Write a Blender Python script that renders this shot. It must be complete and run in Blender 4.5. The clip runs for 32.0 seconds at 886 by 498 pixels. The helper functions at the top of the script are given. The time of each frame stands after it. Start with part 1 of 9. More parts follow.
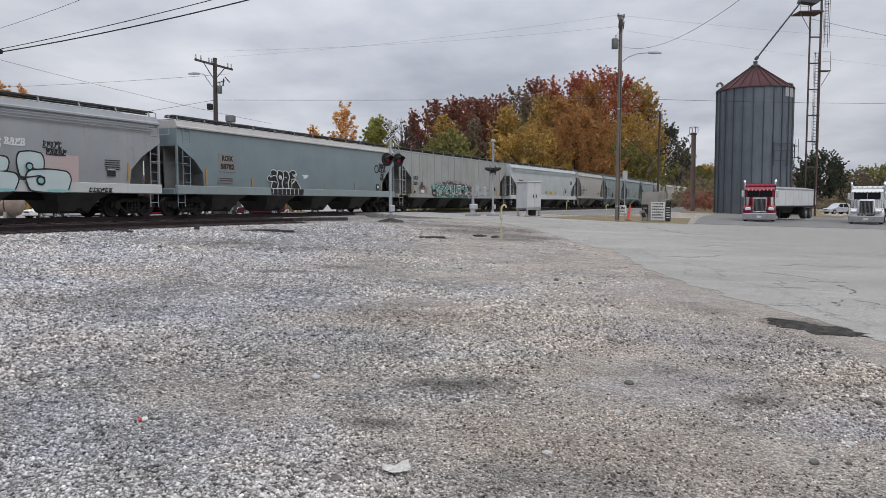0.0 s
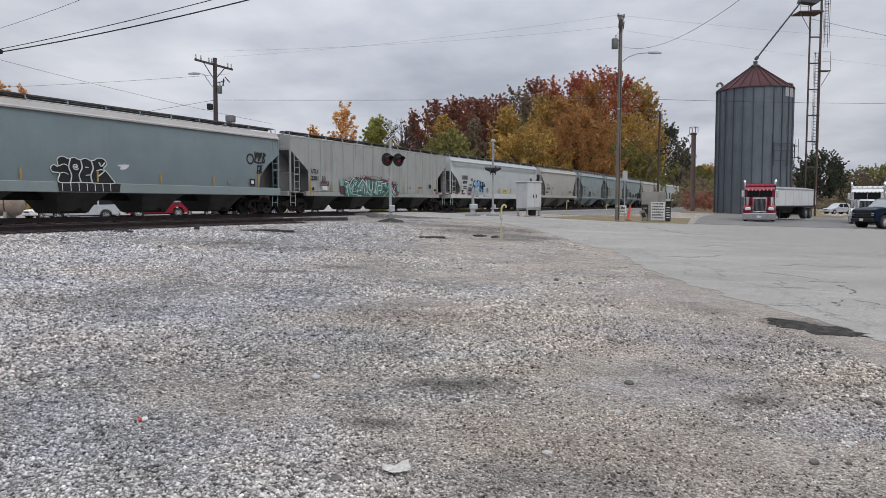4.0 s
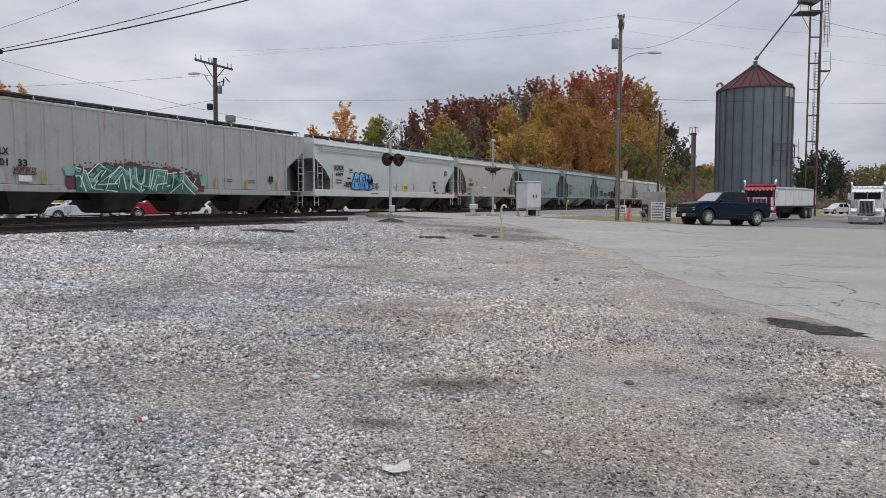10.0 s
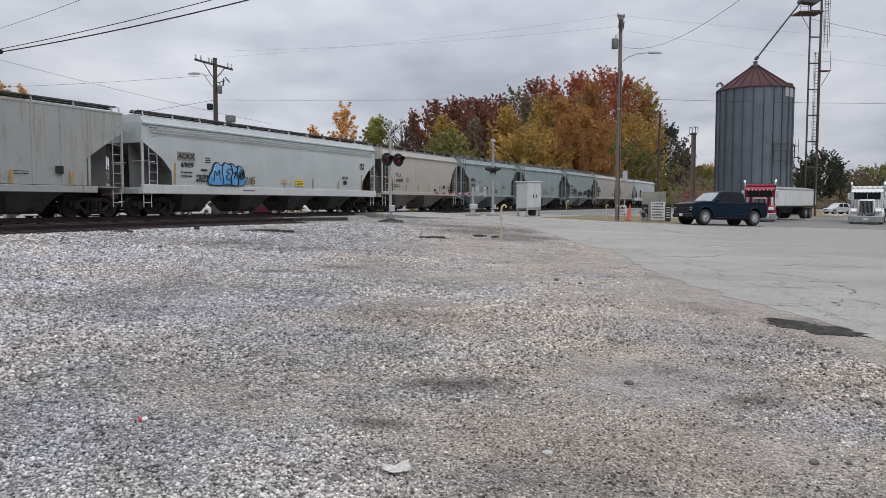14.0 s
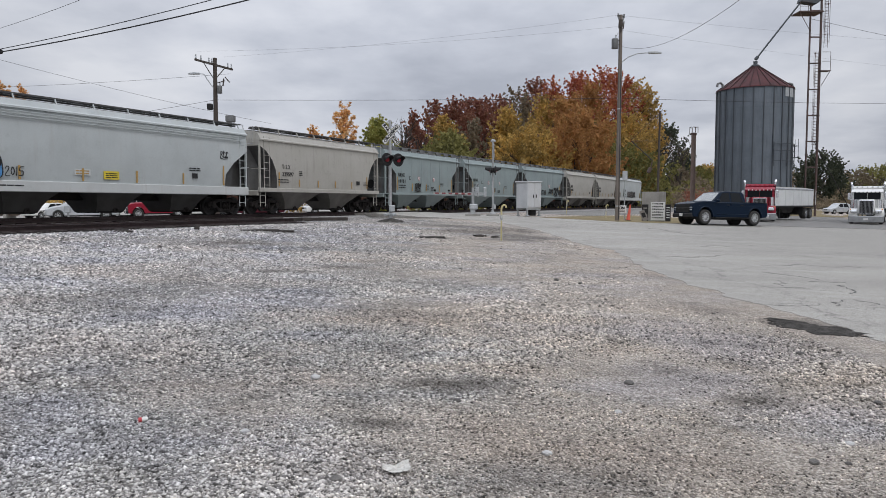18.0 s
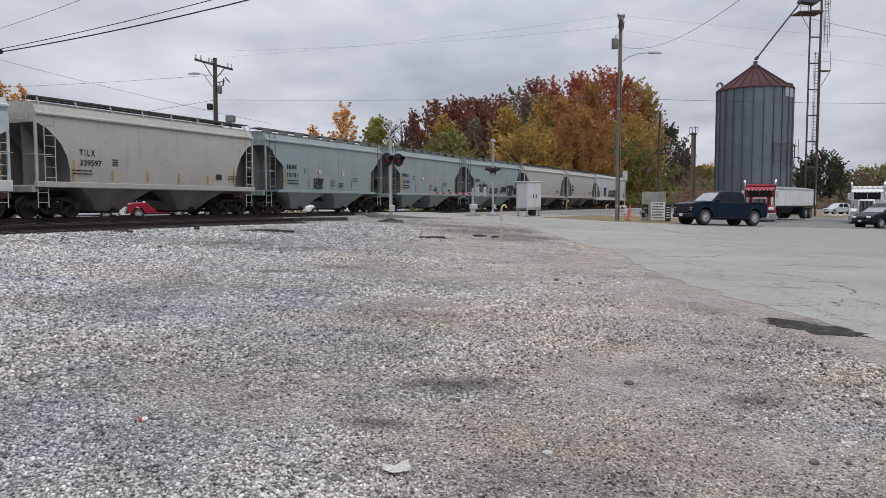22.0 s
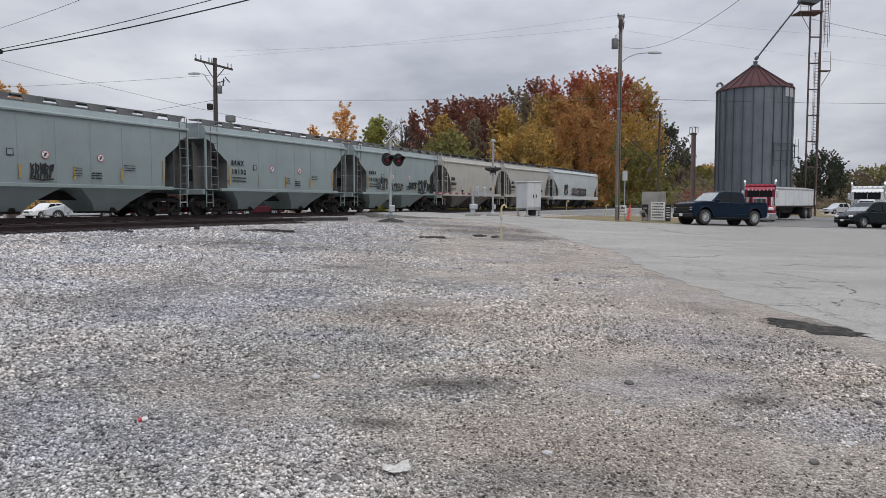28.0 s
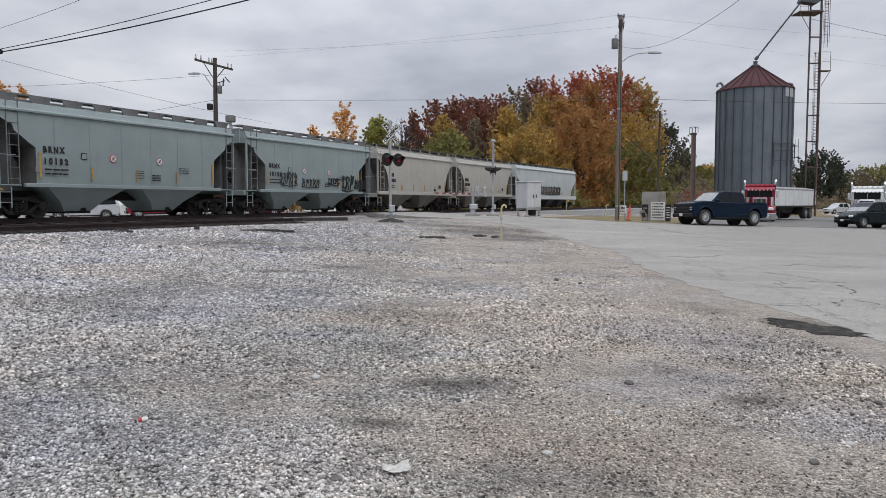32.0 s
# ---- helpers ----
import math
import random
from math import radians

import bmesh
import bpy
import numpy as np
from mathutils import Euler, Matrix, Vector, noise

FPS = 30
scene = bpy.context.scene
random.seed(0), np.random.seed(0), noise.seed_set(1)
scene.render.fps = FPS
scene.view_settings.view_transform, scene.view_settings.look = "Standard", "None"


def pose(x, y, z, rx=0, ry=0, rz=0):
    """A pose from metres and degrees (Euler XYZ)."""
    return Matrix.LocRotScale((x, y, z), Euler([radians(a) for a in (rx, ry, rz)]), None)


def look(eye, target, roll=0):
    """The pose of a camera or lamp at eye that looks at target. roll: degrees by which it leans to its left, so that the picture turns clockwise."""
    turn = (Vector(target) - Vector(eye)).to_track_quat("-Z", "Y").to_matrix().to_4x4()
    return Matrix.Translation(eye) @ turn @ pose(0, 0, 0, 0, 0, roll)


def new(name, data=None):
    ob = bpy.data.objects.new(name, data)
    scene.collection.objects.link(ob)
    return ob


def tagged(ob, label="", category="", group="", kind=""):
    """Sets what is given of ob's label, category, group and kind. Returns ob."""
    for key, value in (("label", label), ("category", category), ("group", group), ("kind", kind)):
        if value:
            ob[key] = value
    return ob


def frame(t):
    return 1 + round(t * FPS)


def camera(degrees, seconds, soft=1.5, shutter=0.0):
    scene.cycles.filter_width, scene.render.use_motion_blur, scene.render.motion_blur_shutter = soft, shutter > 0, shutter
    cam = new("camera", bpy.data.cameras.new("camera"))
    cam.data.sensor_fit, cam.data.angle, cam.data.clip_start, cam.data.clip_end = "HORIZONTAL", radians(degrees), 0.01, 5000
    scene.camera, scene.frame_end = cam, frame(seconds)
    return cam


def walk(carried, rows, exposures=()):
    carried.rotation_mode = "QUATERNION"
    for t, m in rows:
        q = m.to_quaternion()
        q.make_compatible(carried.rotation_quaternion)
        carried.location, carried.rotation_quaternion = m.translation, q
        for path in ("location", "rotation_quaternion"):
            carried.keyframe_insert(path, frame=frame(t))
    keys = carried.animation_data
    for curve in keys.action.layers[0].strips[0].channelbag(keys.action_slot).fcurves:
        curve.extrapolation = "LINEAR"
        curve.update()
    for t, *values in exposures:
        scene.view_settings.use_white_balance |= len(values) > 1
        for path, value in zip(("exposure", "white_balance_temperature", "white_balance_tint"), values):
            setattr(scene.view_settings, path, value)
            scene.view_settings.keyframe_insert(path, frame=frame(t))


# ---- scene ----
# ---- camera ----
EYE = (0.0, 0.0, 1.5)
cam = camera(63.0, 32.0, soft=0.7)
VIEW = pose(*EYE, 90.0 - 3.624, 0, 0)
walk(cam, [(0.0, VIEW), (32.0, VIEW)])

# ---- sky and sun: a grey overcast day ----
SUN_UP, SUN_TURN = radians(48), radians(150)
world = bpy.data.worlds.new("overcast")
scene.world = world
world.use_nodes = True


def link(nt, a, b):
    nt.links.new(a, b)


def node(nt, kind, **inputs):
    n = nt.nodes.new(kind)
    for key, value in inputs.items():
        n.inputs[key.replace("_", " ")].default_value = value
    return n


def ramp(nt, fac, stops):
    r = nt.nodes.new("ShaderNodeValToRGB")
    els = r.color_ramp.elements
    while len(els) < len(stops):
        els.new(0.5)
    for el, (p, c) in zip(els, stops):
        el.position = p
        el.color = (c, c, c, 1) if isinstance(c, (int, float)) else (*c, 1)
    link(nt, fac, r.inputs[0])
    return r.outputs[0]


def mix(nt, fac, a, b, mode="MIX"):
    m = nt.nodes.new("ShaderNodeMix")
    m.data_type, m.blend_type, m.clamp_factor = "RGBA", mode, True
    for socket, value in ((m.inputs[0], fac), (m.inputs[6], a), (m.inputs[7], b)):
        if isinstance(value, bpy.types.NodeSocket):
            link(nt, value, socket)
        elif isinstance(value, (int, float)):
            socket.default_value = value
        else:
            socket.default_value = (*value, 1)
    return m.outputs[2]


def calc(nt, op, a, b=0.0):
    m = nt.nodes.new("ShaderNodeMath")
    m.operation = op
    for socket, value in ((m.inputs[0], a), (m.inputs[1], b)):
        if isinstance(value, bpy.types.NodeSocket):
            link(nt, value, socket)
        else:
            socket.default_value = value
    return m.outputs[0]


def mapped(nt, vec, scale=(1, 1, 1), shift=(0, 0, 0)):
    m = nt.nodes.new("ShaderNodeMapping")
    m.inputs["Scale"].default_value, m.inputs["Location"].default_value = scale, shift
    link(nt, vec, m.inputs["Vector"])
    return m.outputs[0]


def cloud(nt, vec, scale, detail=5.0, rough=0.55, kind="Fac"):
    n = node(nt, "ShaderNodeTexNoise", Scale=scale, Detail=detail, Roughness=rough)
    link(nt, vec, n.inputs["Vector"])
    return n.outputs[kind]


def build_world():
    nt = world.node_tree
    nt.nodes.clear()
    out = nt.nodes.new("ShaderNodeOutputWorld")
    bg = nt.nodes.new("ShaderNodeBackground")
    vec = nt.nodes.new("ShaderNodeTexCoord").outputs["Generated"]
    sky = nt.nodes.new("ShaderNodeTexSky")
    sky.sky_type, sky.sun_disc = "NISHITA", False
    sky.sun_elevation, sky.sun_rotation = SUN_UP, SUN_TURN
    sky.dust_density = 4.0
    # cloud deck seen along the view: banks flattened towards the horizon
    sep = nt.nodes.new("ShaderNodeSeparateXYZ")
    link(nt, vec, sep.inputs[0])
    up = calc(nt, "MAXIMUM", sep.outputs[2], 0.0)
    flat = calc(nt, "ADD", up, 0.16)
    comb = nt.nodes.new("ShaderNodeCombineXYZ")
    link(nt, calc(nt, "DIVIDE", sep.outputs[0], flat), comb.inputs[0])
    link(nt, calc(nt, "DIVIDE", sep.outputs[1], flat), comb.inputs[1])
    big = cloud(nt, mapped(nt, comb.outputs[0], (1, 1, 1), (3.1, 1.4, 0)), 0.75, 7, 0.52)
    fine = cloud(nt, mapped(nt, comb.outputs[0], (1, 0.8, 1), (0.4, 7.0, 0)), 2.6, 6, 0.55)
    tone = calc(nt, "ADD", calc(nt, "MULTIPLY", big, 0.72), calc(nt, "MULTIPLY", fine, 0.28))
    deck = ramp(nt, tone, [(0.34, (0.47, 0.495, 0.555)), (0.46, (0.62, 0.645, 0.705)), (0.54, (0.745, 0.765, 0.815)), (0.64, (0.88, 0.89, 0.92))])
    high = calc(nt, "MULTIPLY", calc(nt, "MAXIMUM", calc(nt, "SUBTRACT", up, 0.3), 0.0), 1.15)
    lift = calc(nt, "ADD", calc(nt, "ADD", calc(nt, "ADD", 0.845, calc(nt, "MULTIPLY", calc(nt, "MULTIPLY", sep.outputs[0], sep.outputs[0]), -0.5)), calc(nt, "MULTIPLY", up, 0.56)), high)
    lit = mix(nt, 1.0, deck, (0.975, 0.99, 1.03), "MULTIPLY")
    scaled = nt.nodes.new("ShaderNodeVectorMath")
    scaled.operation = "SCALE"
    link(nt, lit, scaled.inputs[0])
    link(nt, lift, scaled.inputs["Scale"])
    blue = nt.nodes.new("ShaderNodeVectorMath")
    blue.operation = "SCALE"
    link(nt, sky.outputs[0], blue.inputs[0])
    blue.inputs["Scale"].default_value = 0.05
    both = mix(nt, 0.06, scaled.outputs[0], blue.outputs[0])
    link(nt, both, bg.inputs[0])
    bg.inputs[1].default_value = 1.0
    link(nt, bg.outputs[0], out.inputs[0])


build_world()
sun = new("sun", bpy.data.lights.new("sun", "SUN"))
sun.data.energy, sun.data.angle, sun.data.color = 0.75, radians(25), (1.0, 0.96, 0.9)
sun.matrix_world = look((0, 0, 60), (0 - 60 * math.sin(SUN_TURN) / math.tan(SUN_UP), 0 - 60 * math.cos(SUN_TURN) / math.tan(SUN_UP), 0))


# ---- materials ----
def coords(nt, kind="Object"):
    return nt.nodes.new("ShaderNodeTexCoord").outputs[kind]


def surface(name, col, col2=None, scale=3.0, rough=0.6, metal=0.0, bump=0.1, grain=40.0, streak=None, speck=0.12, rand=0.0, island=0.0, coat=0.0, stretch=(1, 1, 1), glow=0.0, spots=None, shine=0.5):
    """A painted, metal, wooden or stony surface: two tones, fine grain, relief; streak and spots: (colour, amount) of dirt that runs down or sits in patches."""
    mat = bpy.data.materials.new(name)
    mat.use_nodes = True
    nt = mat.node_tree
    bsdf = nt.nodes["Principled BSDF"]
    vec = coords(nt)
    moved = mapped(nt, vec, stretch)
    col2 = col2 or tuple(c * 0.8 for c in col)
    big = cloud(nt, moved, scale, 5)
    color = mix(nt, ramp(nt, big, [(0.3, 0.0), (0.7, 1.0)]), col, col2)
    fine = cloud(nt, moved, grain, 4)
    if speck:
        color = mix(nt, speck, color, ramp(nt, fine, [(0.3, 0.0), (0.7, 1.0)]), "OVERLAY")
    if streak:
        runs = cloud(nt, mapped(nt, vec, (2.2, 2.2, 0.12)), 2.0, 6, 0.65)
        patch = cloud(nt, mapped(nt, vec, (1, 1, 1), (5, 3, 1)), 0.6, 3)
        amount = calc(nt, "MULTIPLY", ramp(nt, runs, [(0.5, 0.0), (0.75, 1.0)]), ramp(nt, patch, [(0.4, 0.15), (0.65, 1.0)]))
        color = mix(nt, calc(nt, "MULTIPLY", amount, streak[1]), color, streak[0])
    if spots:
        patch = cloud(nt, mapped(nt, vec, (1, 1, 1), (9, 2, 4)), 2.4, 7, 0.7)
        color = mix(nt, calc(nt, "MULTIPLY", ramp(nt, patch, [(0.56, 0.0), (0.66, 1.0)]), spots[1]), color, spots[0])
    if rand or island:
        r = nt.nodes.new("ShaderNodeObjectInfo").outputs["Random"] if rand else nt.nodes.new("ShaderNodeNewGeometry").outputs["Random Per Island"]
        amount = rand or island
        hue = nt.nodes.new("ShaderNodeHueSaturation")
        link(nt, calc(nt, "ADD", 1.0 - amount, calc(nt, "MULTIPLY", r, 2 * amount)), hue.inputs["Value"])
        link(nt, calc(nt, "ADD", 0.5 - amount * 0.04, calc(nt, "MULTIPLY", r, amount * 0.08)), hue.inputs["Hue"])
        link(nt, color, hue.inputs["Color"])
        color = hue.outputs[0]
    link(nt, color, bsdf.inputs["Base Color"])
    link(nt, calc(nt, "ADD", rough - 0.08, calc(nt, "MULTIPLY", big, 0.16)), bsdf.inputs["Roughness"])
    bsdf.inputs["Metallic"].default_value = metal
    bsdf.inputs["Coat Weight"].default_value = coat
    bsdf.inputs["Specular IOR Level"].default_value = shine
    if glow:
        bsdf.inputs["Emission Color"].default_value = (*col, 1)
        bsdf.inputs["Emission Strength"].default_value = glow
    if bump:
        b = node(nt, "ShaderNodeBump", Strength=bump, Distance=0.02)
        link(nt, fine, b.inputs["Height"])
        link(nt, b.outputs[0], bsdf.inputs["Normal"])
    return mat


GRIME, RUST = (0.10, 0.085, 0.07), (0.20, 0.09, 0.045)


def car_paint(name, col, rust=0.35, grime=0.3):
    return surface(name, col, tuple(c * 0.86 for c in col), 0.7, 0.55, 0, 0.05, 30, (RUST, rust), 0.06, spots=(GRIME, grime * 0.4))


M = {}
M["car_grey"] = car_paint("weathered_grey_paint", (0.33, 0.347, 0.36))
M["car_teal"] = car_paint("grey_green_paint", (0.205, 0.262, 0.278), 0.25)
M["car_ribbed"] = car_paint("pale_grey_paint", (0.365, 0.38, 0.365), 1.0, 0.5)
M["car_white"] = car_paint("off_white_paint", (0.49, 0.525, 0.525), 0.15, 0.25)
M["sill_white"] = car_paint("clean_white_sill_paint", (0.58, 0.60, 0.59), 0.25, 0.2)
M["roof_pale"] = car_paint("pale_dusty_roof_paint", (0.46, 0.44, 0.415), 0.3, 0.4)
M["car_beige"] = surface("beige_paint", (0.42, 0.405, 0.37), (0.38, 0.365, 0.325), 0.7, 0.55, 0, 0.05, 30, ((0.16, 0.135, 0.11), 0.5), 0.06, spots=(GRIME, 0.2))
M["car_blue"] = car_paint("pale_blue_grey_paint", (0.268, 0.322, 0.322), 0.2, 0.35)
M["car_dirty"] = surface("grimy_hopper_paint", (0.21, 0.20, 0.18), (0.12, 0.11, 0.10), 0.9, 0.8, 0, 0.1, 30, (GRIME, 0.7))
# end openings: shade of the recess put into the colour, with some grime
M["end_shade_grime"] = surface("shaded_end_grime", (0.15, 0.15, 0.148), (0.09, 0.088, 0.085), 1.0, 0.9, 0, 0.1, 30)
M["end_rust"] = surface("rusty_grimy_end_sheet", (0.15, 0.165, 0.17), (0.10, 0.105, 0.105), 1.2, 0.85, 0, 0.1, 30, (RUST, 0.5))
M["dark_ballast"] = surface("oily_dark_ballast", (0.05, 0.042, 0.041), (0.022, 0.018, 0.018), 5, 0.95, 0, 0.9, 24, speck=0.6, shine=0.15)
M["car_roof"] = surface("dull_roof_steel", (0.20, 0.205, 0.205), (0.13, 0.13, 0.13), 1.5, 0.6, 0.2, streak=(GRIME, 0.4))
# chute steel: shade below the body put into the dark colour, with grime
M["car_shade"] = surface("grimy_shaded_steel", (0.06, 0.058, 0.056), (0.035, 0.033, 0.031), 1.2, 0.8, 0, 0.15)
M["walkway"] = surface("galvanised_grating", (0.11, 0.11, 0.11), (0.06, 0.058, 0.055), 4, 0.7, 0.2)
M["running_gear"] = surface("oily_black_steel", (0.011, 0.0105, 0.0105), (0.026, 0.021, 0.019), 3, 0.8, 0.0, 0.2, 60, shine=0.25)
M["wheel_steel"] = surface("brown_wheel_steel", (0.022, 0.019, 0.018), (0.013, 0.012, 0.012), 4, 0.55, 0.3)
M["rail_head"] = surface("worn_rail_steel", (0.05, 0.034, 0.034), (0.028, 0.02, 0.02), 5, 0.5, 0.2, shine=0.25)
M["rusty"] = surface("rusty_steel", (0.15, 0.07, 0.045), (0.08, 0.045, 0.035), 5, 0.8, 0.2, 0.3)
M["tie"] = surface("creosoted_timber", (0.028, 0.022, 0.02), (0.055, 0.046, 0.042), 3, 0.9, 0, 0.5, 25, rand=0.3, stretch=(6, 0.7, 6))
M["yellow_tape"] = surface("faded_yellow_tape", (0.50, 0.30, 0.06), (0.34, 0.22, 0.09), 5, 0.5)
M["yellow_label"] = surface("bright_yellow_label", (0.72, 0.56, 0.04), (0.64, 0.5, 0.05), 5, 0.5)
M["black_ink"] = surface("black_stencil_paint", (0.010, 0.010, 0.012), (0.022, 0.022, 0.022), 5, 0.7, bump=0)
M["white_ink"] = surface("white_spray_paint", (0.75, 0.76, 0.76), (0.6, 0.62, 0.62), 5, 0.6, bump=0)
M["grey_patch"] = surface("faded_brown_patch", (0.27, 0.245, 0.225), (0.22, 0.2, 0.19), 3, 0.7, bump=0)
M["blue_spray"] = surface("blue_spray_paint", (0.07, 0.25, 0.55), (0.12, 0.36, 0.66), 1.4, 0.5, bump=0)
M["pale_blue_spray"] = surface("light_blue_spray_paint", (0.20, 0.45, 0.72), (0.13, 0.36, 0.66), 2.0, 0.5, bump=0)
M["green_spray"] = surface("green_spray_paint", (0.02, 0.085, 0.07), (0.05, 0.17, 0.14), 2.5, 0.5, bump=0)
M["mint_spray"] = surface("mint_spray_paint", (0.24, 0.47, 0.41), (0.12, 0.30, 0.26), 3, 0.5, bump=0)
M["mint_deep_spray"] = surface("sea_green_spray_paint", (0.045, 0.15, 0.125), (0.08, 0.24, 0.20), 3, 0.5, bump=0)
M["black_green_spray"] = surface("blackish_green_spray_paint", (0.012, 0.05, 0.045), (0.02, 0.08, 0.07), 3, 0.5, bump=0)
M["maroon_spray"] = surface("maroon_spray_paint", (0.08, 0.025, 0.035), (0.14, 0.055, 0.06), 3, 0.5, bump=0)
M["pink_spray"] = surface("pale_pink_spray_paint", (0.50, 0.36, 0.35), (0.46, 0.41, 0.4), 1, 0.6, bump=0)
M["teal_spray"] = surface("pale_teal_spray_paint", (0.22, 0.44, 0.45), (0.30, 0.52, 0.52), 2, 0.6, bump=0)
M["teal_pale_spray"] = surface("whitish_teal_spray_paint", (0.52, 0.60, 0.60), (0.44, 0.54, 0.54), 2, 0.6, bump=0)
M["gate_red"] = surface("dull_red_gate_paint", (0.26, 0.045, 0.05), (0.18, 0.04, 0.045), 5, 0.6)
M["gate_white"] = surface("dirty_white_gate_paint", (0.48, 0.47, 0.45), (0.36, 0.35, 0.34), 5, 0.6)
M["red_ink"] = surface("red_sign_paint", (0.5, 0.05, 0.06), None, 5, 0.5, bump=0)
M["galvanised"] = surface("galvanised_steel", (0.50, 0.52, 0.53), (0.38, 0.40, 0.41), 2.5, 0.5, 0.35, 0.08, 30, (GRIME, 0.25))
M["silver_paint"] = surface("aluminium_paint", (0.46, 0.47, 0.475), (0.36, 0.37, 0.375), 2.5, 0.45, 0.3, 0.05, 40, (RUST, 0.3))
M["cabinet_grey"] = surface("pale_grey_enamel", (0.58, 0.59, 0.60), (0.50, 0.51, 0.52), 1.5, 0.55, 0.0, 0.03, 40, (GRIME, 0.2))
M["chrome"] = surface("bright_chrome", (0.75, 0.76, 0.78), (0.62, 0.63, 0.65), 4, 0.2, 0.9, 0.0)
M["dull_chrome"] = surface("road_dusty_chrome", (0.42, 0.43, 0.44), (0.30, 0.30, 0.30), 3, 0.35, 0.8, 0.0)
M["black_gloss"] = surface("black_enamel", (0.02, 0.02, 0.022), (0.03, 0.03, 0.03), 4, 0.4, bump=0)
M["black_dull"] = surface("black_plastic", (0.014, 0.014, 0.015), (0.028, 0.028, 0.028), 4, 0.7, shine=0.3)
M["rubber"] = surface("tyre_rubber", (0.025, 0.025, 0.025), (0.045, 0.043, 0.04), 6, 0.85)
M["wood_pole"] = surface("weathered_pole_wood", (0.22, 0.19, 0.165), (0.14, 0.118, 0.10), 2.0, 0.9, 0, 0.5, 18, (GRIME, 0.5), stretch=(5, 5, 0.25))
M["dark_pole"] = surface("dark_pole_wood", (0.05, 0.04, 0.034), (0.085, 0.07, 0.06), 2.0, 0.9, 0, 0.4, 18, stretch=(5, 5, 0.25))
M["wire"] = surface("black_cable", (0.03, 0.03, 0.032), None, 4, 0.6, bump=0)
M["yellow_pipe"] = surface("chipped_yellow_paint", (0.60, 0.52, 0.22), (0.56, 0.50, 0.32), 5, 0.6, 0, 0.1, 30, (GRIME, 0.4))
M["concrete"] = surface("stained_concrete", (0.36, 0.35, 0.32), (0.24, 0.23, 0.215), 1.6, 0.9, 0, 0.3, 30, (GRIME, 0.6))
M["sign_white"] = surface("white_sign_sheet", (0.74, 0.74, 0.72), (0.64, 0.64, 0.62), 3, 0.45, bump=0.02)
M["cone_red"] = surface("faded_red_plastic", (0.62, 0.09, 0.045), (0.5, 0.08, 0.05), 4, 0.6)
M["bin_steel"] = surface("weathered_galvanised_sheet", (0.155, 0.18, 0.205), (0.11, 0.13, 0.15), 0.5, 0.5, 0.2, 0.05, 20, ((0.075, 0.08, 0.088), 0.8), rand=0.10)
M["bin_rib"] = surface("dark_stiffener_steel", (0.058, 0.066, 0.076), (0.08, 0.09, 0.10), 1, 0.6, 0.2)
M["bin_roof"] = surface("rusted_red_roof_sheet", (0.095, 0.017, 0.02), (0.04, 0.014, 0.016), 0.8, 0.75, 0.1, 0.1, 20, ((0.2, 0.12, 0.11), 0.35), spots=((0.02, 0.014, 0.014), 0.8))
M["bin_roof_rib"] = surface("blackened_red_roof_seam", (0.045, 0.014, 0.016), (0.025, 0.012, 0.012), 1.2, 0.8, 0.1)
M["tower_rust"] = surface("rust_brown_tower_steel", (0.13, 0.075, 0.065), (0.085, 0.07, 0.068), 1.0, 0.75, 0.2)
M["stack_rust"] = surface("dull_rust_stack_steel", (0.25, 0.19, 0.165), (0.17, 0.115, 0.095), 0.9, 0.8, 0.1, 0.1, 20, (GRIME, 0.5))
M["navy"] = surface("dark_navy_car_paint", (0.003, 0.011, 0.026), (0.004, 0.012, 0.028), 2, 0.3, 0.0, 0, coat=0.0, speck=0.02, shine=0.16)
M["green_black"] = surface("dark_green_black_car_paint", (0.004, 0.009, 0.011), None, 2, 0.28, 0.0, 0, coat=0.05, shine=0.2, speck=0.02)
M["red_car"] = surface("red_car_paint", (0.28, 0.008, 0.028), (0.24, 0.008, 0.025), 2, 0.35, 0, 0, coat=0.1, speck=0.02, shine=0.3)
M["maroon_car"] = surface("dark_maroon_car_paint", (0.07, 0.008, 0.016), None, 2, 0.35, 0, 0, speck=0.02, shine=0.3)
M["tank_beige"] = surface("rusty_beige_tank_paint", (0.36, 0.30, 0.25), (0.24, 0.19, 0.155), 0.9, 0.7, 0, 0.1, 30, (RUST, 0.8), spots=(RUST, 0.7))
M["white_car"] = surface("white_car_paint", (0.74, 0.74, 0.72), (0.68, 0.68, 0.66), 2, 0.4, 0, 0, coat=0.3, speck=0.03)
M["silver_car"] = surface("silver_car_paint", (0.55, 0.57, 0.59), None, 2, 0.35, 0.25, 0, coat=0.4, speck=0.02)
M["trailer_white"] = surface("white_trailer_sheet", (0.70, 0.71, 0.70), (0.60, 0.61, 0.61), 0.8, 0.5, 0, 0.03, 20, (GRIME, 0.35))
M["tarp"] = surface("grey_tarpaulin", (0.30, 0.30, 0.28), (0.2, 0.2, 0.19), 1.5, 0.8)
M["alloy"] = surface("machined_alloy", (0.62, 0.63, 0.64), None, 6, 0.4, 0.4, 0)
M["headlight"] = surface("clear_headlamp", (0.8, 0.82, 0.85), None, 6, 0.15, 0.1, 0)
M["red_lens"] = surface("red_lamp_lens", (0.35, 0.01, 0.015), None, 6, 0.25, 0, 0)
M["amber_lens"] = surface("amber_lamp_lens", (0.8, 0.32, 0.03), None, 6, 0.25, 0, 0)
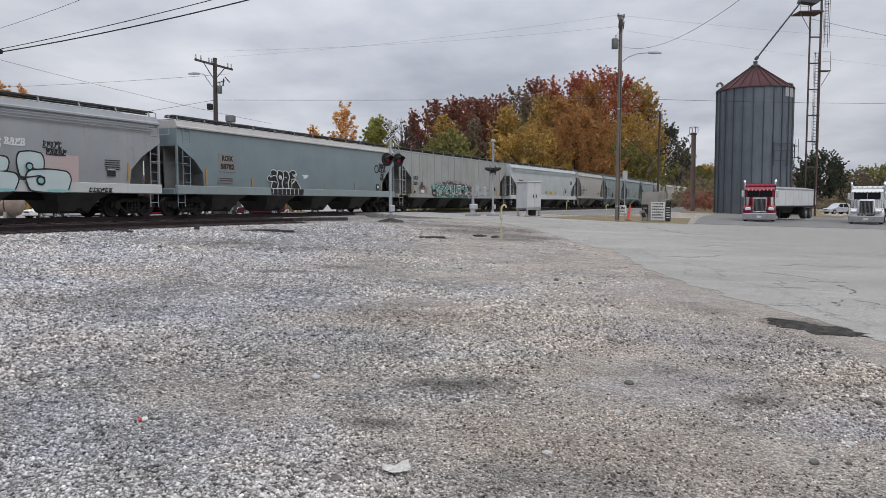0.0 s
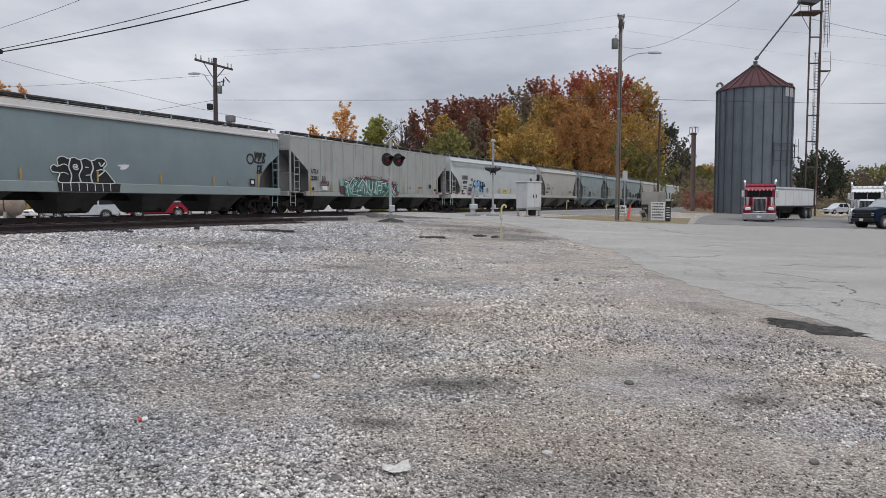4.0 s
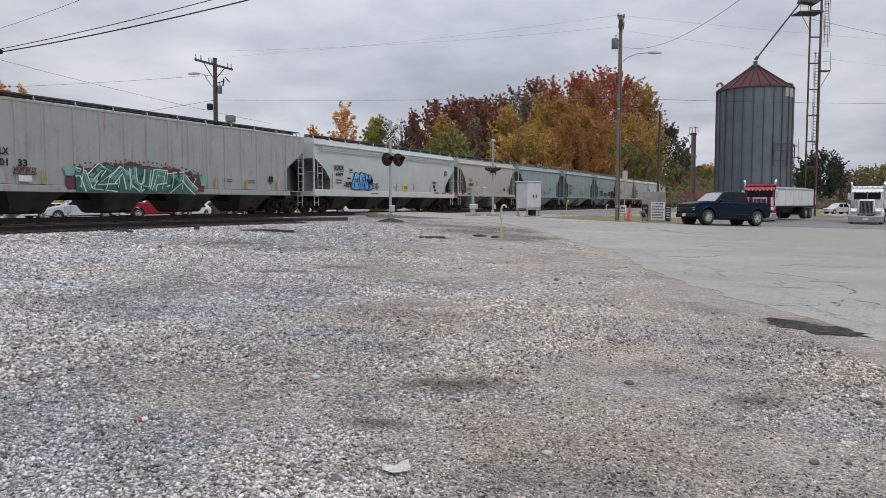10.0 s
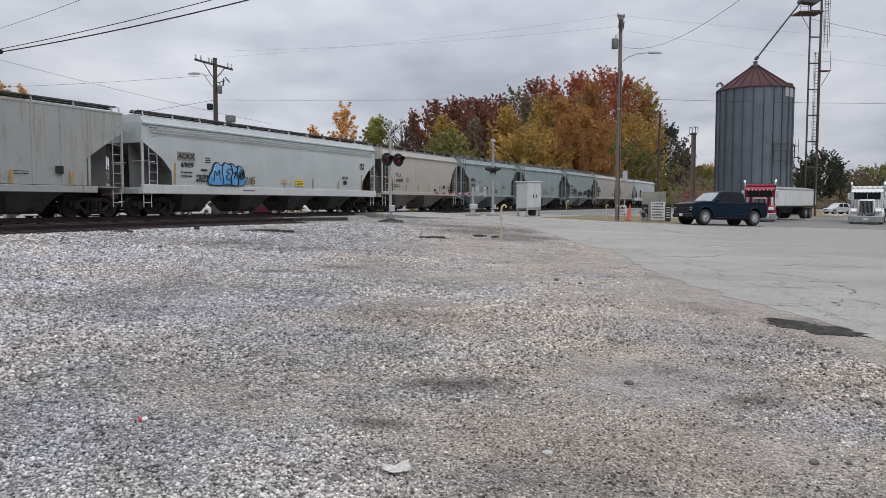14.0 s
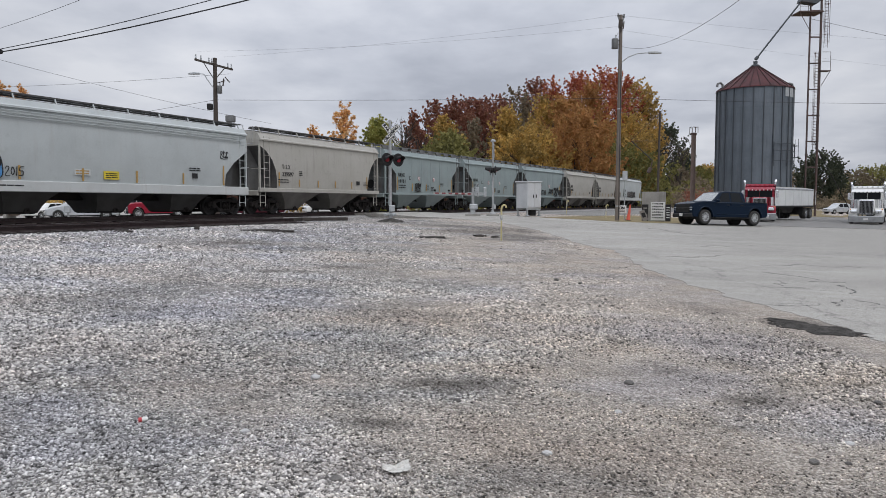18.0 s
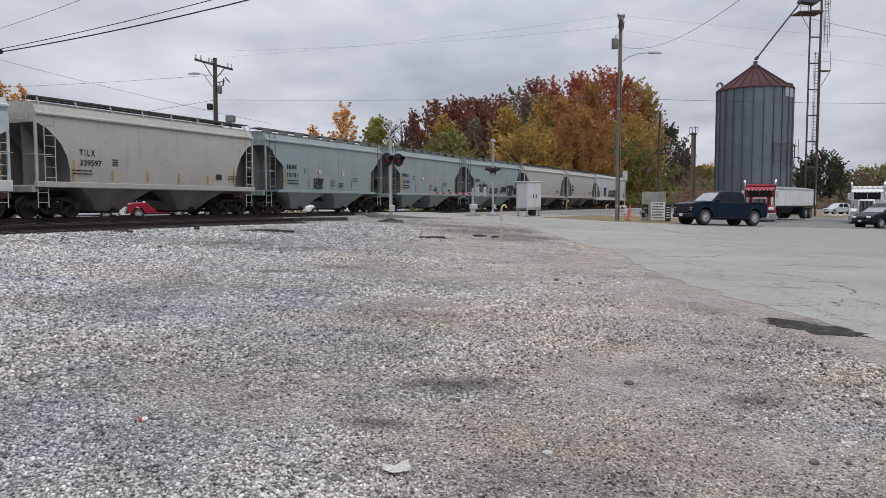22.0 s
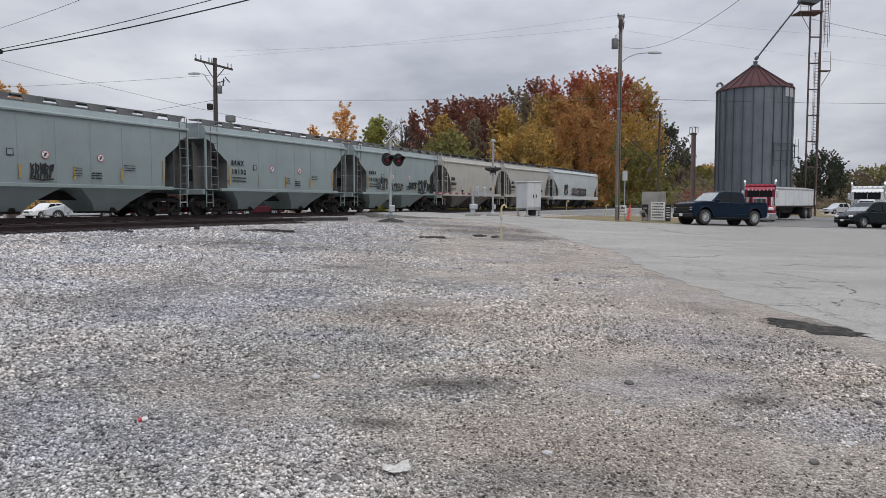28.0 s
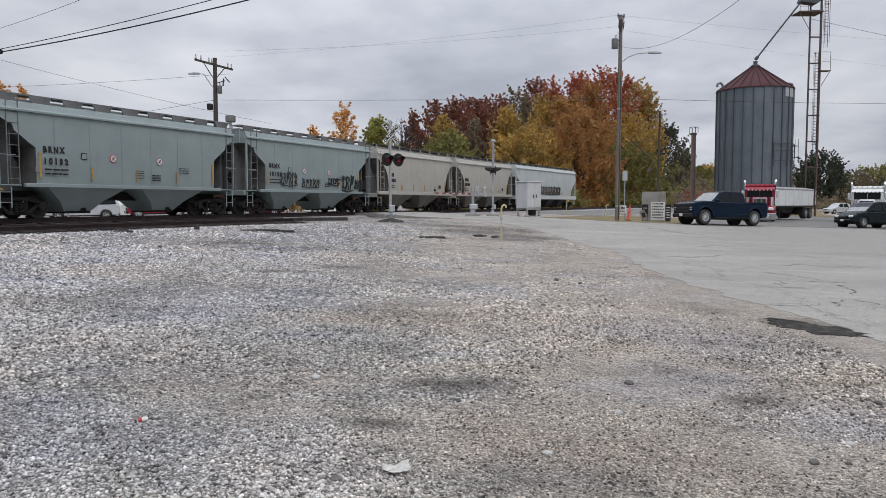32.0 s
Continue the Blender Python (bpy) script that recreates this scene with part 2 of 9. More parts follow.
M["flasher_on"] = surface("lit_red_flasher", (0.32, 0.012, 0.03), (0.32, 0.012, 0.03), 6, 0.3, 0, 0, speck=0, glow=0.06)
M["flasher_dim"] = surface("dim_red_flasher", (0.22, 0.01, 0.02), (0.22, 0.01, 0.02), 6, 0.3, 0, 0, speck=0, glow=0.03)
M["bark"] = surface("grey_brown_bark", (0.085, 0.07, 0.058), (0.045, 0.038, 0.033), 3, 0.95, 0, 0.6, 20, stretch=(4, 4, 0.6))
M["plank"] = surface("weathered_dark_timber", (0.03, 0.025, 0.023), (0.065, 0.056, 0.05), 3, 0.9, 0, 0.4, 25)
M["paper"] = surface("crumpled_white_paper", (0.66, 0.64, 0.6), (0.45, 0.44, 0.41), 20, 0.8, 0, 0.5, 40)
M["crack"] = surface("dark_crack_filler", (0.06, 0.057, 0.052), (0.1, 0.095, 0.09), 6, 0.9)
M["mud"] = surface("damp_dark_mud", (0.022, 0.020, 0.018), (0.095, 0.088, 0.08), 7, 0.9, 0, 1.0, 45, speck=0.6, shine=0.15)
M["stone"] = surface("crushed_limestone", (0.40, 0.395, 0.39), (0.27, 0.265, 0.265), 9, 0.9, 0, 0.3, 60, island=0.42)
M["dark_stone"] = surface("dark_crushed_stone", (0.10, 0.095, 0.09), (0.16, 0.15, 0.14), 9, 0.9, 0, 0.3, 60, rand=0.3)


def glass(name, tint, gloss):
    mat = bpy.data.materials.new(name)
    mat.use_nodes = True
    b = mat.node_tree.nodes["Principled BSDF"]
    b.inputs["Base Color"].default_value = (*tint, 1)
    b.inputs["Roughness"].default_value = 0.04
    b.inputs["Specular IOR Level"].default_value = 0.22 + 0.7 * gloss
    b.inputs["Coat Weight"].default_value = gloss
    b.inputs["Transmission Weight"].default_value = 0.25 if gloss else 0.0
    return mat


M["glass"] = glass("tinted_car_glass", (0.008, 0.010, 0.012), 0.0)
# pale windscreen tint: part of the sky's reflection is put into the colour
M["screen"] = glass("windscreen_glass", (0.16, 0.19, 0.20), 1.0)


def leaf_paint(name, cols):
    """Leaves in several hues: one for each leaf by chance, and larger patches within the crown; they let some light through."""
    mat = bpy.data.materials.new(name)
    mat.use_nodes = True
    nt = mat.node_tree
    b = nt.nodes["Principled BSDF"]
    r = nt.nodes.new("ShaderNodeNewGeometry").outputs["Random Per Island"]
    patch = cloud(nt, coords(nt), 0.3, 4)
    pick = calc(nt, "ADD", calc(nt, "MULTIPLY", r, 0.5), calc(nt, "MULTIPLY", calc(nt, "SUBTRACT", patch, 0.28), 1.3))
    step = 1.0 / (len(cols) - 1)
    color = ramp(nt, pick, [(i * step, tuple(min(1.0, 2.6 * (0.86 * v + 0.14 * sum(c) / 3)) for v in c)) for i, c in enumerate(cols)])
    link(nt, color, b.inputs["Base Color"])
    b.inputs["Roughness"].default_value = 0.8
    b.inputs["Specular IOR Level"].default_value = 0.2
    thru = nt.nodes.new("ShaderNodeBsdfTranslucent")
    link(nt, color, thru.inputs["Color"])
    both = nt.nodes.new("ShaderNodeMixShader")
    both.inputs[0].default_value = 0.4
    link(nt, b.outputs[0], both.inputs[1])
    link(nt, thru.outputs[0], both.inputs[2])
    link(nt, both.outputs[0], nt.nodes["Material Output"].inputs["Surface"])
    return mat


M["leaf_red"] = leaf_paint("crimson_maple_leaves", [(0.08, 0.026, 0.02), (0.16, 0.036, 0.022), (0.23, 0.07, 0.027), (0.26, 0.12, 0.032)])
M["leaf_maroon"] = leaf_paint("dull_maroon_leaves", [(0.06, 0.03, 0.025), (0.11, 0.04, 0.03), (0.15, 0.06, 0.035), (0.12, 0.075, 0.04)])
M["leaf_orange"] = leaf_paint("orange_autumn_leaves", [(0.085, 0.055, 0.022), (0.155, 0.078, 0.025), (0.225, 0.108, 0.03), (0.18, 0.12, 0.036)])
M["leaf_gold"] = leaf_paint("golden_olive_leaves", [(0.065, 0.052, 0.02), (0.13, 0.09, 0.027), (0.25, 0.16, 0.034), (0.35, 0.225, 0.045)])
M["leaf_olive"] = leaf_paint("olive_green_leaves", [(0.045, 0.046, 0.02), (0.078, 0.075, 0.025), (0.125, 0.115, 0.032), (0.15, 0.145, 0.048)])
M["leaf_green"] = leaf_paint("dark_green_leaves", [(0.016, 0.021, 0.016), (0.024, 0.030, 0.021), (0.036, 0.041, 0.026), (0.048, 0.050, 0.030)])
M["leaf_lime"] = leaf_paint("yellow_green_leaves", [(0.07, 0.075, 0.022), (0.12, 0.125, 0.03), (0.18, 0.175, 0.04), (0.23, 0.21, 0.055)])
M["leaf_tan"] = leaf_paint("pale_orange_leaves", [(0.16, 0.09, 0.035), (0.25, 0.14, 0.05), (0.34, 0.2, 0.07), (0.38, 0.25, 0.10)])
M["leaf_brown"] = leaf_paint("dry_brown_leaves", [(0.05, 0.04, 0.03), (0.085, 0.065, 0.045), (0.12, 0.095, 0.06), (0.10, 0.09, 0.05)])


def channel(nt, sock):
    c = nt.nodes.new("ShaderNodeSeparateColor")
    link(nt, sock, c.inputs[0])
    return c.outputs[0]


def spots_mask(nt, vec, spots):
    """Ragged patches: centre and radii of each."""
    ragged = calc(nt, "MULTIPLY", calc(nt, "SUBTRACT", cloud(nt, vec, 3.5, 6, 0.7), 0.5), 2.0)
    out = 0.0
    for x, y, rx, ry in spots:
        near = nt.nodes.new("ShaderNodeVectorMath")
        near.operation = "LENGTH"
        link(nt, mapped(nt, vec, (1 / rx, 1 / ry, 0), (-x / rx, -y / ry, 0)), near.inputs[0])
        out = calc(nt, "MAXIMUM", out, ramp(nt, calc(nt, "ADD", near.outputs["Value"], ragged), [(0.2, 1.0), (1.25, 0.0)]))
    return out


# patches worn to bare dirt
WORN = ((1.9, 6.1, 1.1, 1.2), (1.95, 4.3, 0.9, 1.0), (3.9, 12.0, 1.0, 5.0), (1.6, 21.0, 3.0, 4.0))


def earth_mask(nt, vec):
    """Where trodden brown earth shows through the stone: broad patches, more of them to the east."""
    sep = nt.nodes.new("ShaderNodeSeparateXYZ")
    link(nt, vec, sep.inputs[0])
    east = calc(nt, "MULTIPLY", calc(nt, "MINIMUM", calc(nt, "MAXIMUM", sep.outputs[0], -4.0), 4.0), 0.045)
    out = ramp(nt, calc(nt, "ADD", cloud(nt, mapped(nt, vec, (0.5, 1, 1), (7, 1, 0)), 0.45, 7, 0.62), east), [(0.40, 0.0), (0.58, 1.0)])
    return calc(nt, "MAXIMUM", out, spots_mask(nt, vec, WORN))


STAINS = ((4.5, 9.0, 0.62, 0.5), (4.7, 8.6, 0.4, 0.3), (0.15, 5.55, 0.7, 0.3), (2.35, 5.35, 0.36, 0.26), (-0.45, 4.55, 0.3, 0.16), (-5.6, 23.5, 1.6, 1.0), (2.2, 23.4, 1.6, 1.0), (-0.3, 23.2, 1.2, 0.6), (-5.2, 18.4, 1.5, 0.5), (-2.9, 12.5, 0.9, 0.3), (-1.9, 13.6, 0.6, 0.4), (2.7, 25.5, 1.6, 2.0), (2.0, 30.0, 1.6, 4.0), (-1.8, 33.2, 1.6, 0.9), (1.4, 27.5, 2.4, 2.4), (3.2, 25.0, 1.4, 1.6), (0.6, 31.5, 2.6, 1.8), (3.2, 29.0, 0.9, 3.0))


def tint(nt, vec, color):
    """Broad drifts of bluish and of warm stone."""
    sep = nt.nodes.new("ShaderNodeSeparateXYZ")
    link(nt, vec, sep.inputs[0])
    west = calc(nt, "MINIMUM", calc(nt, "MAXIMUM", calc(nt, "MULTIPLY", calc(nt, "ADD", sep.outputs[0], 0.6), -0.4), 0.0), 1.0)
    color = mix(nt, west, color, mix(nt, 1.0, color, (0.935, 0.935, 0.955), "MULTIPLY"))
    drift = cloud(nt, mapped(nt, vec, (0.7, 1.0, 1), (1, 6, 0)), 0.55, 4, 0.6)
    return mix(nt, 1.0, color, ramp(nt, drift, [(0.36, (1.02, 1.02, 1.06)), (0.5, (1.05, 1.03, 0.99)), (0.64, (1.08, 1.02, 0.955))]), "MULTIPLY")


def drifts(nt, vec, color):
    """Uneven patches of pale dust and of darker, washed stone, and faint wheel tracks towards the road."""
    broad = cloud(nt, mapped(nt, vec, (0.75, 1.0, 1), (2.5, 0.7, 0)), 0.8, 8, 0.68)
    color = mix(nt, 1.0, color, ramp(nt, broad, [(0.34, (0.70, 0.70, 0.71)), (0.46, (0.96, 0.96, 0.96)), (0.56, (1.05, 1.04, 1.03)), (0.68, (1.14, 1.11, 1.07))]), "MULTIPLY")
    small = cloud(nt, mapped(nt, vec, (0.6, 1.0, 1), (8.2, 3.3, 0)), 3.2, 6, 0.7)
    return mix(nt, 1.0, color, ramp(nt, small, [(0.30, 0.74), (0.46, 1.0), (0.70, 1.10)]), "MULTIPLY")


def ground_paint():
    """Crushed limestone with trodden brown earth and a few dark damp stains."""
    mat = bpy.data.materials.new("crushed_limestone_ground")
    mat.use_nodes = True
    nt = mat.node_tree
    b = nt.nodes["Principled BSDF"]
    vec = nt.nodes.new("ShaderNodeNewGeometry").outputs["Position"]
    wob = nt.nodes.new("ShaderNodeVectorMath")
    wob.operation = "MULTIPLY_ADD"
    link(nt, cloud(nt, vec, 22, 3, 0.6, "Color"), wob.inputs[0])
    wob.inputs[1].default_value = (0.03, 0.03, 0.03)
    link(nt, vec, wob.inputs[2])
    v1 = node(nt, "ShaderNodeTexVoronoi", Scale=34.0)
    v2 = node(nt, "ShaderNodeTexVoronoi", Scale=85.0)
    v3 = node(nt, "ShaderNodeTexVoronoi", Scale=11.0)
    for v in (v1, v2, v3):
        link(nt, wob.outputs[0], v.inputs["Vector"])
    stones = ramp(nt, channel(nt, v1.outputs["Color"]), [(0.0, (0.09, 0.088, 0.088)), (0.3, (0.29, 0.288, 0.285)), (0.7, (0.47, 0.465, 0.455)), (0.9, (0.64, 0.63, 0.61)), (1.0, (0.9, 0.88, 0.86))])
    chips = ramp(nt, channel(nt, v2.outputs["Color"]), [(0.0, (0.10, 0.092, 0.085)), (0.45, (0.33, 0.313, 0.298)), (0.85, (0.52, 0.495, 0.47)), (1.0, (0.82, 0.79, 0.76))])
    patch = cloud(nt, mapped(nt, vec, (1, 1, 1), (2, 5, 0)), 0.42, 6, 0.6)
    coarse = ramp(nt, patch, [(0.42, 0.0), (0.58, 1.0)])
    color = mix(nt, coarse, chips, stones)
    # crevice shade between stones multiplied into the colour
    gap_shade = ramp(nt, v1.outputs["Distance"], [(0.38, 1.0), (0.72, 0.12)])
    color = mix(nt, calc(nt, "ADD", calc(nt, "MULTIPLY", coarse, 0.45), 0.45), color, mix(nt, 1.0, color, gap_shade, "MULTIPLY"))
    blot = ramp(nt, channel(nt, v3.outputs["Color"]), [(0.0, 0.72), (0.5, 1.0), (1.0, 1.24)])
    color = mix(nt, 1.0, color, blot, "MULTIPLY")
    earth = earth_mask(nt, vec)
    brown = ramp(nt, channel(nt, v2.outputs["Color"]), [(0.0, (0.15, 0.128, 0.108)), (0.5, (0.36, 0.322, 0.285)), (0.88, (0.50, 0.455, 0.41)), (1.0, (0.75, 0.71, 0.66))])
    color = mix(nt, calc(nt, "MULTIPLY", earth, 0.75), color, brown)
    damp = ramp(nt, cloud(nt, mapped(nt, vec, (0.6, 1.6, 1), (3, 8, 0)), 0.7, 6, 0.65), [(0.58, 0.0), (0.74, 1.0)])
    damp = calc(nt, "MAXIMUM", damp, spots_mask(nt, vec, STAINS))
    color = drifts(nt, vec, tint(nt, vec, color))
    color = mix(nt, calc(nt, "MULTIPLY", damp, 0.74), color, mix(nt, channel(nt, v2.outputs["Color"]), (0.06, 0.053, 0.047), (0.17, 0.155, 0.14)))
    link(nt, color, b.inputs["Base Color"])
    b.inputs["Roughness"].default_value = 0.92
    b.inputs["Specular IOR Level"].default_value = 0.25
    height = calc(nt, "SUBTRACT", calc(nt, "MULTIPLY", cloud(nt, vec, 70, 4), 0.5), calc(nt, "MULTIPLY", v1.outputs["Distance"], calc(nt, "ADD", calc(nt, "MULTIPLY", coarse, 0.7), 0.3)))
    bump = node(nt, "ShaderNodeBump", Strength=0.9, Distance=0.03)
    link(nt, height, bump.inputs["Height"])
    link(nt, bump.outputs[0], b.inputs["Normal"])
    return mat


def stone_paint():
    """Crushed stone, each piece with its own grey; dusty brown where it lies on earth."""
    mat = bpy.data.materials.new("crushed_limestone_pieces")
    mat.use_nodes = True
    nt = mat.node_tree
    b = nt.nodes["Principled BSDF"]
    geo = nt.nodes.new("ShaderNodeNewGeometry")
    vec = geo.outputs["Position"]
    color = ramp(nt, geo.outputs["Random Per Island"], [(0.0, (0.05, 0.049, 0.048)), (0.22, (0.25, 0.247, 0.246)), (0.6, (0.485, 0.478, 0.472)), (0.9, (0.66, 0.65, 0.645)), (1.0, (0.86, 0.85, 0.83))])
    color = mix(nt, 0.3, color, ramp(nt, cloud(nt, vec, 90, 3), [(0.3, 0.0), (0.7, 1.0)]), "OVERLAY")
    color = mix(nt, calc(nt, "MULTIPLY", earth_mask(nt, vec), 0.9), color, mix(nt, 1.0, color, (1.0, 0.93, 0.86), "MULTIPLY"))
    color = drifts(nt, vec, tint(nt, vec, color))
    color = mix(nt, calc(nt, "MULTIPLY", spots_mask(nt, vec, STAINS), 0.72), color, (0.10, 0.088, 0.078))
    link(nt, color, b.inputs["Base Color"])
    b.inputs["Roughness"].default_value = 0.9
    b.inputs["Specular IOR Level"].default_value = 0.25
    return mat


def pavement_paint(name, base, dark, warm):
    mat = bpy.data.materials.new(name)
    mat.use_nodes = True
    nt = mat.node_tree
    b = nt.nodes["Principled BSDF"]
    vec = nt.nodes.new("ShaderNodeNewGeometry").outputs["Position"]
    broad = cloud(nt, mapped(nt, vec, (0.3, 1.0, 1)), 0.4, 7, 0.66)
    sep = nt.nodes.new("ShaderNodeSeparateXYZ")
    link(nt, vec, sep.inputs[0])
    newer = calc(nt, "MULTIPLY", calc(nt, "MINIMUM", calc(nt, "MAXIMUM", calc(nt, "SUBTRACT", sep.outputs[0], 7.0), 0.0), 9.0), 0.022)
    broad = calc(nt, "ADD", broad, newer)
    color = mix(nt, ramp(nt, broad, [(0.38, 0.0), (0.62, 1.0)]), base, dark)
    patch = cloud(nt, mapped(nt, vec, (0.5, 1.2, 1), (4, 4, 0)), 1.1, 7, 0.68)
    color = mix(nt, calc(nt, "MULTIPLY", ramp(nt, patch, [(0.5, 0.0), (0.7, 1.0)]), 0.5), color, warm)
    grit = cloud(nt, vec, 55, 4, 0.7)
    color = mix(nt, 0.5, color, ramp(nt, grit, [(0.34, 0.0), (0.66, 1.0)]), "OVERLAY")
    crack = nt.nodes.new("ShaderNodeTexVoronoi")
    crack.feature = "DISTANCE_TO_EDGE"
    crack.inputs["Scale"].default_value = 0.32
    wob = nt.nodes.new("ShaderNodeVectorMath")
    wob.operation = "MULTIPLY_ADD"
    link(nt, cloud(nt, vec, 1.6, 6, 0.7, "Color"), wob.inputs[0])
    wob.inputs[1].default_value = (1.3, 1.3, 0)
    link(nt, vec, wob.inputs[2])
    link(nt, wob.outputs[0], crack.inputs["Vector"])
    line = ramp(nt, crack.outputs["Distance"], [(0.0, 1.0), (0.008, 0.0)])
    seen = ramp(nt, cloud(nt, vec, 0.22, 2), [(0.42, 0.0), (0.52, 1.0)])
    color = mix(nt, calc(nt, "MULTIPLY", calc(nt, "MULTIPLY", line, seen), 0.75), color, (0.1, 0.095, 0.09))
    link(nt, color, b.inputs["Base Color"])
    b.inputs["Roughness"].default_value = 0.9
    bump = node(nt, "ShaderNodeBump", Strength=0.35, Distance=0.01)
    link(nt, calc(nt, "SUBTRACT", grit, line), bump.inputs["Height"])
    link(nt, bump.outputs[0], b.inputs["Normal"])
    return mat


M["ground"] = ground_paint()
M["gravel"] = stone_paint()
M["pavement"] = pavement_paint("worn_pale_asphalt", (0.365, 0.35, 0.32), (0.285, 0.273, 0.248), (0.235, 0.222, 0.20))
M["yard"] = pavement_paint("dusty_yard_surface", (0.225, 0.22, 0.21), (0.175, 0.17, 0.16), (0.21, 0.198, 0.18))
M["dry_grass"] = surface("dry_mown_grass", (0.235, 0.175, 0.085), (0.15, 0.125, 0.06), 0.6, 0.95, 0, 0.8, 25, spots=((0.10, 0.11, 0.04), 0.5))
M["ballast"] = surface("pale_ballast", (0.38, 0.37, 0.36), (0.25, 0.245, 0.24), 6, 0.95, 0, 0.9, 24, speck=0.6)


# ---- mesh tools ----
class Shape:
    """Collects vertices and faces; box, prism, rod and the like add pieces to it."""

    def __init__(self):
        self.v, self.f = [], []

    def add(self, verts, faces):
        k = len(self.v)
        self.v += [tuple(p) for p in verts]
        self.f += [tuple(i + k for i in f) for f in faces]
        return self

    def box(self, c, size, bevel=0.0, m=None):
        x, y, z = (s / 2 for s in size)
        b = min(bevel, x * 0.9, y * 0.9, z * 0.9)
        if b <= 0:
            vs = [Vector((sx * x, sy * y, sz * z)) for sx in (-1, 1) for sy in (-1, 1) for sz in (-1, 1)]
            fs = [(0, 1, 3, 2), (4, 6, 7, 5), (0, 4, 5, 1), (2, 3, 7, 6), (0, 2, 6, 4), (1, 5, 7, 3)]
        else:
            vs, idx = [], {}
            for sx in (-1, 1):
                for sy in (-1, 1):
                    for sz in (-1, 1):
                        for ax in range(3):
                            idx[sx, sy, sz, ax] = len(vs)
                            vs.append(Vector((sx * (x - (b if ax != 0 else 0)), sy * (y - (b if ax != 1 else 0)), sz * (z - (b if ax != 2 else 0)))))
            fs = []
            for s in (-1, 1):
                fs.append([idx[s, a, c2, 0] for a, c2 in ((-1, -1), (1, -1), (1, 1), (-1, 1))][::s])
                fs.append([idx[a, s, c2, 1] for a, c2 in ((-1, -1), (-1, 1), (1, 1), (1, -1))][::s])
                fs.append([idx[a, c2, s, 2] for a, c2 in ((-1, -1), (1, -1), (1, 1), (-1, 1))][::s])
                for t in (-1, 1):
                    fs.append((idx[-1, s, t, 1], idx[1, s, t, 1], idx[1, s, t, 2], idx[-1, s, t, 2]))
                    fs.append((idx[s, -1, t, 0], idx[s, 1, t, 0], idx[s, 1, t, 2], idx[s, -1, t, 2]))
                    fs.append((idx[s, t, -1, 0], idx[s, t, 1, 0], idx[s, t, 1, 1], idx[s, t, -1, 1]))
                    for u in (-1, 1):
                        fs.append((idx[s, t, u, 0], idx[s, t, u, 1], idx[s, t, u, 2]))
        m = m or Matrix()
        return self.add([m @ p + Vector(c) for p in vs], fs)

    def rod(self, a, b, r, n=8, r2=None, caps=True):
        a, b = Vector(a), Vector(b)
        q = (b - a).to_track_quat("Z", "Y").to_matrix()
        r2 = r if r2 is None else r2
        vs = []
        for p, rr in ((a, r), (b, r2)):
            vs += [p + q @ Vector((rr * math.cos(2 * math.pi * i / n), rr * math.sin(2 * math.pi * i / n), 0)) for i in range(n)]
        fs = [(i, (i + 1) % n, n + (i + 1) % n, n + i) for i in range(n)]
        if caps:
            fs += [tuple(range(n))[::-1], tuple(range(n, 2 * n))]
        return self.add(vs, fs)

    def tube(self, pts, r, n=6):
        pts = [Vector(p) for p in pts]
        vs, fs = [], []
        for i, p in enumerate(pts):
            d = pts[min(i + 1, len(pts) - 1)] - pts[max(i - 1, 0)]
            q = d.to_track_quat("Z", "Y").to_matrix()
            vs += [p + q @ Vector((r * math.cos(2 * math.pi * j / n), r * math.sin(2 * math.pi * j / n), 0)) for j in range(n)]
        for i in range(len(pts) - 1):
            fs += [(i * n + j, i * n + (j + 1) % n, (i + 1) * n + (j + 1) % n, (i + 1) * n + j) for j in range(n)]
        fs += [tuple(range(n))[::-1], tuple(range(len(vs) - n, len(vs)))]
        return self.add(vs, fs)

    def lathe(self, profile, n=24, m=None, close=False):
        m = m or Matrix()
        vs = [m @ Vector((r * math.cos(2 * math.pi * i / n), r * math.sin(2 * math.pi * i / n), z)) for r, z in profile for i in range(n)]
        fs = [(k * n + i, k * n + (i + 1) % n, (k + 1) * n + (i + 1) % n, (k + 1) * n + i) for k in range(len(profile) - 1) for i in range(n)]
        if close:
            fs += [tuple(range(n))[::-1], tuple(range(len(vs) - n, len(vs)))]
        return self.add(vs, fs)

    def slab(self, outline, axis, a, b, inset=0.0):
        """A flat outline (two coordinates) given thickness from a to b along an axis; inset rounds both rims."""
        def at(p, h):
            q = list(p)
            q.insert(axis, h)
            return q
        n = len(outline)
        layers = [(outline, a), (outline, b)]
        if inset:
            cx, cy = sum(p[0] for p in outline) / n, sum(p[1] for p in outline) / n
            area = sum(outline[i][0] * outline[(i + 1) % n][1] - outline[(i + 1) % n][0] * outline[i][1] for i in range(n))
            sgn = 1 if area > 0 else -1
            small = []
            for i in range(n):
                p, q, r = Vector(outline[i - 1]), Vector(outline[i]), Vector(outline[(i + 1) % n])
                d = (q - p).normalized() + (r - q).normalized()
                d = d.normalized() if d.length > 1e-6 else Vector((1, 0))
                small.append((q.x - sgn * d.y * inset, q.y + sgn * d.x * inset))
            s = inset if b > a else -inset
            layers = [(small, a), (outline, a + s), (outline, b - s), (small, b)]
        vs = [at(p, h) for o, h in layers for p in o]
        fs = [(k * n + i, k * n + (i + 1) % n, (k + 1) * n + (i + 1) % n, (k + 1) * n + i) for k in range(len(layers) - 1) for i in range(n)]
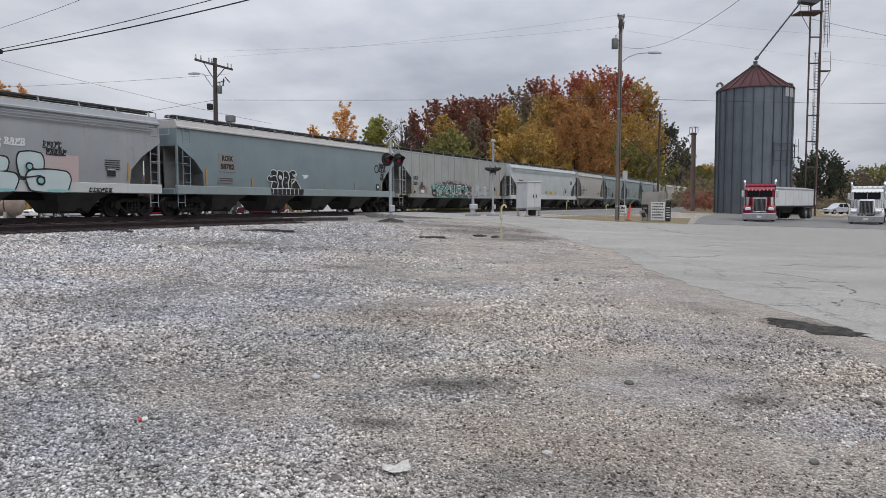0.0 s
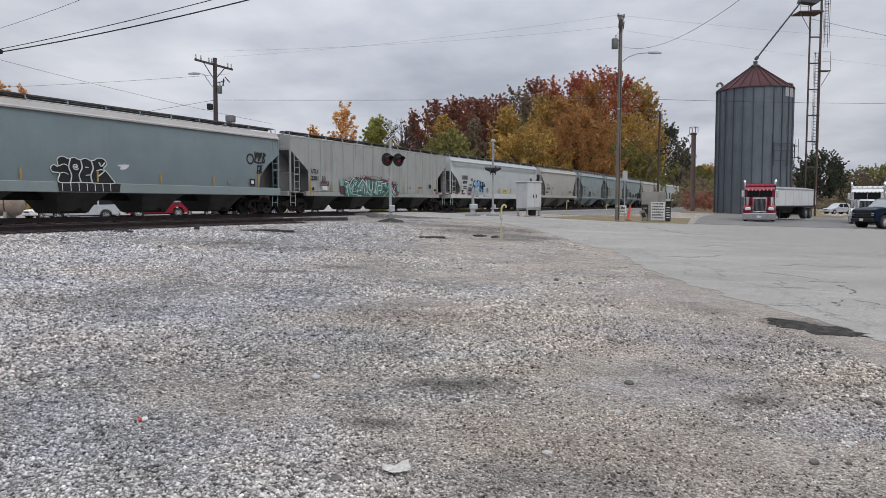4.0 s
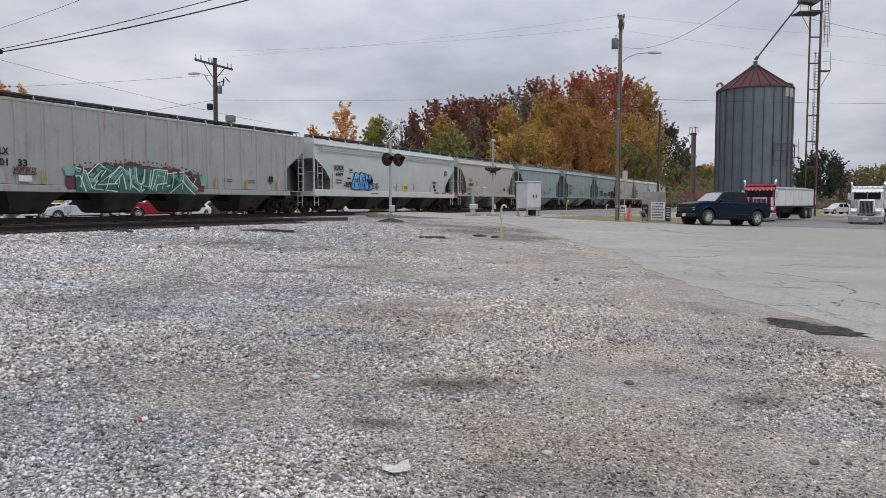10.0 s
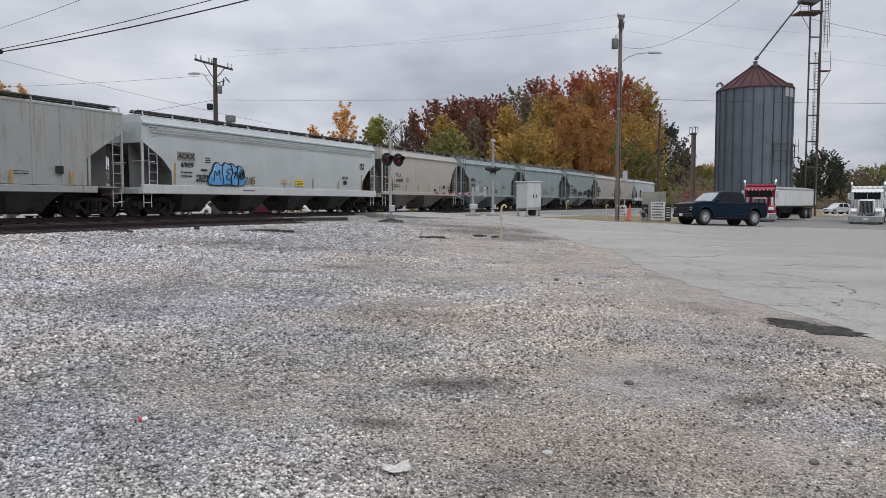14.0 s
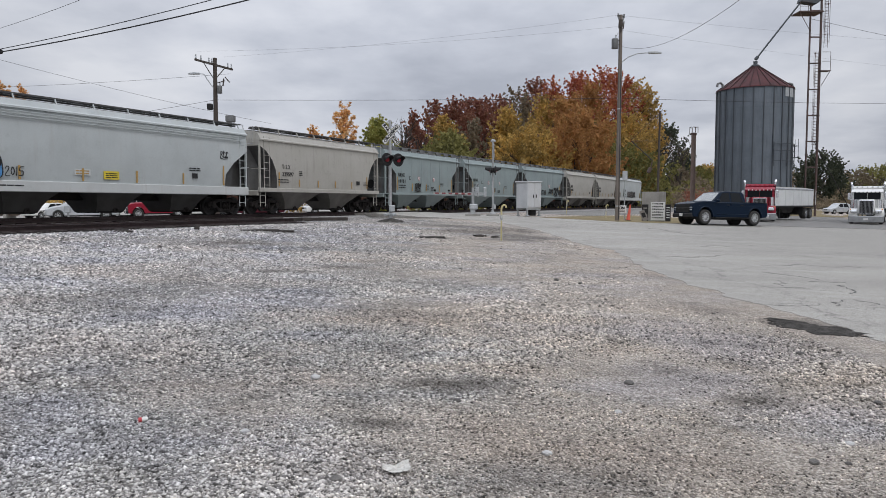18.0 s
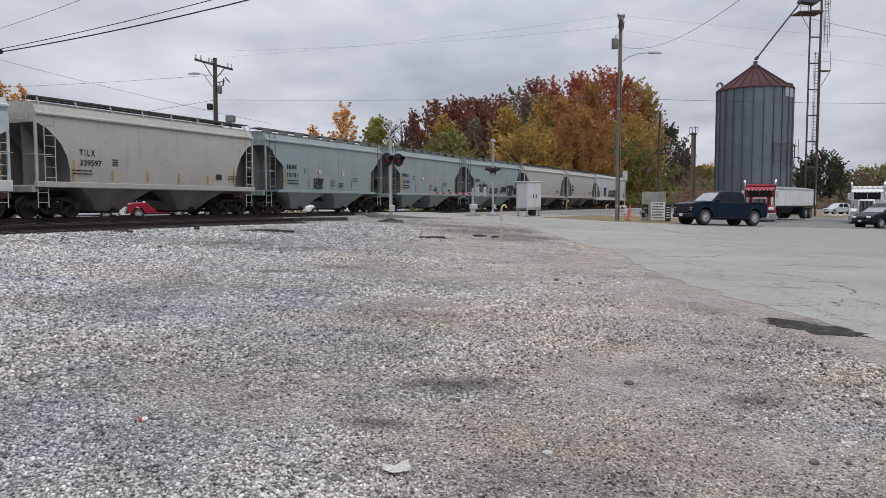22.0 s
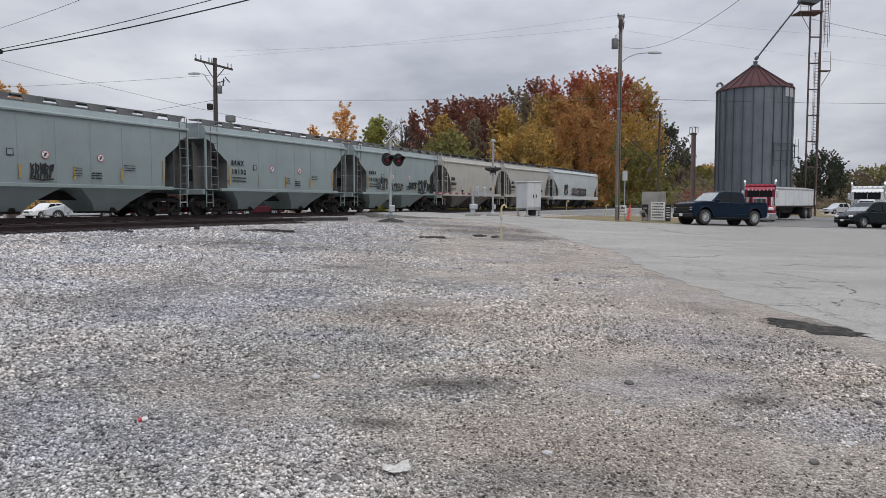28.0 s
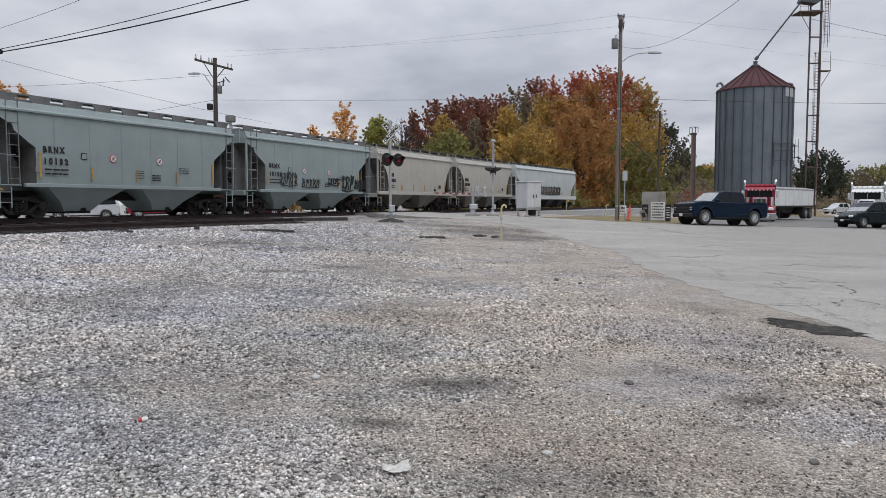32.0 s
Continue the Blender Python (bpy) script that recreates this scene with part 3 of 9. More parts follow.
        fs += [tuple(range(n))[::-1], tuple(range(len(vs) - n, len(vs)))]
        return self.add(vs, fs)

    def mesh(self, name, mats, smooth=None, fix=True):
        me = bpy.data.meshes.new(name)
        me.from_pydata(self.v, [], self.f)
        for mt in mats if isinstance(mats, (list, tuple)) else [mats]:
            me.materials.append(mt)
        if fix:
            bm = bmesh.new()
            bm.from_mesh(me)
            bmesh.ops.recalc_face_normals(bm, faces=bm.faces)
            bm.to_mesh(me)
            bm.free()
        if smooth is not None:
            me.shade_smooth()
            me.set_sharp_from_angle(angle=radians(smooth))
        return me


def part(name, shape, material, parent, label="", smooth=30, m=None, fix=True):
    """Links a shape as one mesh under a thing or a part."""
    me = shape if isinstance(shape, bpy.types.Mesh) else shape.mesh(name, material, smooth, fix)
    ob = new(name, me)
    ob.parent = parent
    if m is not None:
        ob.matrix_basis = m
    return tagged(ob, label) if label else ob


def thing(name, m, label, category, group="", kind=""):
    ob = new(name)
    ob.empty_display_size = 0.3
    ob.matrix_basis = m
    return tagged(ob, label, category, group, kind)


def solid(name, shape, material, m, label, category, group="", kind="", smooth=30, fix=True):
    ob = new(name, shape.mesh(name, material, smooth, fix))
    ob.matrix_basis = m
    return tagged(ob, label, category, group, kind)


LETTERS = {}


def lettering(text, size, width=None, bold=0.0):
    """A flat mesh of the built-in letters, upright in x and z, centred."""
    key = (text, size, width, bold)
    if key in LETTERS:
        return LETTERS[key]
    cu = bpy.data.curves.new("text", "FONT")
    cu.body, cu.size, cu.align_x, cu.align_y, cu.offset, cu.resolution_u = text, size, "CENTER", "CENTER", bold, 3
    ob = bpy.data.objects.new("text", cu)
    scene.collection.objects.link(ob)
    bpy.context.view_layer.update()
    me = bpy.data.meshes.new_from_object(ob.evaluated_get(bpy.context.evaluated_depsgraph_get()))
    bpy.data.objects.remove(ob)
    bpy.data.curves.remove(cu)
    xs = [v.co.x for v in me.vertices]
    k = width / (max(xs) - min(xs)) if width else 1.0
    me.transform(Matrix.Diagonal((k, 1, 1, 1)))
    me.transform(Matrix.Rotation(radians(90), 4, "X"))
    me.materials.clear()
    LETTERS[key] = me
    return me


def write(text, size, material, parent, m, name="lettering", width=None, bold=0.0):
    src = lettering(text, size, width, bold)
    me = src.copy()
    me.materials.append(material)
    ob = new(name, me)
    ob.parent, ob.matrix_basis = parent, m
    return ob


# ---- the plan: everything is laid out along the railway ----
ALONG, ACROSS, FOOT = Vector((0.43961, 0.89819)), Vector((0.89819, -0.43961)), Vector((-1.455, 58.265))
RAIL_Z, STUB_Z = 0.92, 0.81


def bend(s):
    t = min(max(s / 40.0, 0.0), 1.0)
    return 1.6 * t * t * (3 - 2 * t)


def plan(s, d):
    """The place s metres along the main track and d metres from its centre line, towards the yard."""
    return FOOT + ALONG * s + ACROSS * d


def off_track(x, y):
    return (Vector((x, y)) - FOOT).dot(ACROSS)


def level(x, y):
    """Height of the ground: a long rise to the railway, then a gentle fall beyond it."""
    d = off_track(x, y)
    if d >= 9.5:
        return max(0.66 - 0.0379 * (d - 9.5), -0.2)
    if d >= 7.0:
        return 0.60 + 0.024 * (d - 7.0)
    if d >= -2.6:
        return 0.60
    return max(0.60 - 0.019 * (-d - 2.6), 0.0)


def ramp_up(d):
    """The road climbs to the rail heads at the crossing."""
    if d > 3:
        return 0.26 * max(0.0, 1 - (d - 3) / 7.0)
    return 0.26 * min(1.0, max(0.0, 1 - (-d - 2.2) / 8.0))


def relief(x, y):
    """Small unevenness of the stone yard; it dies out towards the pavement."""
    k = min(1, max(0, (4.0 - x) / 2.0)) * min(1, max(0, (20 - y) / 5.0))
    return k * (0.02 * noise.noise((x * 0.5, y * 0.5, 0)) + 0.010 * noise.noise((x * 1.7, y * 1.7, 3))) if k else 0.0


def on(x, y, turn=0.0, up=0.0):
    return pose(x, y, level(x, y) + up, 0, 0, turn)


def stations(lo, hi, fine_lo, fine_hi, step, grow=1.35):
    a = list(np.arange(fine_lo, fine_hi + step * 0.5, step))
    for end, sign in ((hi, 1), (lo, -1)):
        h, p = step, a[-1] if sign > 0 else a[0]
        side = []
        while (p - end) * sign < 0:
            h = min(h * grow, 400)
            p += sign * h
            side.append(p)
        a = a + side if sign > 0 else side[::-1] + a
    return a


def lay_ground():
    xs, ys = stations(-2600, 2600, -13, 7, 0.16, 1.12), stations(-2600, 2600, 2.4, 22, 0.16, 1.12)
    vs = []
    for y in ys:
        for x in xs:
            z = level(x, y)
            r = math.hypot(x, y)
            if r < 60:
                z += relief(x, y)
            vs.append((x, y, z))
    n = len(xs)
    fs = [(j * n + i, j * n + i + 1, (j + 1) * n + i + 1, (j + 1) * n + i) for j in range(len(ys) - 1) for i in range(n - 1)]
    sh = Shape()
    sh.v, sh.f = vs, fs
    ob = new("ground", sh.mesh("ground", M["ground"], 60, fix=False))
    return tagged(ob, "grey crushed limestone and trodden earth, open to the horizon", "ground", kind="structure")


ground = lay_ground()


def rough_edge(points, step, amount):
    out = []
    for a, b in zip(points, points[1:]):
        a, b = Vector(a), Vector(b)
        k = max(1, int((b - a).length / step))
        for i in range(k):
            p = a.lerp(b, i / k)
            w = amount * (noise.noise((p.x * 1.3, p.y * 1.3, 5)) + 0.6 * noise.noise((p.x * 5, p.y * 5, 9)))
            side = (b - a).normalized()
            out.append((p.x - side.y * w, p.y + side.x * w))
    return out


def sheet(name, outline, lift, thick, material, label, category, extra=None):
    """A thin layer that follows the ground, with a real edge."""
    bm = bmesh.new()
    face = bm.faces.new([bm.verts.new((x, y, 0)) for x, y in outline])
    bmesh.ops.triangulate(bm, faces=[face])
    for d in (9.5, 7.0, -2.6, 32.19, -34.2) + ((10.0, 3.0, -2.2, -10.2) if extra else ()):
        p = plan(0, d)
        geom = bm.verts[:] + bm.edges[:] + bm.faces[:]
        bmesh.ops.bisect_plane(bm, geom=geom, dist=1e-5, plane_co=(p.x, p.y, 0), plane_no=(ACROSS.x, ACROSS.y, 0))
    for v in bm.verts:
        v.co.z = level(v.co.x, v.co.y) + lift + (extra(off_track(v.co.x, v.co.y)) if extra else 0)
    rim = [e for e in bm.edges if e.is_boundary]
    made = bmesh.ops.extrude_edge_only(bm, edges=rim)
    for v in (g for g in made["geom"] if isinstance(g, bmesh.types.BMVert)):
        v.co.z -= thick
    bmesh.ops.recalc_face_normals(bm, faces=bm.faces)
    me = bpy.data.meshes.new(name)
    bm.to_mesh(me)
    bm.free()
    if sum(p.normal.z * p.area for p in me.polygons) < 0:
        me.flip_normals()
    me.materials.append(material)
    return tagged(new(name, me), label, category, kind="structure")


near_edge = rough_edge([(5.2, -60), (5.1, 0), (4.9, 7.9), (4.75, 9.8), (4.5, 11.3), (4.34, 15.1), (4.75, 20), (4.2, 22.5), (4.05, 29.4), (3.3, 34.9), (2.2, 37.9), (0, 40.5), (-3, 44), (-5.4, 47.4)], 0.16, 0.22)
far_edge = [(-15, 52.2), (-60, 74), (-57, 84), (-9, 60.5), (-0.2, 51.5), (6.1, 47.3), (10.5, 44.1), (13, 43.9), (15.5, 44.6), (22, 45.6), (90, 54), (90, -60)]
sheet("road", near_edge + far_edge, 0.005, 0.35, M["pavement"], "pale worn cracked asphalt road and lot", "road", ramp_up)
sheet("yard_pavement", [(15.5, 44.7), (22, 45.7), (90, 54.1), (110, 95), (44, 84), (30, 80), (22, 62)], 0.02, 0.08, M["yard"], "dusty grey truck yard surface", "yard")
sheet("service_lane", [tuple(plan(s, d)) for s, d in ((3, 13.0), (2.5, 9.0), (14, 4.2), (100, 5.2), (100, 12), (24, 14.4))], 0.02, 0.08, M["yard"], "pale gravel lane beside the railway", "lane")
sheet("grass_verge", [(6.4, 47.6), (10.7, 44.3), (13.2, 44.1), (15.2, 44.9), (19.5, 57), (15.5, 60), (9, 51.5)], 0.015, 0.06, M["dry_grass"], "dry brown mown grass verge", "verge")
sheet("grass_bank", [(40, 84.5), (110, 96), (400, 260), (330, 420), (40, 300), (24, 120), (27, 82)], 0.015, 0.06, M["dry_grass"], "dry brown grass field behind the yard", "grass")


def cracks():
    """Wandering cracks in the asphalt, each a shallow dark filled line."""
    sh = Shape()
    for k, (x, y, turn, length, w) in enumerate(CRACKS):
        rng = random.Random(60 + k)
        way, pts, gone = turn, [], 0.0
        while gone < length:
            pts.append((x, y))
            step = rng.uniform(0.05, 0.16)
            way += rng.uniform(-55, 55) - 0.5 * (way - turn)
            x, y, gone = x + step * math.cos(radians(way)), y + step * math.sin(radians(way)), gone + step
        for i in range(len(pts) - 1):
            (ax, ay), (bx, by) = pts[i], pts[i + 1]
            d = Vector((bx - ax, by - ay)).normalized() * w * 0.5 * rng.uniform(0.1, 1.0)
            quad = [(ax - d.y, ay + d.x), (bx - d.y, by + d.x), (bx + d.y, by - d.x), (ax + d.y, ay - d.x)]
            vs = [(p, q, level(p, q) + 0.005 + ramp_up(off_track(p, q)) + h) for h in (0.003, -0.01) for p, q in quad]
            sh.add(vs, [(0, 1, 2, 3), (7, 6, 5, 4), (0, 4, 5, 1), (1, 5, 6, 2), (2, 6, 7, 3), (3, 7, 4, 0)])
    return solid("pavement_cracks", sh, M["crack"], Matrix(), "thin dark cracks in the worn asphalt", "cracks", kind="stuff", smooth=None)


# start, heading, length and width of each crack
CRACKS = ((6.86, 15.45, -83, 1.60, 0.030), (7.05, 13.86, 2, 0.76, 0.025), (7.59, 13.49, -110, 1.77, 0.045), (4.79, 10.48, 9, 1.06, 0.022), (5.84, 10.65, 18, 0.95, 0.030), (7.52, 17.10, 32, 1.71, 0.030), (6.52, 11.41, -90, 0.83, 0.020), (6.44, 13.87, -108, 1.22, 0.020), (6.03, 12.70, -35, 0.47, 0.015), (10.22, 35.72, -86, 6.38, 0.070), (9.28, 23.89, -54, 0.47, 0.050), (10.44, 24.41, 24, 0.31, 0.060), (8.28, 23.19, 45, 1.90, 0.030), (5.79, 18.66, 31, 2.71, 0.020), (8.56, 17.71, -32, 1.90, 0.020))
cracks()


def mud_hollow():
    """A damp dark hollow where water stands against the pavement."""
    c, pts = (4.49, 8.68), []
    for k in range(90):
        a = 2 * math.pi * k / 90
        r = 1 + 0.4 * noise.noise((2 * math.cos(a), 2 * math.sin(a), 6)) + 0.5 * noise.noise((6 * math.cos(a), 6 * math.sin(a), 2)) + 0.25 * noise.noise((14 * math.cos(a), 14 * math.sin(a), 4))
        u, v = 0.56 * r * math.cos(a), 0.30 * r * math.sin(a)
        pts.append((c[0] + u * 0.55 + v * 0.83, c[1] - u * 0.83 + v * 0.55))
    return sheet("mud_hollow", pts, 0.006, 0.03, M["mud"], "damp dark mud beside the pavement edge", "mud")


mud_hollow()


def rail_shape(s0, s1, d, z, curved):
    prof = [(-0.075, -0.17), (0.075, -0.17), (0.075, -0.155), (0.012, -0.135), (0.012, -0.05), (0.037, -0.04), (0.037, -0.005), (0.03, 0), (-0.03, 0), (-0.037, -0.005), (-0.037, -0.04), (-0.012, -0.05), (-0.012, -0.135), (-0.075, -0.155)]
    sh, n = Shape(), len(prof)
    count = max(2, int((s1 - s0) / 2.5) + 1)
    for k in range(count):
        s = s0 + (s1 - s0) * k / (count - 1)
        for a, h in prof:
            p = plan(s, d + a + (bend(s) if curved else 0))
            sh.v.append((p.x, p.y, z + h))
    for k in range(count - 1):
        sh.f += [(k * n + i, k * n + (i + 1) % n, (k + 1) * n + (i + 1) % n, (k + 1) * n + i) for i in range(n)]
    sh.f += [tuple(range(n))[::-1], tuple(range(len(sh.v) - n, len(sh.v)))]
    return sh


def railway(name, s0, s1, d, z, curved, gap, label):
    track = thing(name, Matrix(), label, "railway track")
    for side in (-0.755, 0.755):
        part("rail", rail_shape(s0, s1, d + side, z, curved), M["rail_head"], track)
    me = Shape().box((0, 0, 0), (0.23, 2.6, 0.18), 0.015).mesh("tie", M["tie"])
    turn = math.degrees(math.atan2(ALONG.y, ALONG.x))
    rng = random.Random(4)
    k = 0
    s = s0 + 0.2
    while s < s1 and k < 290:
        p = plan(s, d + (bend(s) if curved else 0) + rng.uniform(-0.06, 0.06))
        ob = new("tie", me)
        ob.parent, ob.matrix_basis = track, pose(p.x, p.y, z - 0.255, 0, 0, turn + rng.uniform(-1.5, 1.5))
        s += gap * rng.uniform(0.94, 1.06)
        k += 1
    return track


railway("main_track", -70, 165, 0.0, RAIL_Z, True, 0.82, "rusty steel rails on dark timber ties in ballast")
railway("siding_track", -70, -24.2, 5.0, STUB_Z, False, 0.56, "disused rusty siding rails ending at the road")


def ballast_bed(name, s0, s1, d, z, curved, mat):
    sh = Shape()
    prof = [(-2.9, -0.16), (-1.75, 0.10), (-0.9, 0.085), (0, 0.08), (0.9, 0.085), (1.75, 0.10), (2.9, -0.16)]
    count = int((s1 - s0) / 0.8)
    n = len(prof)
    for k in range(count + 1):
        s = s0 + (s1 - s0) * k / count
        for i, (a, h) in enumerate(prof):
            p = plan(s, d + a + (bend(s) if curved else 0) + 0.25 * noise.noise((s * 0.9, i * 3.1, 0)))
            sh.v.append((p.x, p.y, z - 0.30 + h + 0.025 * noise.noise((s * 1.9, i * 2.0, 4))))
    for k in range(count):
        sh.f += [(k * n + i, k * n + i + 1, (k + 1) * n + i + 1, (k + 1) * n + i) for i in range(n - 1)]
    return solid(name, sh, M[mat], Matrix(), "crushed stone ballast under the rails", "ballast", kind="stuff", smooth=60)


ballast_bed("ballast_bed", -70, 165, 0, RAIL_Z, True, "ballast")
ballast_bed("siding_ballast", -70, -24, 5.0, STUB_Z, False, "dark_ballast")
# timber crossing panel and planks where the siding ends
for s, d, ln, turn in ((-24.0, 4.3, 2.6, 88), (-23.6, 5.6, 1.7, 70), (-22.9, 6.5, 2.2, 20)):
    p = plan(s, d)
    solid("timber_plank", Shape().box((0, 0, 0.08), (ln, 0.24, 0.16), 0.02), M["plank"], pose(p.x, p.y, 0.66, 0, 0, turn), "dark weathered crossing timber lying by the rails", "timber", "timbers at the siding end")


# ---- the train: eleven covered hopper cars ----
# local space of a car: x along the track, away from the eye; -y is the side seen; z from the rail top
GAUGE, WHEEL_R = 1.51, 0.44


def wheelset_mesh():
    sh = Shape()
    for side in (-1, 1):
        m = Matrix.Translation((0, side * GAUGE / 2, 0)) @ Matrix.Rotation(radians(-90 * side), 4, "X")
        prof = [(0.0, 0.10), (0.12, 0.10), (0.14, 0.05), (0.30, 0.02), (0.36, 0.06), (0.43, 0.065), (WHEEL_R, 0.05), (WHEEL_R, -0.05), (0.475, -0.06), (0.475, -0.085), (0.36, -0.07), (0.3, -0.03), (0.0, -0.03)]
        sh.lathe(prof, 20, m)
        for k in range(6):
            a = k * math.pi / 3
            sh.rod((0.22 * math.cos(a), side * (GAUGE / 2 + 0.02), 0.22 * math.sin(a)), (0.22 * math.cos(a), side * (GAUGE / 2 + 0.055), 0.22 * math.sin(a)), 0.035, 6)
    sh.rod((0, -1.05, 0), (0, 1.05, 0), 0.075, 10)
    for side in (-1, 1):
        sh.rod((0, side * 0.98, 0), (0, side * 1.12, 0), 0.12, 10)
    return sh.mesh("wheelset", M["wheel_steel"], 35)


def side_frame_mesh():
    sh = Shape()
    sh.slab([(-1.16, 0.0), (-1.12, 0.17), (-0.85, 0.22), (-0.42, 0.34), (0.42, 0.34), (0.85, 0.22), (1.12, 0.17), (1.16, 0.0), (1.05, -0.10), (0.98, 0.06), (0.72, 0.10), (0.38, 0.20), (-0.38, 0.20), (-0.72, 0.10), (-0.98, 0.06), (-1.05, -0.10)], 1, -0.09, 0.09, 0.015)
    sh.slab([(-0.80, 0.08), (-0.70, 0.10), (-0.36, -0.19), (0.36, -0.19), (0.70, 0.10), (0.80, 0.08), (0.43, -0.32), (-0.43, -0.32)], 1, -0.08, 0.08, 0.015)
    for x in (-0.30, 0.30):
        sh.box((x, 0, 0.02), (0.10, 0.14, 0.46), 0.015)
    for x in (-0.16, 0.0, 0.16):
        for k in range(6):
            sh.lathe([(0.055, -0.03), (0.085, 0.0), (0.055, 0.03)], 8, Matrix.Translation((x, -0.11, -0.20 + k * 0.065)))
    for x in (-0.86, 0.86):
        sh.rod((x, -0.16, 0.02), (x, 0.1, 0.02), 0.15, 10)
    return sh.mesh("side_frame", M["running_gear"], 35)


WHEELSET, SIDE_FRAME = wheelset_mesh(), side_frame_mesh()
WHEELS = []


def bogie(parent, x):
    sh = Shape().box((0, 0, 0.02), (0.42, 2.0, 0.34), 0.04).rod((0, 0, 0.1), (0, 0, 0.5), 0.22, 12)
    for sx in (-1, 1):
        sh.box((sx * 0.36, 0, -0.05), (0.12, 1.5, 0.16), 0.02)
    b = part("bogie", sh, M["running_gear"], parent, "black cast steel bogie", m=pose(x, 0, WHEEL_R + 0.02))
    for side in (-1, 1):
        part("side_frame", SIDE_FRAME, None, b, m=pose(0, side * 1.0, 0, 0, 0, 0 if side < 0 else 180))
    for sx in (-0.875, 0.875):
        WHEELS.append(part("wheelset", WHEELSET, None, b, m=pose(sx, 0, -0.02)))
    return b


def ladder_shape(height, width, rungs, stand=0.0, foot=0.0):
    sh = Shape()
    for sx in (-1, 1):
        sh.rod((sx * width / 2, 0, -foot), (sx * width / 2, 0, height), 0.02, 6)
    for k in range(rungs):
        z = (k + 0.5) * height / rungs
        sh.rod((-width / 2, 0, z), (width / 2, 0, z), 0.014, 6)
    if foot:
        for z in (-foot + 0.02, -foot / 2):
            sh.rod((-width / 2, 0, z), (width / 2, 0, z), 0.02, 6)
    return sh


LADDERS = {}


def ladder_mesh(height, width, rungs, mat, foot):
    key = (round(height, 2), round(width, 2), rungs, mat, round(foot, 2))
    if key not in LADDERS:
        LADDERS[key] = ladder_shape(height, width, rungs, 0, foot).mesh("ladder", M[mat], 40)
    return LADDERS[key]


STYLES = {
    # cut: steps of the end opening from sill to eave, as (inset from the body's end, height)
    "ribbed": dict(cut=[(1.75, 1.28), (1.75, 2.35), (0.05, 3.5), (0, 3.55)], eave=4.25, sill=(1.0, 1.26), bulge=0.0, bays=4),
    "smooth": dict(cut=[(1.62, 1.40), (1.56, 2.0), (1.0, 2.58), (0.1, 3.16), (0, 3.2)], eave=4.0, sill=(1.0, 1.40), bulge=0.03, bays=4),
    "short": dict(cut=[(1.42, 1.32), (1.40, 2.62), (0.62, 3.2), (0.55, 3.42), (0.12, 3.62), (0, 3.66)], eave=3.90, sill=(1.17, 1.32), bulge=0.02, bays=2),
    "round": dict(cut=[(1.38, 1.40), (1.34, 1.9), (1.22, 2.4), (0.95, 2.9), (0.5, 3.35), (0.1, 3.56), (0, 3.6)], eave=3.88, sill=(1.18, 1.40), bulge=0.03, bays=2),
}


def end_inset(cut, z):
    for (a, z0), (b, z1) in zip(cut, cut[1:]):
        if z <= z1:
            return a + (b - a) * (z - z0) / max(z1 - z0, 1e-6)
    return cut[-1][0]


def hull(style, half):
    """Sides, roof and the sloping end sheets of a hopper car."""
    st = STYLES[style]
    cut, eave = st["cut"], st["eave"]
    rows = []
    zs = sorted({z for _, z in cut} | {cut[0][1] + (eave - cut[0][1]) * k / 8 for k in range(9)})
    for z in zs:
        t = (z - cut[0][1]) / (eave - cut[0][1])
        y = (1.56 if st["bulge"] else 1.58) + 2 * st["bulge"] * math.sin(math.pi * min(1, t * 1.1)) - (0.04 * max(0, t - 0.8) if st["bulge"] else 0)
        rows.append((half - end_inset(cut, z), y, z))
    if style == "ribbed":
        rows += [(half, 1.60, eave + 0.01), (half, 1.60, eave + 0.07), (half, 1.1, 4.40), (half, 0.5, 4.44), (half, 0.0, 4.45)]
    else:
        top = rows[-1][2]
        rows += [(half, 1.64, top + 0.005), (half, 1.64, top + 0.07), (half - 0.01, 1.56, top + 0.13), (half - 0.03, 1.45, top + 0.34), (half - 0.05, 1.1, 4.36), (half - 0.05, 0.5, 4.43), (half - 0.05, 0.0, 4.45)]
    sh, n, shaded = Shape(), 9, []
    k = len(rows)
    for x, y, z in rows:
        for side in (-1, 1):
            sh.v += [(x * (2 * i / (n - 1) - 1), side * y, z) for i in range(n)]
    for r in range(k - 1):
        a, b = r * 2 * n, (r + 1) * 2 * n
        for i in range(n - 1):
            sh.f.append((a + i, a + i + 1, b + i + 1, b + i))
            sh.f.append((a + n + i + 1, a + n + i, b + n + i, b + n + i + 1))
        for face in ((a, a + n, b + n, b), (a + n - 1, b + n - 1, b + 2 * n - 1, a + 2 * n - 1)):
            # sloping end sheets take the tone darkened for shade under the overhang
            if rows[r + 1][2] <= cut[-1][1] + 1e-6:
                shaded.append(len(sh.f))
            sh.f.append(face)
    sh.f.append(tuple(range(n)) + tuple(range(2 * n - 1, n - 1, -1)))
    return sh, shaded


def chute(tiers):
    """A hopper from its top to the outlet: (length, half width, height) of each tier."""
    sh = Shape()
    for length, y, z in tiers:
        sh.v += [(-length / 2, -y, z), (length / 2, -y, z), (length / 2, y, z), (-length / 2, y, z)]
    last = 4 * (len(tiers) - 1)
    for k in range(0, last, 4):
        sh.f += [(k + i, k + 4 + i, k + 4 + (i + 1) % 4, k + (i + 1) % 4) for i in range(4)]
    sh.f += [(0, 1, 2, 3), (last + 3, last + 2, last + 1, last)]
    return sh


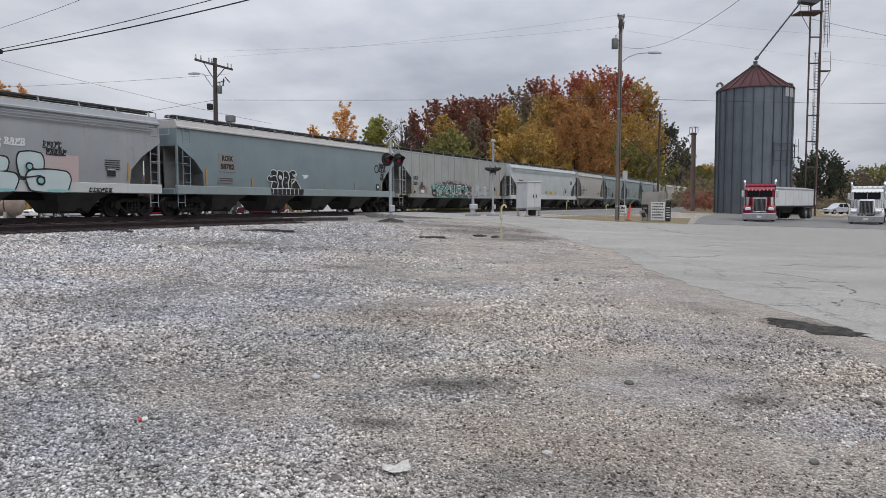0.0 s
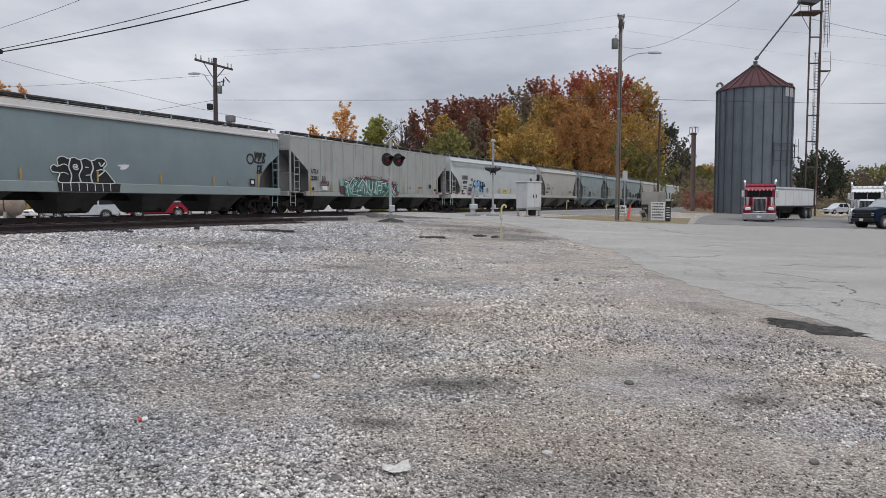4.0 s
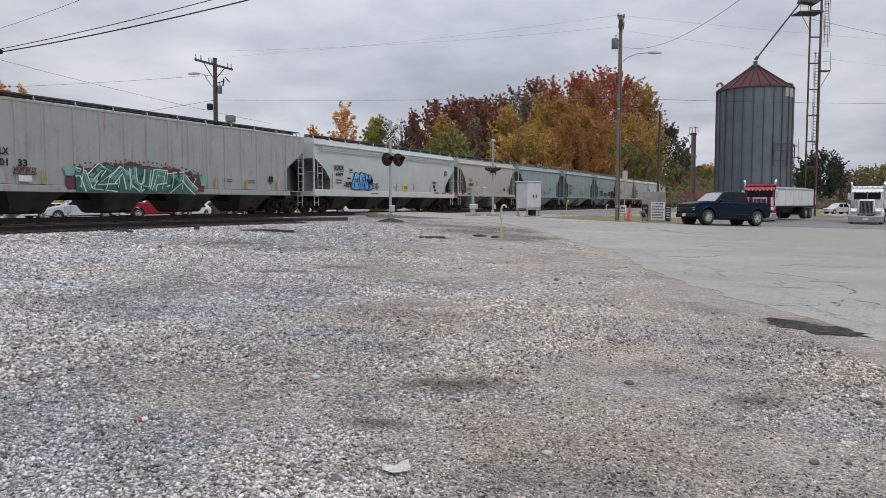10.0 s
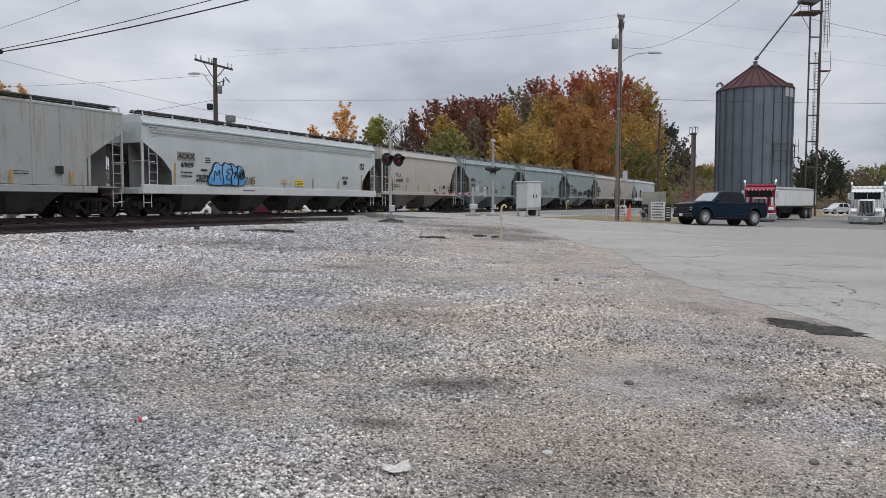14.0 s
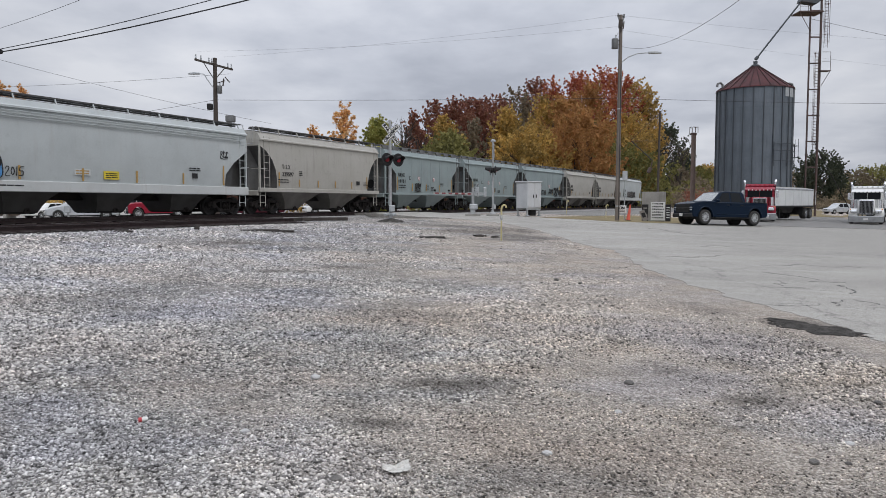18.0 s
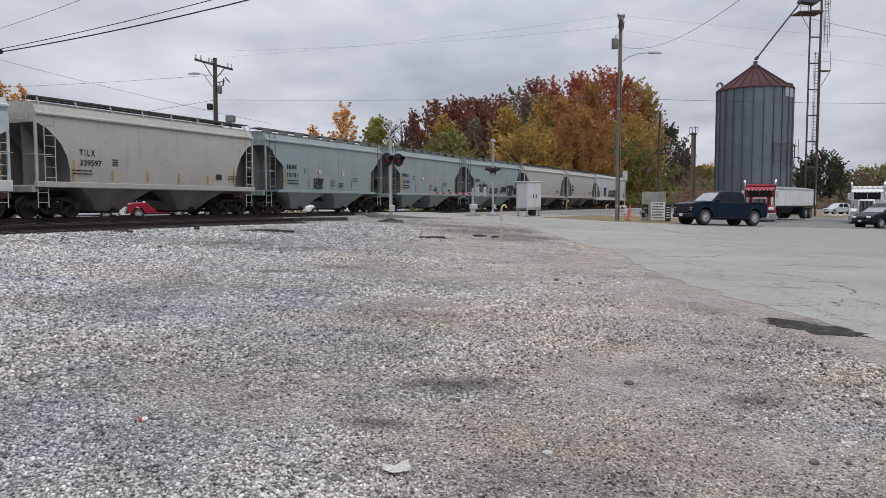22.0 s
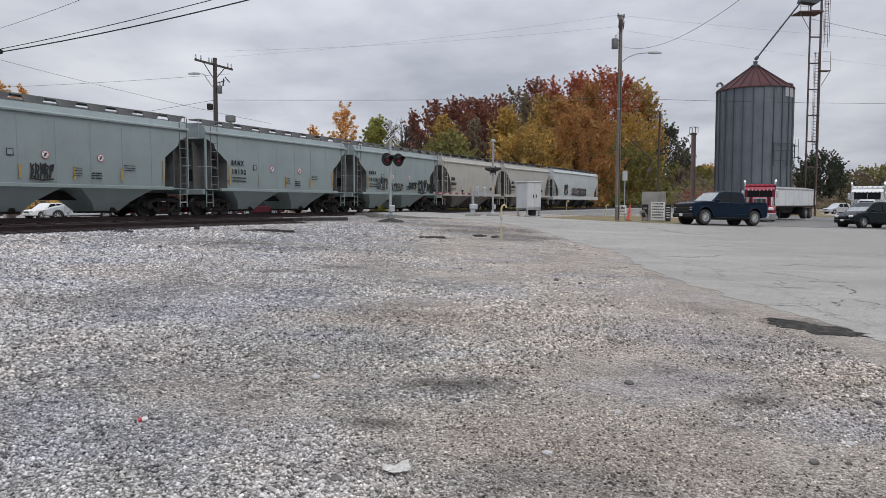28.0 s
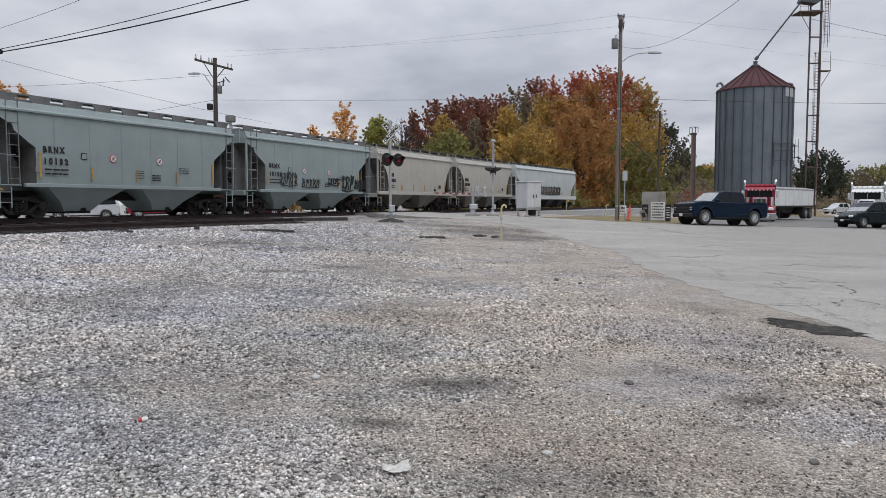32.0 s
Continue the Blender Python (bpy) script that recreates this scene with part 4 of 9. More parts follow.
def bays_of(style):
    return STYLES[style]["bays"]


def hopper_car(name, length, style, paint, label, shade="car_shade", board="post", sill_paint=None, roof_paint=None):
    car = thing(name, Matrix(), label, "hopper car", "cars of the freight train")
    st = STYLES[style]
    half = length / 2 - 0.5
    s0, s1 = st["sill"]
    y_side = 1.58
    shell, shaded = hull(style, half)
    me = shell.mesh("body", [M[paint], M["end_shade_grime"], M[roof_paint or paint]], 25)
    for k in shaded:
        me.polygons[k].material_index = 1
    for p in me.polygons:
        if p.center.z > st["eave"] + 0.03:
            p.material_index = 2
    part("body", me, None, car)
    for side in (-1, 1):
        inner = half - st["cut"][0][0]
        reach = half + 0.05 if style in ("smooth", "round") else inner + 0.45
        part("side_sill", Shape().box((0, side * 1.54, (s0 + s1) / 2), (2 * reach, 0.18, s1 - s0), 0.02), M[sill_paint or paint], car)
    if style == "ribbed":
        rib = Shape().slab([(-0.05, 0.0), (-0.035, -0.06), (0.035, -0.06), (0.05, 0.0)], 2, 1.28, st["eave"])
        me = rib.mesh("rib", M[paint])
        count = 15
        for k in range(count):
            x = -inner - 0.1 + (2 * inner + 0.2) * k / (count - 1)
            for side in (-1, 1):
                part("rib", me, None, car, m=pose(x, side * y_side, 0, 0, 0, 0 if side < 0 else 180))
    elif style == "short":
        seam = Shape().box((0, 0, 0), (0.014, 0.005, st["eave"] - s1 - 0.12)).mesh("weld_seam", M[paint])
        count = 6 if bays_of(style) == 2 else 9
        for k in range(count):
            x = (k - (count - 1) / 2) * 2 * inner / count
            part("weld_seam", seam, None, car, m=pose(x, -1.595 - (0.022 if st["bulge"] > 0.02 else 0.014), (st["eave"] + s1) / 2 - 0.02))
    # hopper chutes and their outlet gates
    bays, span = st["bays"], 2 * (half - st["cut"][0][0])
    wide = span / bays * (0.98 if bays == 4 else 0.86)
    # four-bay chutes use the colour darkened for shade below the car
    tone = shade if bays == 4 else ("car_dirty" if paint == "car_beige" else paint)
    if bays == 4:
        tiers = ((wide * 0.72, 1.5, s0 + 0.12), (wide * 0.58, 1.32, s0 - 0.03), (wide * 0.48, 1.05, s0 - 0.24), (wide * 0.39, 0.85, 0.46), (wide * 0.35, 0.66, 0.20))
    else:
        tiers = ((wide, 1.5, s0 + 0.12), (wide * 0.50, 0.98, 0.66), (wide * 0.30, 0.66, 0.24))
    for k in range(bays):
        x = (k - (bays - 1) / 2) * span / bays * (1.0 if bays == 4 else 0.97)
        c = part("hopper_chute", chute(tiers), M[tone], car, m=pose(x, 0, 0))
        g = Shape().box((0, 0, 0.22), (wide * 0.30, 1.42, 0.10), 0.02).rod((0.2, -0.95, 0.30), (0.2, 0.95, 0.30), 0.03, 8).box((0.2, -0.76, 0.30), (0.22, 0.08, 0.2), 0.02)
        part("outlet_gate", g, M["running_gear"], c)
    part("centre_sill", Shape().box((0, 0, 0.88), (2 * half, 0.42, 0.36), 0.02), M["running_gear"], car)
    for sx in (-1, 1):
        bogie(car, sx * (half - 1.05))
        # end framing
        e = Shape().box((sx * (half + 0.02), 0, 1.12), (0.16, 2.9, 0.26), 0.02).box((sx * (half - 0.45), 0, 1.24), (0.95, 2.9, 0.05), 0.01)
        part("end_platform", e, M[paint], car, m=Matrix())
        w = Shape()
        for y in (-0.62, 0.62):
            gone = st["cut"][0][0]
            w.slab([(half - 0.12, 1.26), (half - 0.08, 3.55), (half - 0.16, 3.55), (half - 0.5 * gone, 2.9), (half - 0.9 * gone, 2.1), (half - gone, 1.26)], 1, y - 0.03, y + 0.03)
        part("end_web", w, M["end_shade_grime"], car, m=pose(0, 0, 0, 0, 0, 0 if sx > 0 else 180))
        if board == "bracket":
            hole = Shape().slab([(-1.3, 1.26), (1.3, 1.26), (1.3, 3.3), (-1.3, 3.3)], 0, -0.02, 0.02)
            sheet_part = part("end_sheet", hole, M["end_rust"], car, m=pose(sx * (half - 0.62), 0, 0))
            part("access_hole", Shape().rod((-0.035, 0, 1.95), (0.035, 0, 1.95), 0.3, 20), M["black_dull"], sheet_part)
        cp = Shape().box((sx * (half + 0.28), 0, 0.86), (0.55, 0.22, 0.24), 0.03).box((sx * (half + 0.5), 0.03, 0.86), (0.22, 0.36, 0.34), 0.05)
        part("coupler", cp, M["rusty"], car)
        for side in (-1, 1):
            y = side * 1.60
            part("corner_post", Shape().box((sx * (half - 0.03), side * 1.52, (s1 + 3.6) / 2), (0.09, 0.10, 3.7 - s1), 0.01), M[paint], car)
            part("ladder", ladder_mesh(3.2 if board == "bracket" else 2.75, 0.44, 8 if board == "bracket" else 7, "car_roof" if board == "bracket" else paint, 0.0), None, car, m=pose(sx * (half - 0.55 if sx < 0 else half - 0.30), y - side * 0.02, s1 - 0.05))
            part("step", ladder_mesh(0.75, 0.42, 2, paint, 0.0), None, car, m=pose(sx * (half - 0.28), side * 1.5, 0.42))
            part("handrail", Shape().tube([(sx * (half - 0.62), y, s1 + 1.0), (sx * (half + 0.1), y, s1 + 1.0), (sx * (half + 0.12), side * 1.1, s1 + 1.0)], 0.014), M[paint], car)
    part("brake_wheel", Shape().lathe([(0.26, -0.02), (0.29, 0.0), (0.26, 0.02), (0.23, 0.0), (0.26, -0.02)], 18, Matrix.Translation((half + 0.12, 0.55, 2.1)) @ Matrix.Rotation(radians(90), 4, "Y")), M["rusty"], car)
    # roof: hatch covers and walkways
    part("hatch_cover", Shape().box((0, 0, 4.49), (2 * half - 1.6, 0.62, 0.10), 0.03), M["car_roof"], car)
    for side in (-1, 1):
        if board == "bracket":
            part("roof_walkway", Shape().box((0, side * 0.98, 4.56), (2 * half + 0.3, 0.62, 0.05)), M["car_roof"], car)
            count = 9
            for k in range(count):
                x = -half + 0.5 + (2 * half - 1.0) * k / (count - 1)
                b = Shape().slab([(-0.46, 4.54), (0.46, 4.54), (0.30, 4.24), (-0.30, 4.24)], 1, side * 1.27 - 0.02, side * 1.27 + 0.02)
                part("walkway_bracket", b, M["car_roof"], car, m=pose(x, 0, 0))
        else:
            y = side * 1.05
            part("roof_walkway", Shape().box((0, y, 4.58), (2 * half - 0.1, 0.46, 0.05)).box((0, y - 0.2 * side, 4.51), (2 * half, 0.03, 0.07)), M["walkway"], car)
            count = 12 if length > 15 else 8
            for k in range(count):
                x = -half + 0.3 + (2 * half - 0.6) * k / (count - 1)
                part("walkway_bracket", Shape().slab([(-1.42, 4.22), (-1.28, 4.56), (-1.23, 4.56), (-1.36, 4.22)] if side < 0 else [(1.42, 4.22), (1.36, 4.22), (1.23, 4.56), (1.28, 4.56)], 0, -0.022, 0.022), M[paint], car, m=pose(x, 0, 0))
    for sx in (-1, 1):
        part("end_rail", Shape().tube([(sx * (half - 0.1), -1.25, 4.60), (sx * (half + 0.12), -1.25, 4.55), (sx * (half + 0.14), -1.25, 3.7), (sx * (half + 0.14), 1.25, 3.7), (sx * (half + 0.12), 1.25, 4.55), (sx * (half - 0.1), 1.25, 4.60)], 0.022), M["silver_paint"], car)
    return car, half


def side_at(car, x, z, off=0.006):
    """A pose on the side seen, for flat markings."""
    return pose(x, -1.625 - off, z)


def tape(car, half, inner, z, count, tall=0.55):
    me = Shape().box((0, 0, 0), (0.085, 0.012, tall)).mesh("reflective_tape", M["yellow_tape"])
    for k in range(count):
        x = -inner + 0.12 + (2 * inner - 0.24) * k / (count - 1)
        h = tall * (1.9 if k in (0, count - 1) else 1.0)
        part("reflective_tape", me, None, car, m=side_at(car, x, z + h / 2) @ Matrix.Diagonal((1, 1, h / tall, 1)))


def panel(car, name, x, z, w, h, mat, off=0.004, label=""):
    return part(name, Shape().box((0, 0, 0), (w, 0.006, h)), M[mat], car, label, m=side_at(car, x, z, off))


def bars(car, x, z, w, rows, gap=0.10, tall=0.05, mat="black_ink", seed=1):
    """Small print too fine to read, as plain bars."""
    rng = random.Random(seed)
    sh = Shape()
    for r in range(rows):
        p = 0.0
        while p < w:
            q = min(w - p, rng.uniform(0.12, 0.34))
            sh.box((p + q / 2 - w / 2, 0, -r * gap), (q * 0.88, 0.004, tall))
            p += q
    tagged(part("small_print", sh, M[mat], car, m=side_at(car, x, z, 0.011)), kind="stuff")


def blob(cx, cz, w, h, lean=0.0, k=22, wob=0.1, seed=0):
    pts = []
    for i in range(k):
        a = 2 * math.pi * i / k
        r = 1 + wob * math.sin(3 * a + seed) + wob * 0.7 * math.sin(5 * a + 2 * seed)
        sq = 1 / max(abs(math.cos(a)), abs(math.sin(a))) ** 0.55
        x, z = w / 2 * r * sq * math.cos(a), h / 2 * r * sq * math.sin(a)
        pts.append((cx + x + lean * z, cz + z))
    return pts


def spray(car, name, shapes, mat, off, label=""):
    sh = Shape()
    for k, o in enumerate(shapes):
        sh.slab(o, 1, -0.0015 - 0.0003 * k, 0.0)
    ob = part(name, sh, M[mat], car, label, smooth=None, m=pose(0, -1.62 - off, 0))
    return tagged(ob, kind="stuff") if len(shapes) > 1 else ob


def stroke(pts, w):
    """A ribbon along points, for hand-drawn lines."""
    pts = [Vector(p) for p in pts]
    a, b = [], []
    for i, p in enumerate(pts):
        d = (pts[min(i + 1, len(pts) - 1)] - pts[max(i - 1, 0)])
        d = d.normalized() if d.length > 1e-6 else Vector((1, 0))
        a.append((p.x - d.y * w / 2, p.y + d.x * w / 2))
        b.append((p.x + d.y * w / 2, p.y - d.x * w / 2))
    return a + b[::-1]


def scrawl(x, z, w, h, seed, n=4, width=0.045):
    """A looping hand-drawn tag that spells nothing."""
    rng = random.Random(seed)
    out = []
    c = w / n
    for k in range(n):
        cx = x + (k + 0.5 - n / 2) * c
        lean = rng.uniform(0.0, 0.35)

        def line(*pts):
            ps = [(cx + c * (u + lean * v), z + h * v) for u, v in pts]
            for a, b in zip(ps, ps[1:]):
                out.append(stroke([a, b], width))
        jag = lambda: rng.uniform(-0.1, 0.1)
        line((-0.35 + jag(), -0.5 + jag()), (-0.2 + jag(), 0.0), (-0.3 + jag(), 0.5 + jag()))
        kind = rng.randrange(4)
        if kind == 0:
            line((-0.25, 0.4), (0.2 + jag(), 0.35), (0.3, 0.1 + jag()), (-0.1, 0.0), (0.35, -0.3 + jag()), (0.1, -0.5))
        elif kind == 1:
            line((-0.3, -0.4), (0.1 + jag(), 0.45), (0.2, -0.1 + jag()), (0.45, 0.5))
        elif kind == 2:
            for i in range(10):
                a, b = 0.5 + 5.2 * i / 10, 0.5 + 5.2 * (i + 1) / 10
                line((0.1 + 0.32 * math.cos(a), 0.4 * math.sin(a)), (0.1 + 0.32 * math.cos(b), 0.4 * math.sin(b)))
        else:
            line((0.4, 0.42 + jag()), (-0.05, 0.3), (0.3 + jag(), -0.05), (-0.15, -0.35 + jag()), (0.55, -0.45))
    line((-n + 0.6, -0.5), (-n * 0.4, -0.62), (0.4, -0.52))
    return out


def hoop(cx, cz, r, w, k=20, a0=0.0, a1=6.2832):
    pts = [(cx + r * math.cos(a0 + (a1 - a0) * i / k), cz + r * math.sin(a0 + (a1 - a0) * i / k)) for i in range(k + 1)]
    return [stroke(pts[i:i + 2], w) for i in range(k)]


def smooth(pts, n=5, ring=False):
    """More points on a soft curve through pts."""
    m = len(pts)
    at = (lambda i: Vector(pts[i % m])) if ring else (lambda i: Vector(pts[min(max(i, 0), m - 1)]))
    out = []
    for i in range(m if ring else m - 1):
        p0, p1, p2, p3 = at(i - 1), at(i), at(i + 1), at(i + 2)
        for k in range(n):
            u = k / n
            out.append(tuple(0.5 * (2 * p1 + (p2 - p0) * u + (2 * p0 - 5 * p1 + 4 * p2 - p3) * u * u + (3 * p1 - p0 - 3 * p2 + p3) * u ** 3)))
    return out if ring else out + [tuple(pts[-1])]


def ribbon(pts, w):
    """A drawn line as short joined strokes."""
    return [stroke(pts[i:i + 2], w) for i in range(len(pts) - 1)]


def fitted(pts, x0, z0, w, h):
    return [(x0 + w * u, z0 + h * v) for u, v in pts]


def blue_letters(car, x0, z0, w, h):
    rim = [(0.02, 0.06), (0.02, 0.35), (0.10, 0.62), (0.16, 0.90), (0.24, 0.98), (0.31, 0.90), (0.38, 0.87), (0.46, 1.0), (0.56, 0.92), (0.65, 0.98), (0.76, 0.82), (0.86, 0.90), (0.96, 0.75), (1.0, 0.45), (0.98, 0.06), (0.75, 0.02), (0.5, 0.05), (0.28, 0.0)]
    ring = smooth(fitted(rim, x0, z0, w, h), 4, True)
    spray(car, "graffiti_shadow", [[(x - 0.06, z + 0.03) for x, z in ring]], "black_ink", 0.036, "blue bubble graffiti with dark outline")
    spray(car, "graffiti_fill", [ring], "pale_blue_spray", 0.042)
    spray(car, "graffiti_fill", [smooth(fitted([(0.03, 0.05), (0.03, 0.36), (0.25, 0.33), (0.5, 0.36), (0.75, 0.34), (0.985, 0.38), (0.97, 0.06), (0.5, 0.05)], x0, z0, w, h), 4, True)], "blue_spray", 0.046)
    lines = ribbon(ring + ring[:1], 0.032)
    for pts in ([(0.13, 0.18), (0.17, 0.62), (0.225, 0.42), (0.28, 0.66), (0.30, 0.22)], [(0.38, 0.88), (0.36, 0.6), (0.385, 0.3), (0.37, 0.05)], [(0.62, 0.72), (0.54, 0.74), (0.48, 0.62), (0.57, 0.52), (0.48, 0.44), (0.50, 0.28), (0.58, 0.3)], [(0.61, 0.92), (0.645, 0.6), (0.60, 0.35), (0.62, 0.05)], [(0.66, 0.56), (0.74, 0.62), (0.70, 0.40), (0.68, 0.34)], [(0.79, 0.82), (0.77, 0.5), (0.81, 0.25), (0.80, 0.05)]):
        lines += ribbon(smooth(fitted(pts, x0, z0, w, h)), 0.028)
    cx, cz = x0 + 0.885 * w, z0 + 0.5 * h
    lines += ribbon([(cx + 0.011 * k * math.cos(0.62 * k), cz + 0.011 * k * math.sin(0.62 * k)) for k in range(24)], 0.03)
    spray(car, "graffiti_line", lines, "black_ink", 0.052)
    spray(car, "graffiti_highlight", ribbon(smooth(fitted([(0.13, 0.62), (0.18, 0.84), (0.23, 0.9)], x0, z0, w, h)), 0.03) + ribbon(smooth(fitted([(0.42, 0.8), (0.46, 0.92), (0.52, 0.88)], x0, z0, w, h)), 0.03), "white_ink", 0.066)


def black_letters(car, x0, z0, w, h):
    rim = [(0.03, 0.38), (0.0, 0.55), (0.05, 0.66), (0.11, 0.60), (0.10, 0.88), (0.18, 1.0), (0.27, 0.92), (0.36, 0.98), (0.45, 0.90), (0.54, 0.97), (0.62, 0.90), (0.69, 0.92), (0.74, 1.0), (0.84, 0.99), (0.90, 0.80), (0.84, 0.6), (0.90, 0.45), (0.97, 0.22), (1.0, 0.0), (0.5, 0.02), (0.12, 0.0), (0.13, 0.34)]
    ring = smooth(fitted(rim, x0, z0, w, h), 4, True)
    spray(car, "graffiti_fill", [ring], "black_ink", 0.006, "black and white block graffiti across the sill")
    lines = ribbon(ring + ring[:1], 0.035)
    for pts in ([(0.12, 0.62), (0.20, 0.70), (0.27, 0.62)], [(0.13, 0.34), (0.2, 0.38), (0.26, 0.3)], [(0.30, 0.92), (0.27, 0.6), (0.31, 0.3), (0.29, 0.02)], [(0.46, 0.9), (0.48, 0.6), (0.43, 0.3), (0.46, 0.02)], [(0.53, 0.62), (0.58, 0.62)], [(0.54, 0.3), (0.60, 0.32)], [(0.63, 0.88), (0.66, 0.6), (0.62, 0.3), (0.64, 0.02)], [(0.76, 0.84), (0.80, 0.68), (0.86, 0.84)], [(0.72, 0.5), (0.80, 0.55), (0.84, 0.48), (0.74, 0.28)]):
        lines += ribbon(smooth(fitted(pts, x0, z0, w, h)), 0.03)
    cx, cz = x0 + 0.375 * w, z0 + 0.62 * h
    lines += ribbon([(cx + 0.0085 * k * math.cos(0.75 * k), cz + 0.0085 * k * math.sin(0.75 * k)) for k in range(17)], 0.022)
    spray(car, "graffiti_line", lines, "white_ink", 0.012)


def green_letters(car, x0, z0, w, h):
    body = [(0.0, 0.0), (0.0, 0.5), (0.05, 0.72), (0.12, 0.7), (0.22, 0.95), (0.32, 0.82), (0.44, 0.98), (0.5, 0.85), (0.6, 0.95), (0.72, 0.8), (0.88, 0.72), (0.93, 0.4), (1.0, 0.0)]
    spray(car, "graffiti_ground", [fitted(body, x0, z0, w, h)], "green_spray", 0.072)
    letters = ([(0.0, 0.66), (0.05, 0.62), (0.09, 0.05)], [(0.10, 0.50), (0.17, 0.86), (0.24, 0.72), (0.13, 0.18), (0.30, 0.16)], [(0.26, 0.42), (0.33, 0.80), (0.37, 0.60), (0.39, 0.14)], [(0.42, 0.90), (0.43, 0.34), (0.48, 0.16), (0.53, 0.30), (0.545, 0.86)], [(0.585, 0.10), (0.615, 0.78), (0.70, 0.74), (0.69, 0.50), (0.61, 0.44)], [(0.87, 0.70), (0.73, 0.64), (0.82, 0.42), (0.72, 0.12)], [(0.86, 0.62), (0.91, 0.34), (0.98, 0.06)])
    halo, fill, shine = [], [], []
    for k, pts in enumerate(letters):
        pts = fitted(pts, x0, z0, w, h)
        halo.append(stroke(pts, 0.38))
        fill.append(stroke(pts, 0.27))
        shine.append(stroke([(x + 0.05, z + 0.03) for x, z in pts[:3]], 0.06))
    spray(car, "graffiti_outline", halo, "white_ink", 0.078)
    spray(car, "graffiti_fill", fill[::2], "mint_deep_spray", 0.086)
    spray(car, "graffiti_fill", fill[1::2], "green_spray", 0.086)
    spray(car, "graffiti_highlight", shine, "mint_spray", 0.092)
    rng = random.Random(77)
    shards, darts = [], []
    for k in range(26):
        u, v = rng.uniform(0.02, 0.95), rng.uniform(0.1, 0.72)
        a, q = rng.uniform(0, 6.3), rng.uniform(0.03, 0.07)
        tri = [(u + q * 0.35 * math.cos(a + b), v + q * 2.6 * math.sin(a + b)) for b in (0, 2.0, 3.6)]
        (shards if k % 2 else darts).append(fitted(tri, x0, z0, w, h))
    spray(car, "graffiti_detail", shards, "mint_spray", 0.096)
    spray(car, "graffiti_detail", darts, "black_green_spray", 0.1)
    lines = []
    for k in range(11):
        u = 0.03 + 0.09 * k
        lines.append(stroke(fitted([(u, 0.05 + 0.2 * rng.random()), (u + rng.uniform(0.01, 0.05), 0.5 + 0.4 * rng.random())], x0, z0, w, h), 0.03))
    spray(car, "graffiti_line", lines, "white_ink", 0.112)


def no_step_disc(car, x, z, r=0.19):
    p = part("warning_disc", Shape().rod((0, 0.004, 0), (0, -0.004, 0), r, 24), M["red_ink"], car, "round red and white warning sign", m=side_at(car, x, z))
    part("disc_face", Shape().rod((0, 0.004, 0), (0, -0.007, 0), r * 0.86, 24), M["white_ink"], p)
    part("disc_bar", Shape().slab(stroke([(-r * 0.55, r * 0.55), (r * 0.55, -r * 0.55)], r * 0.12), 1, -0.010, -0.002), M["red_ink"], p)
    part("disc_mark", Shape().slab(stroke([(-r * 0.35, -r * 0.45), (r * 0.35, r * 0.45)], r * 0.4), 1, -0.009, -0.002), M["black_ink"], p)


CARS = []


def mouldings(car, half, mat):
    for k in range(3):
        part("side_moulding", Shape().box((0, -1.655, 3.70 + 0.1 * k), (2 * half - 0.8, 0.03, 0.035), 0.005), M[mat], car)


def add_car(s0, s1, style, paint, label, **more):
    car, half = hopper_car("hopper_car", s1 - s0, style, paint, label, **more)
    CARS.append((car, (s0 + s1) / 2, half))
    return car, half, half - STYLES[style]["cut"][0][0]


def mark(car, text, x, z, size, mat="black_ink", width=None, bold=0.012):
    write(text, size, M[mat], car, side_at(car, x, z, 0.013), "lettering", width, bold)


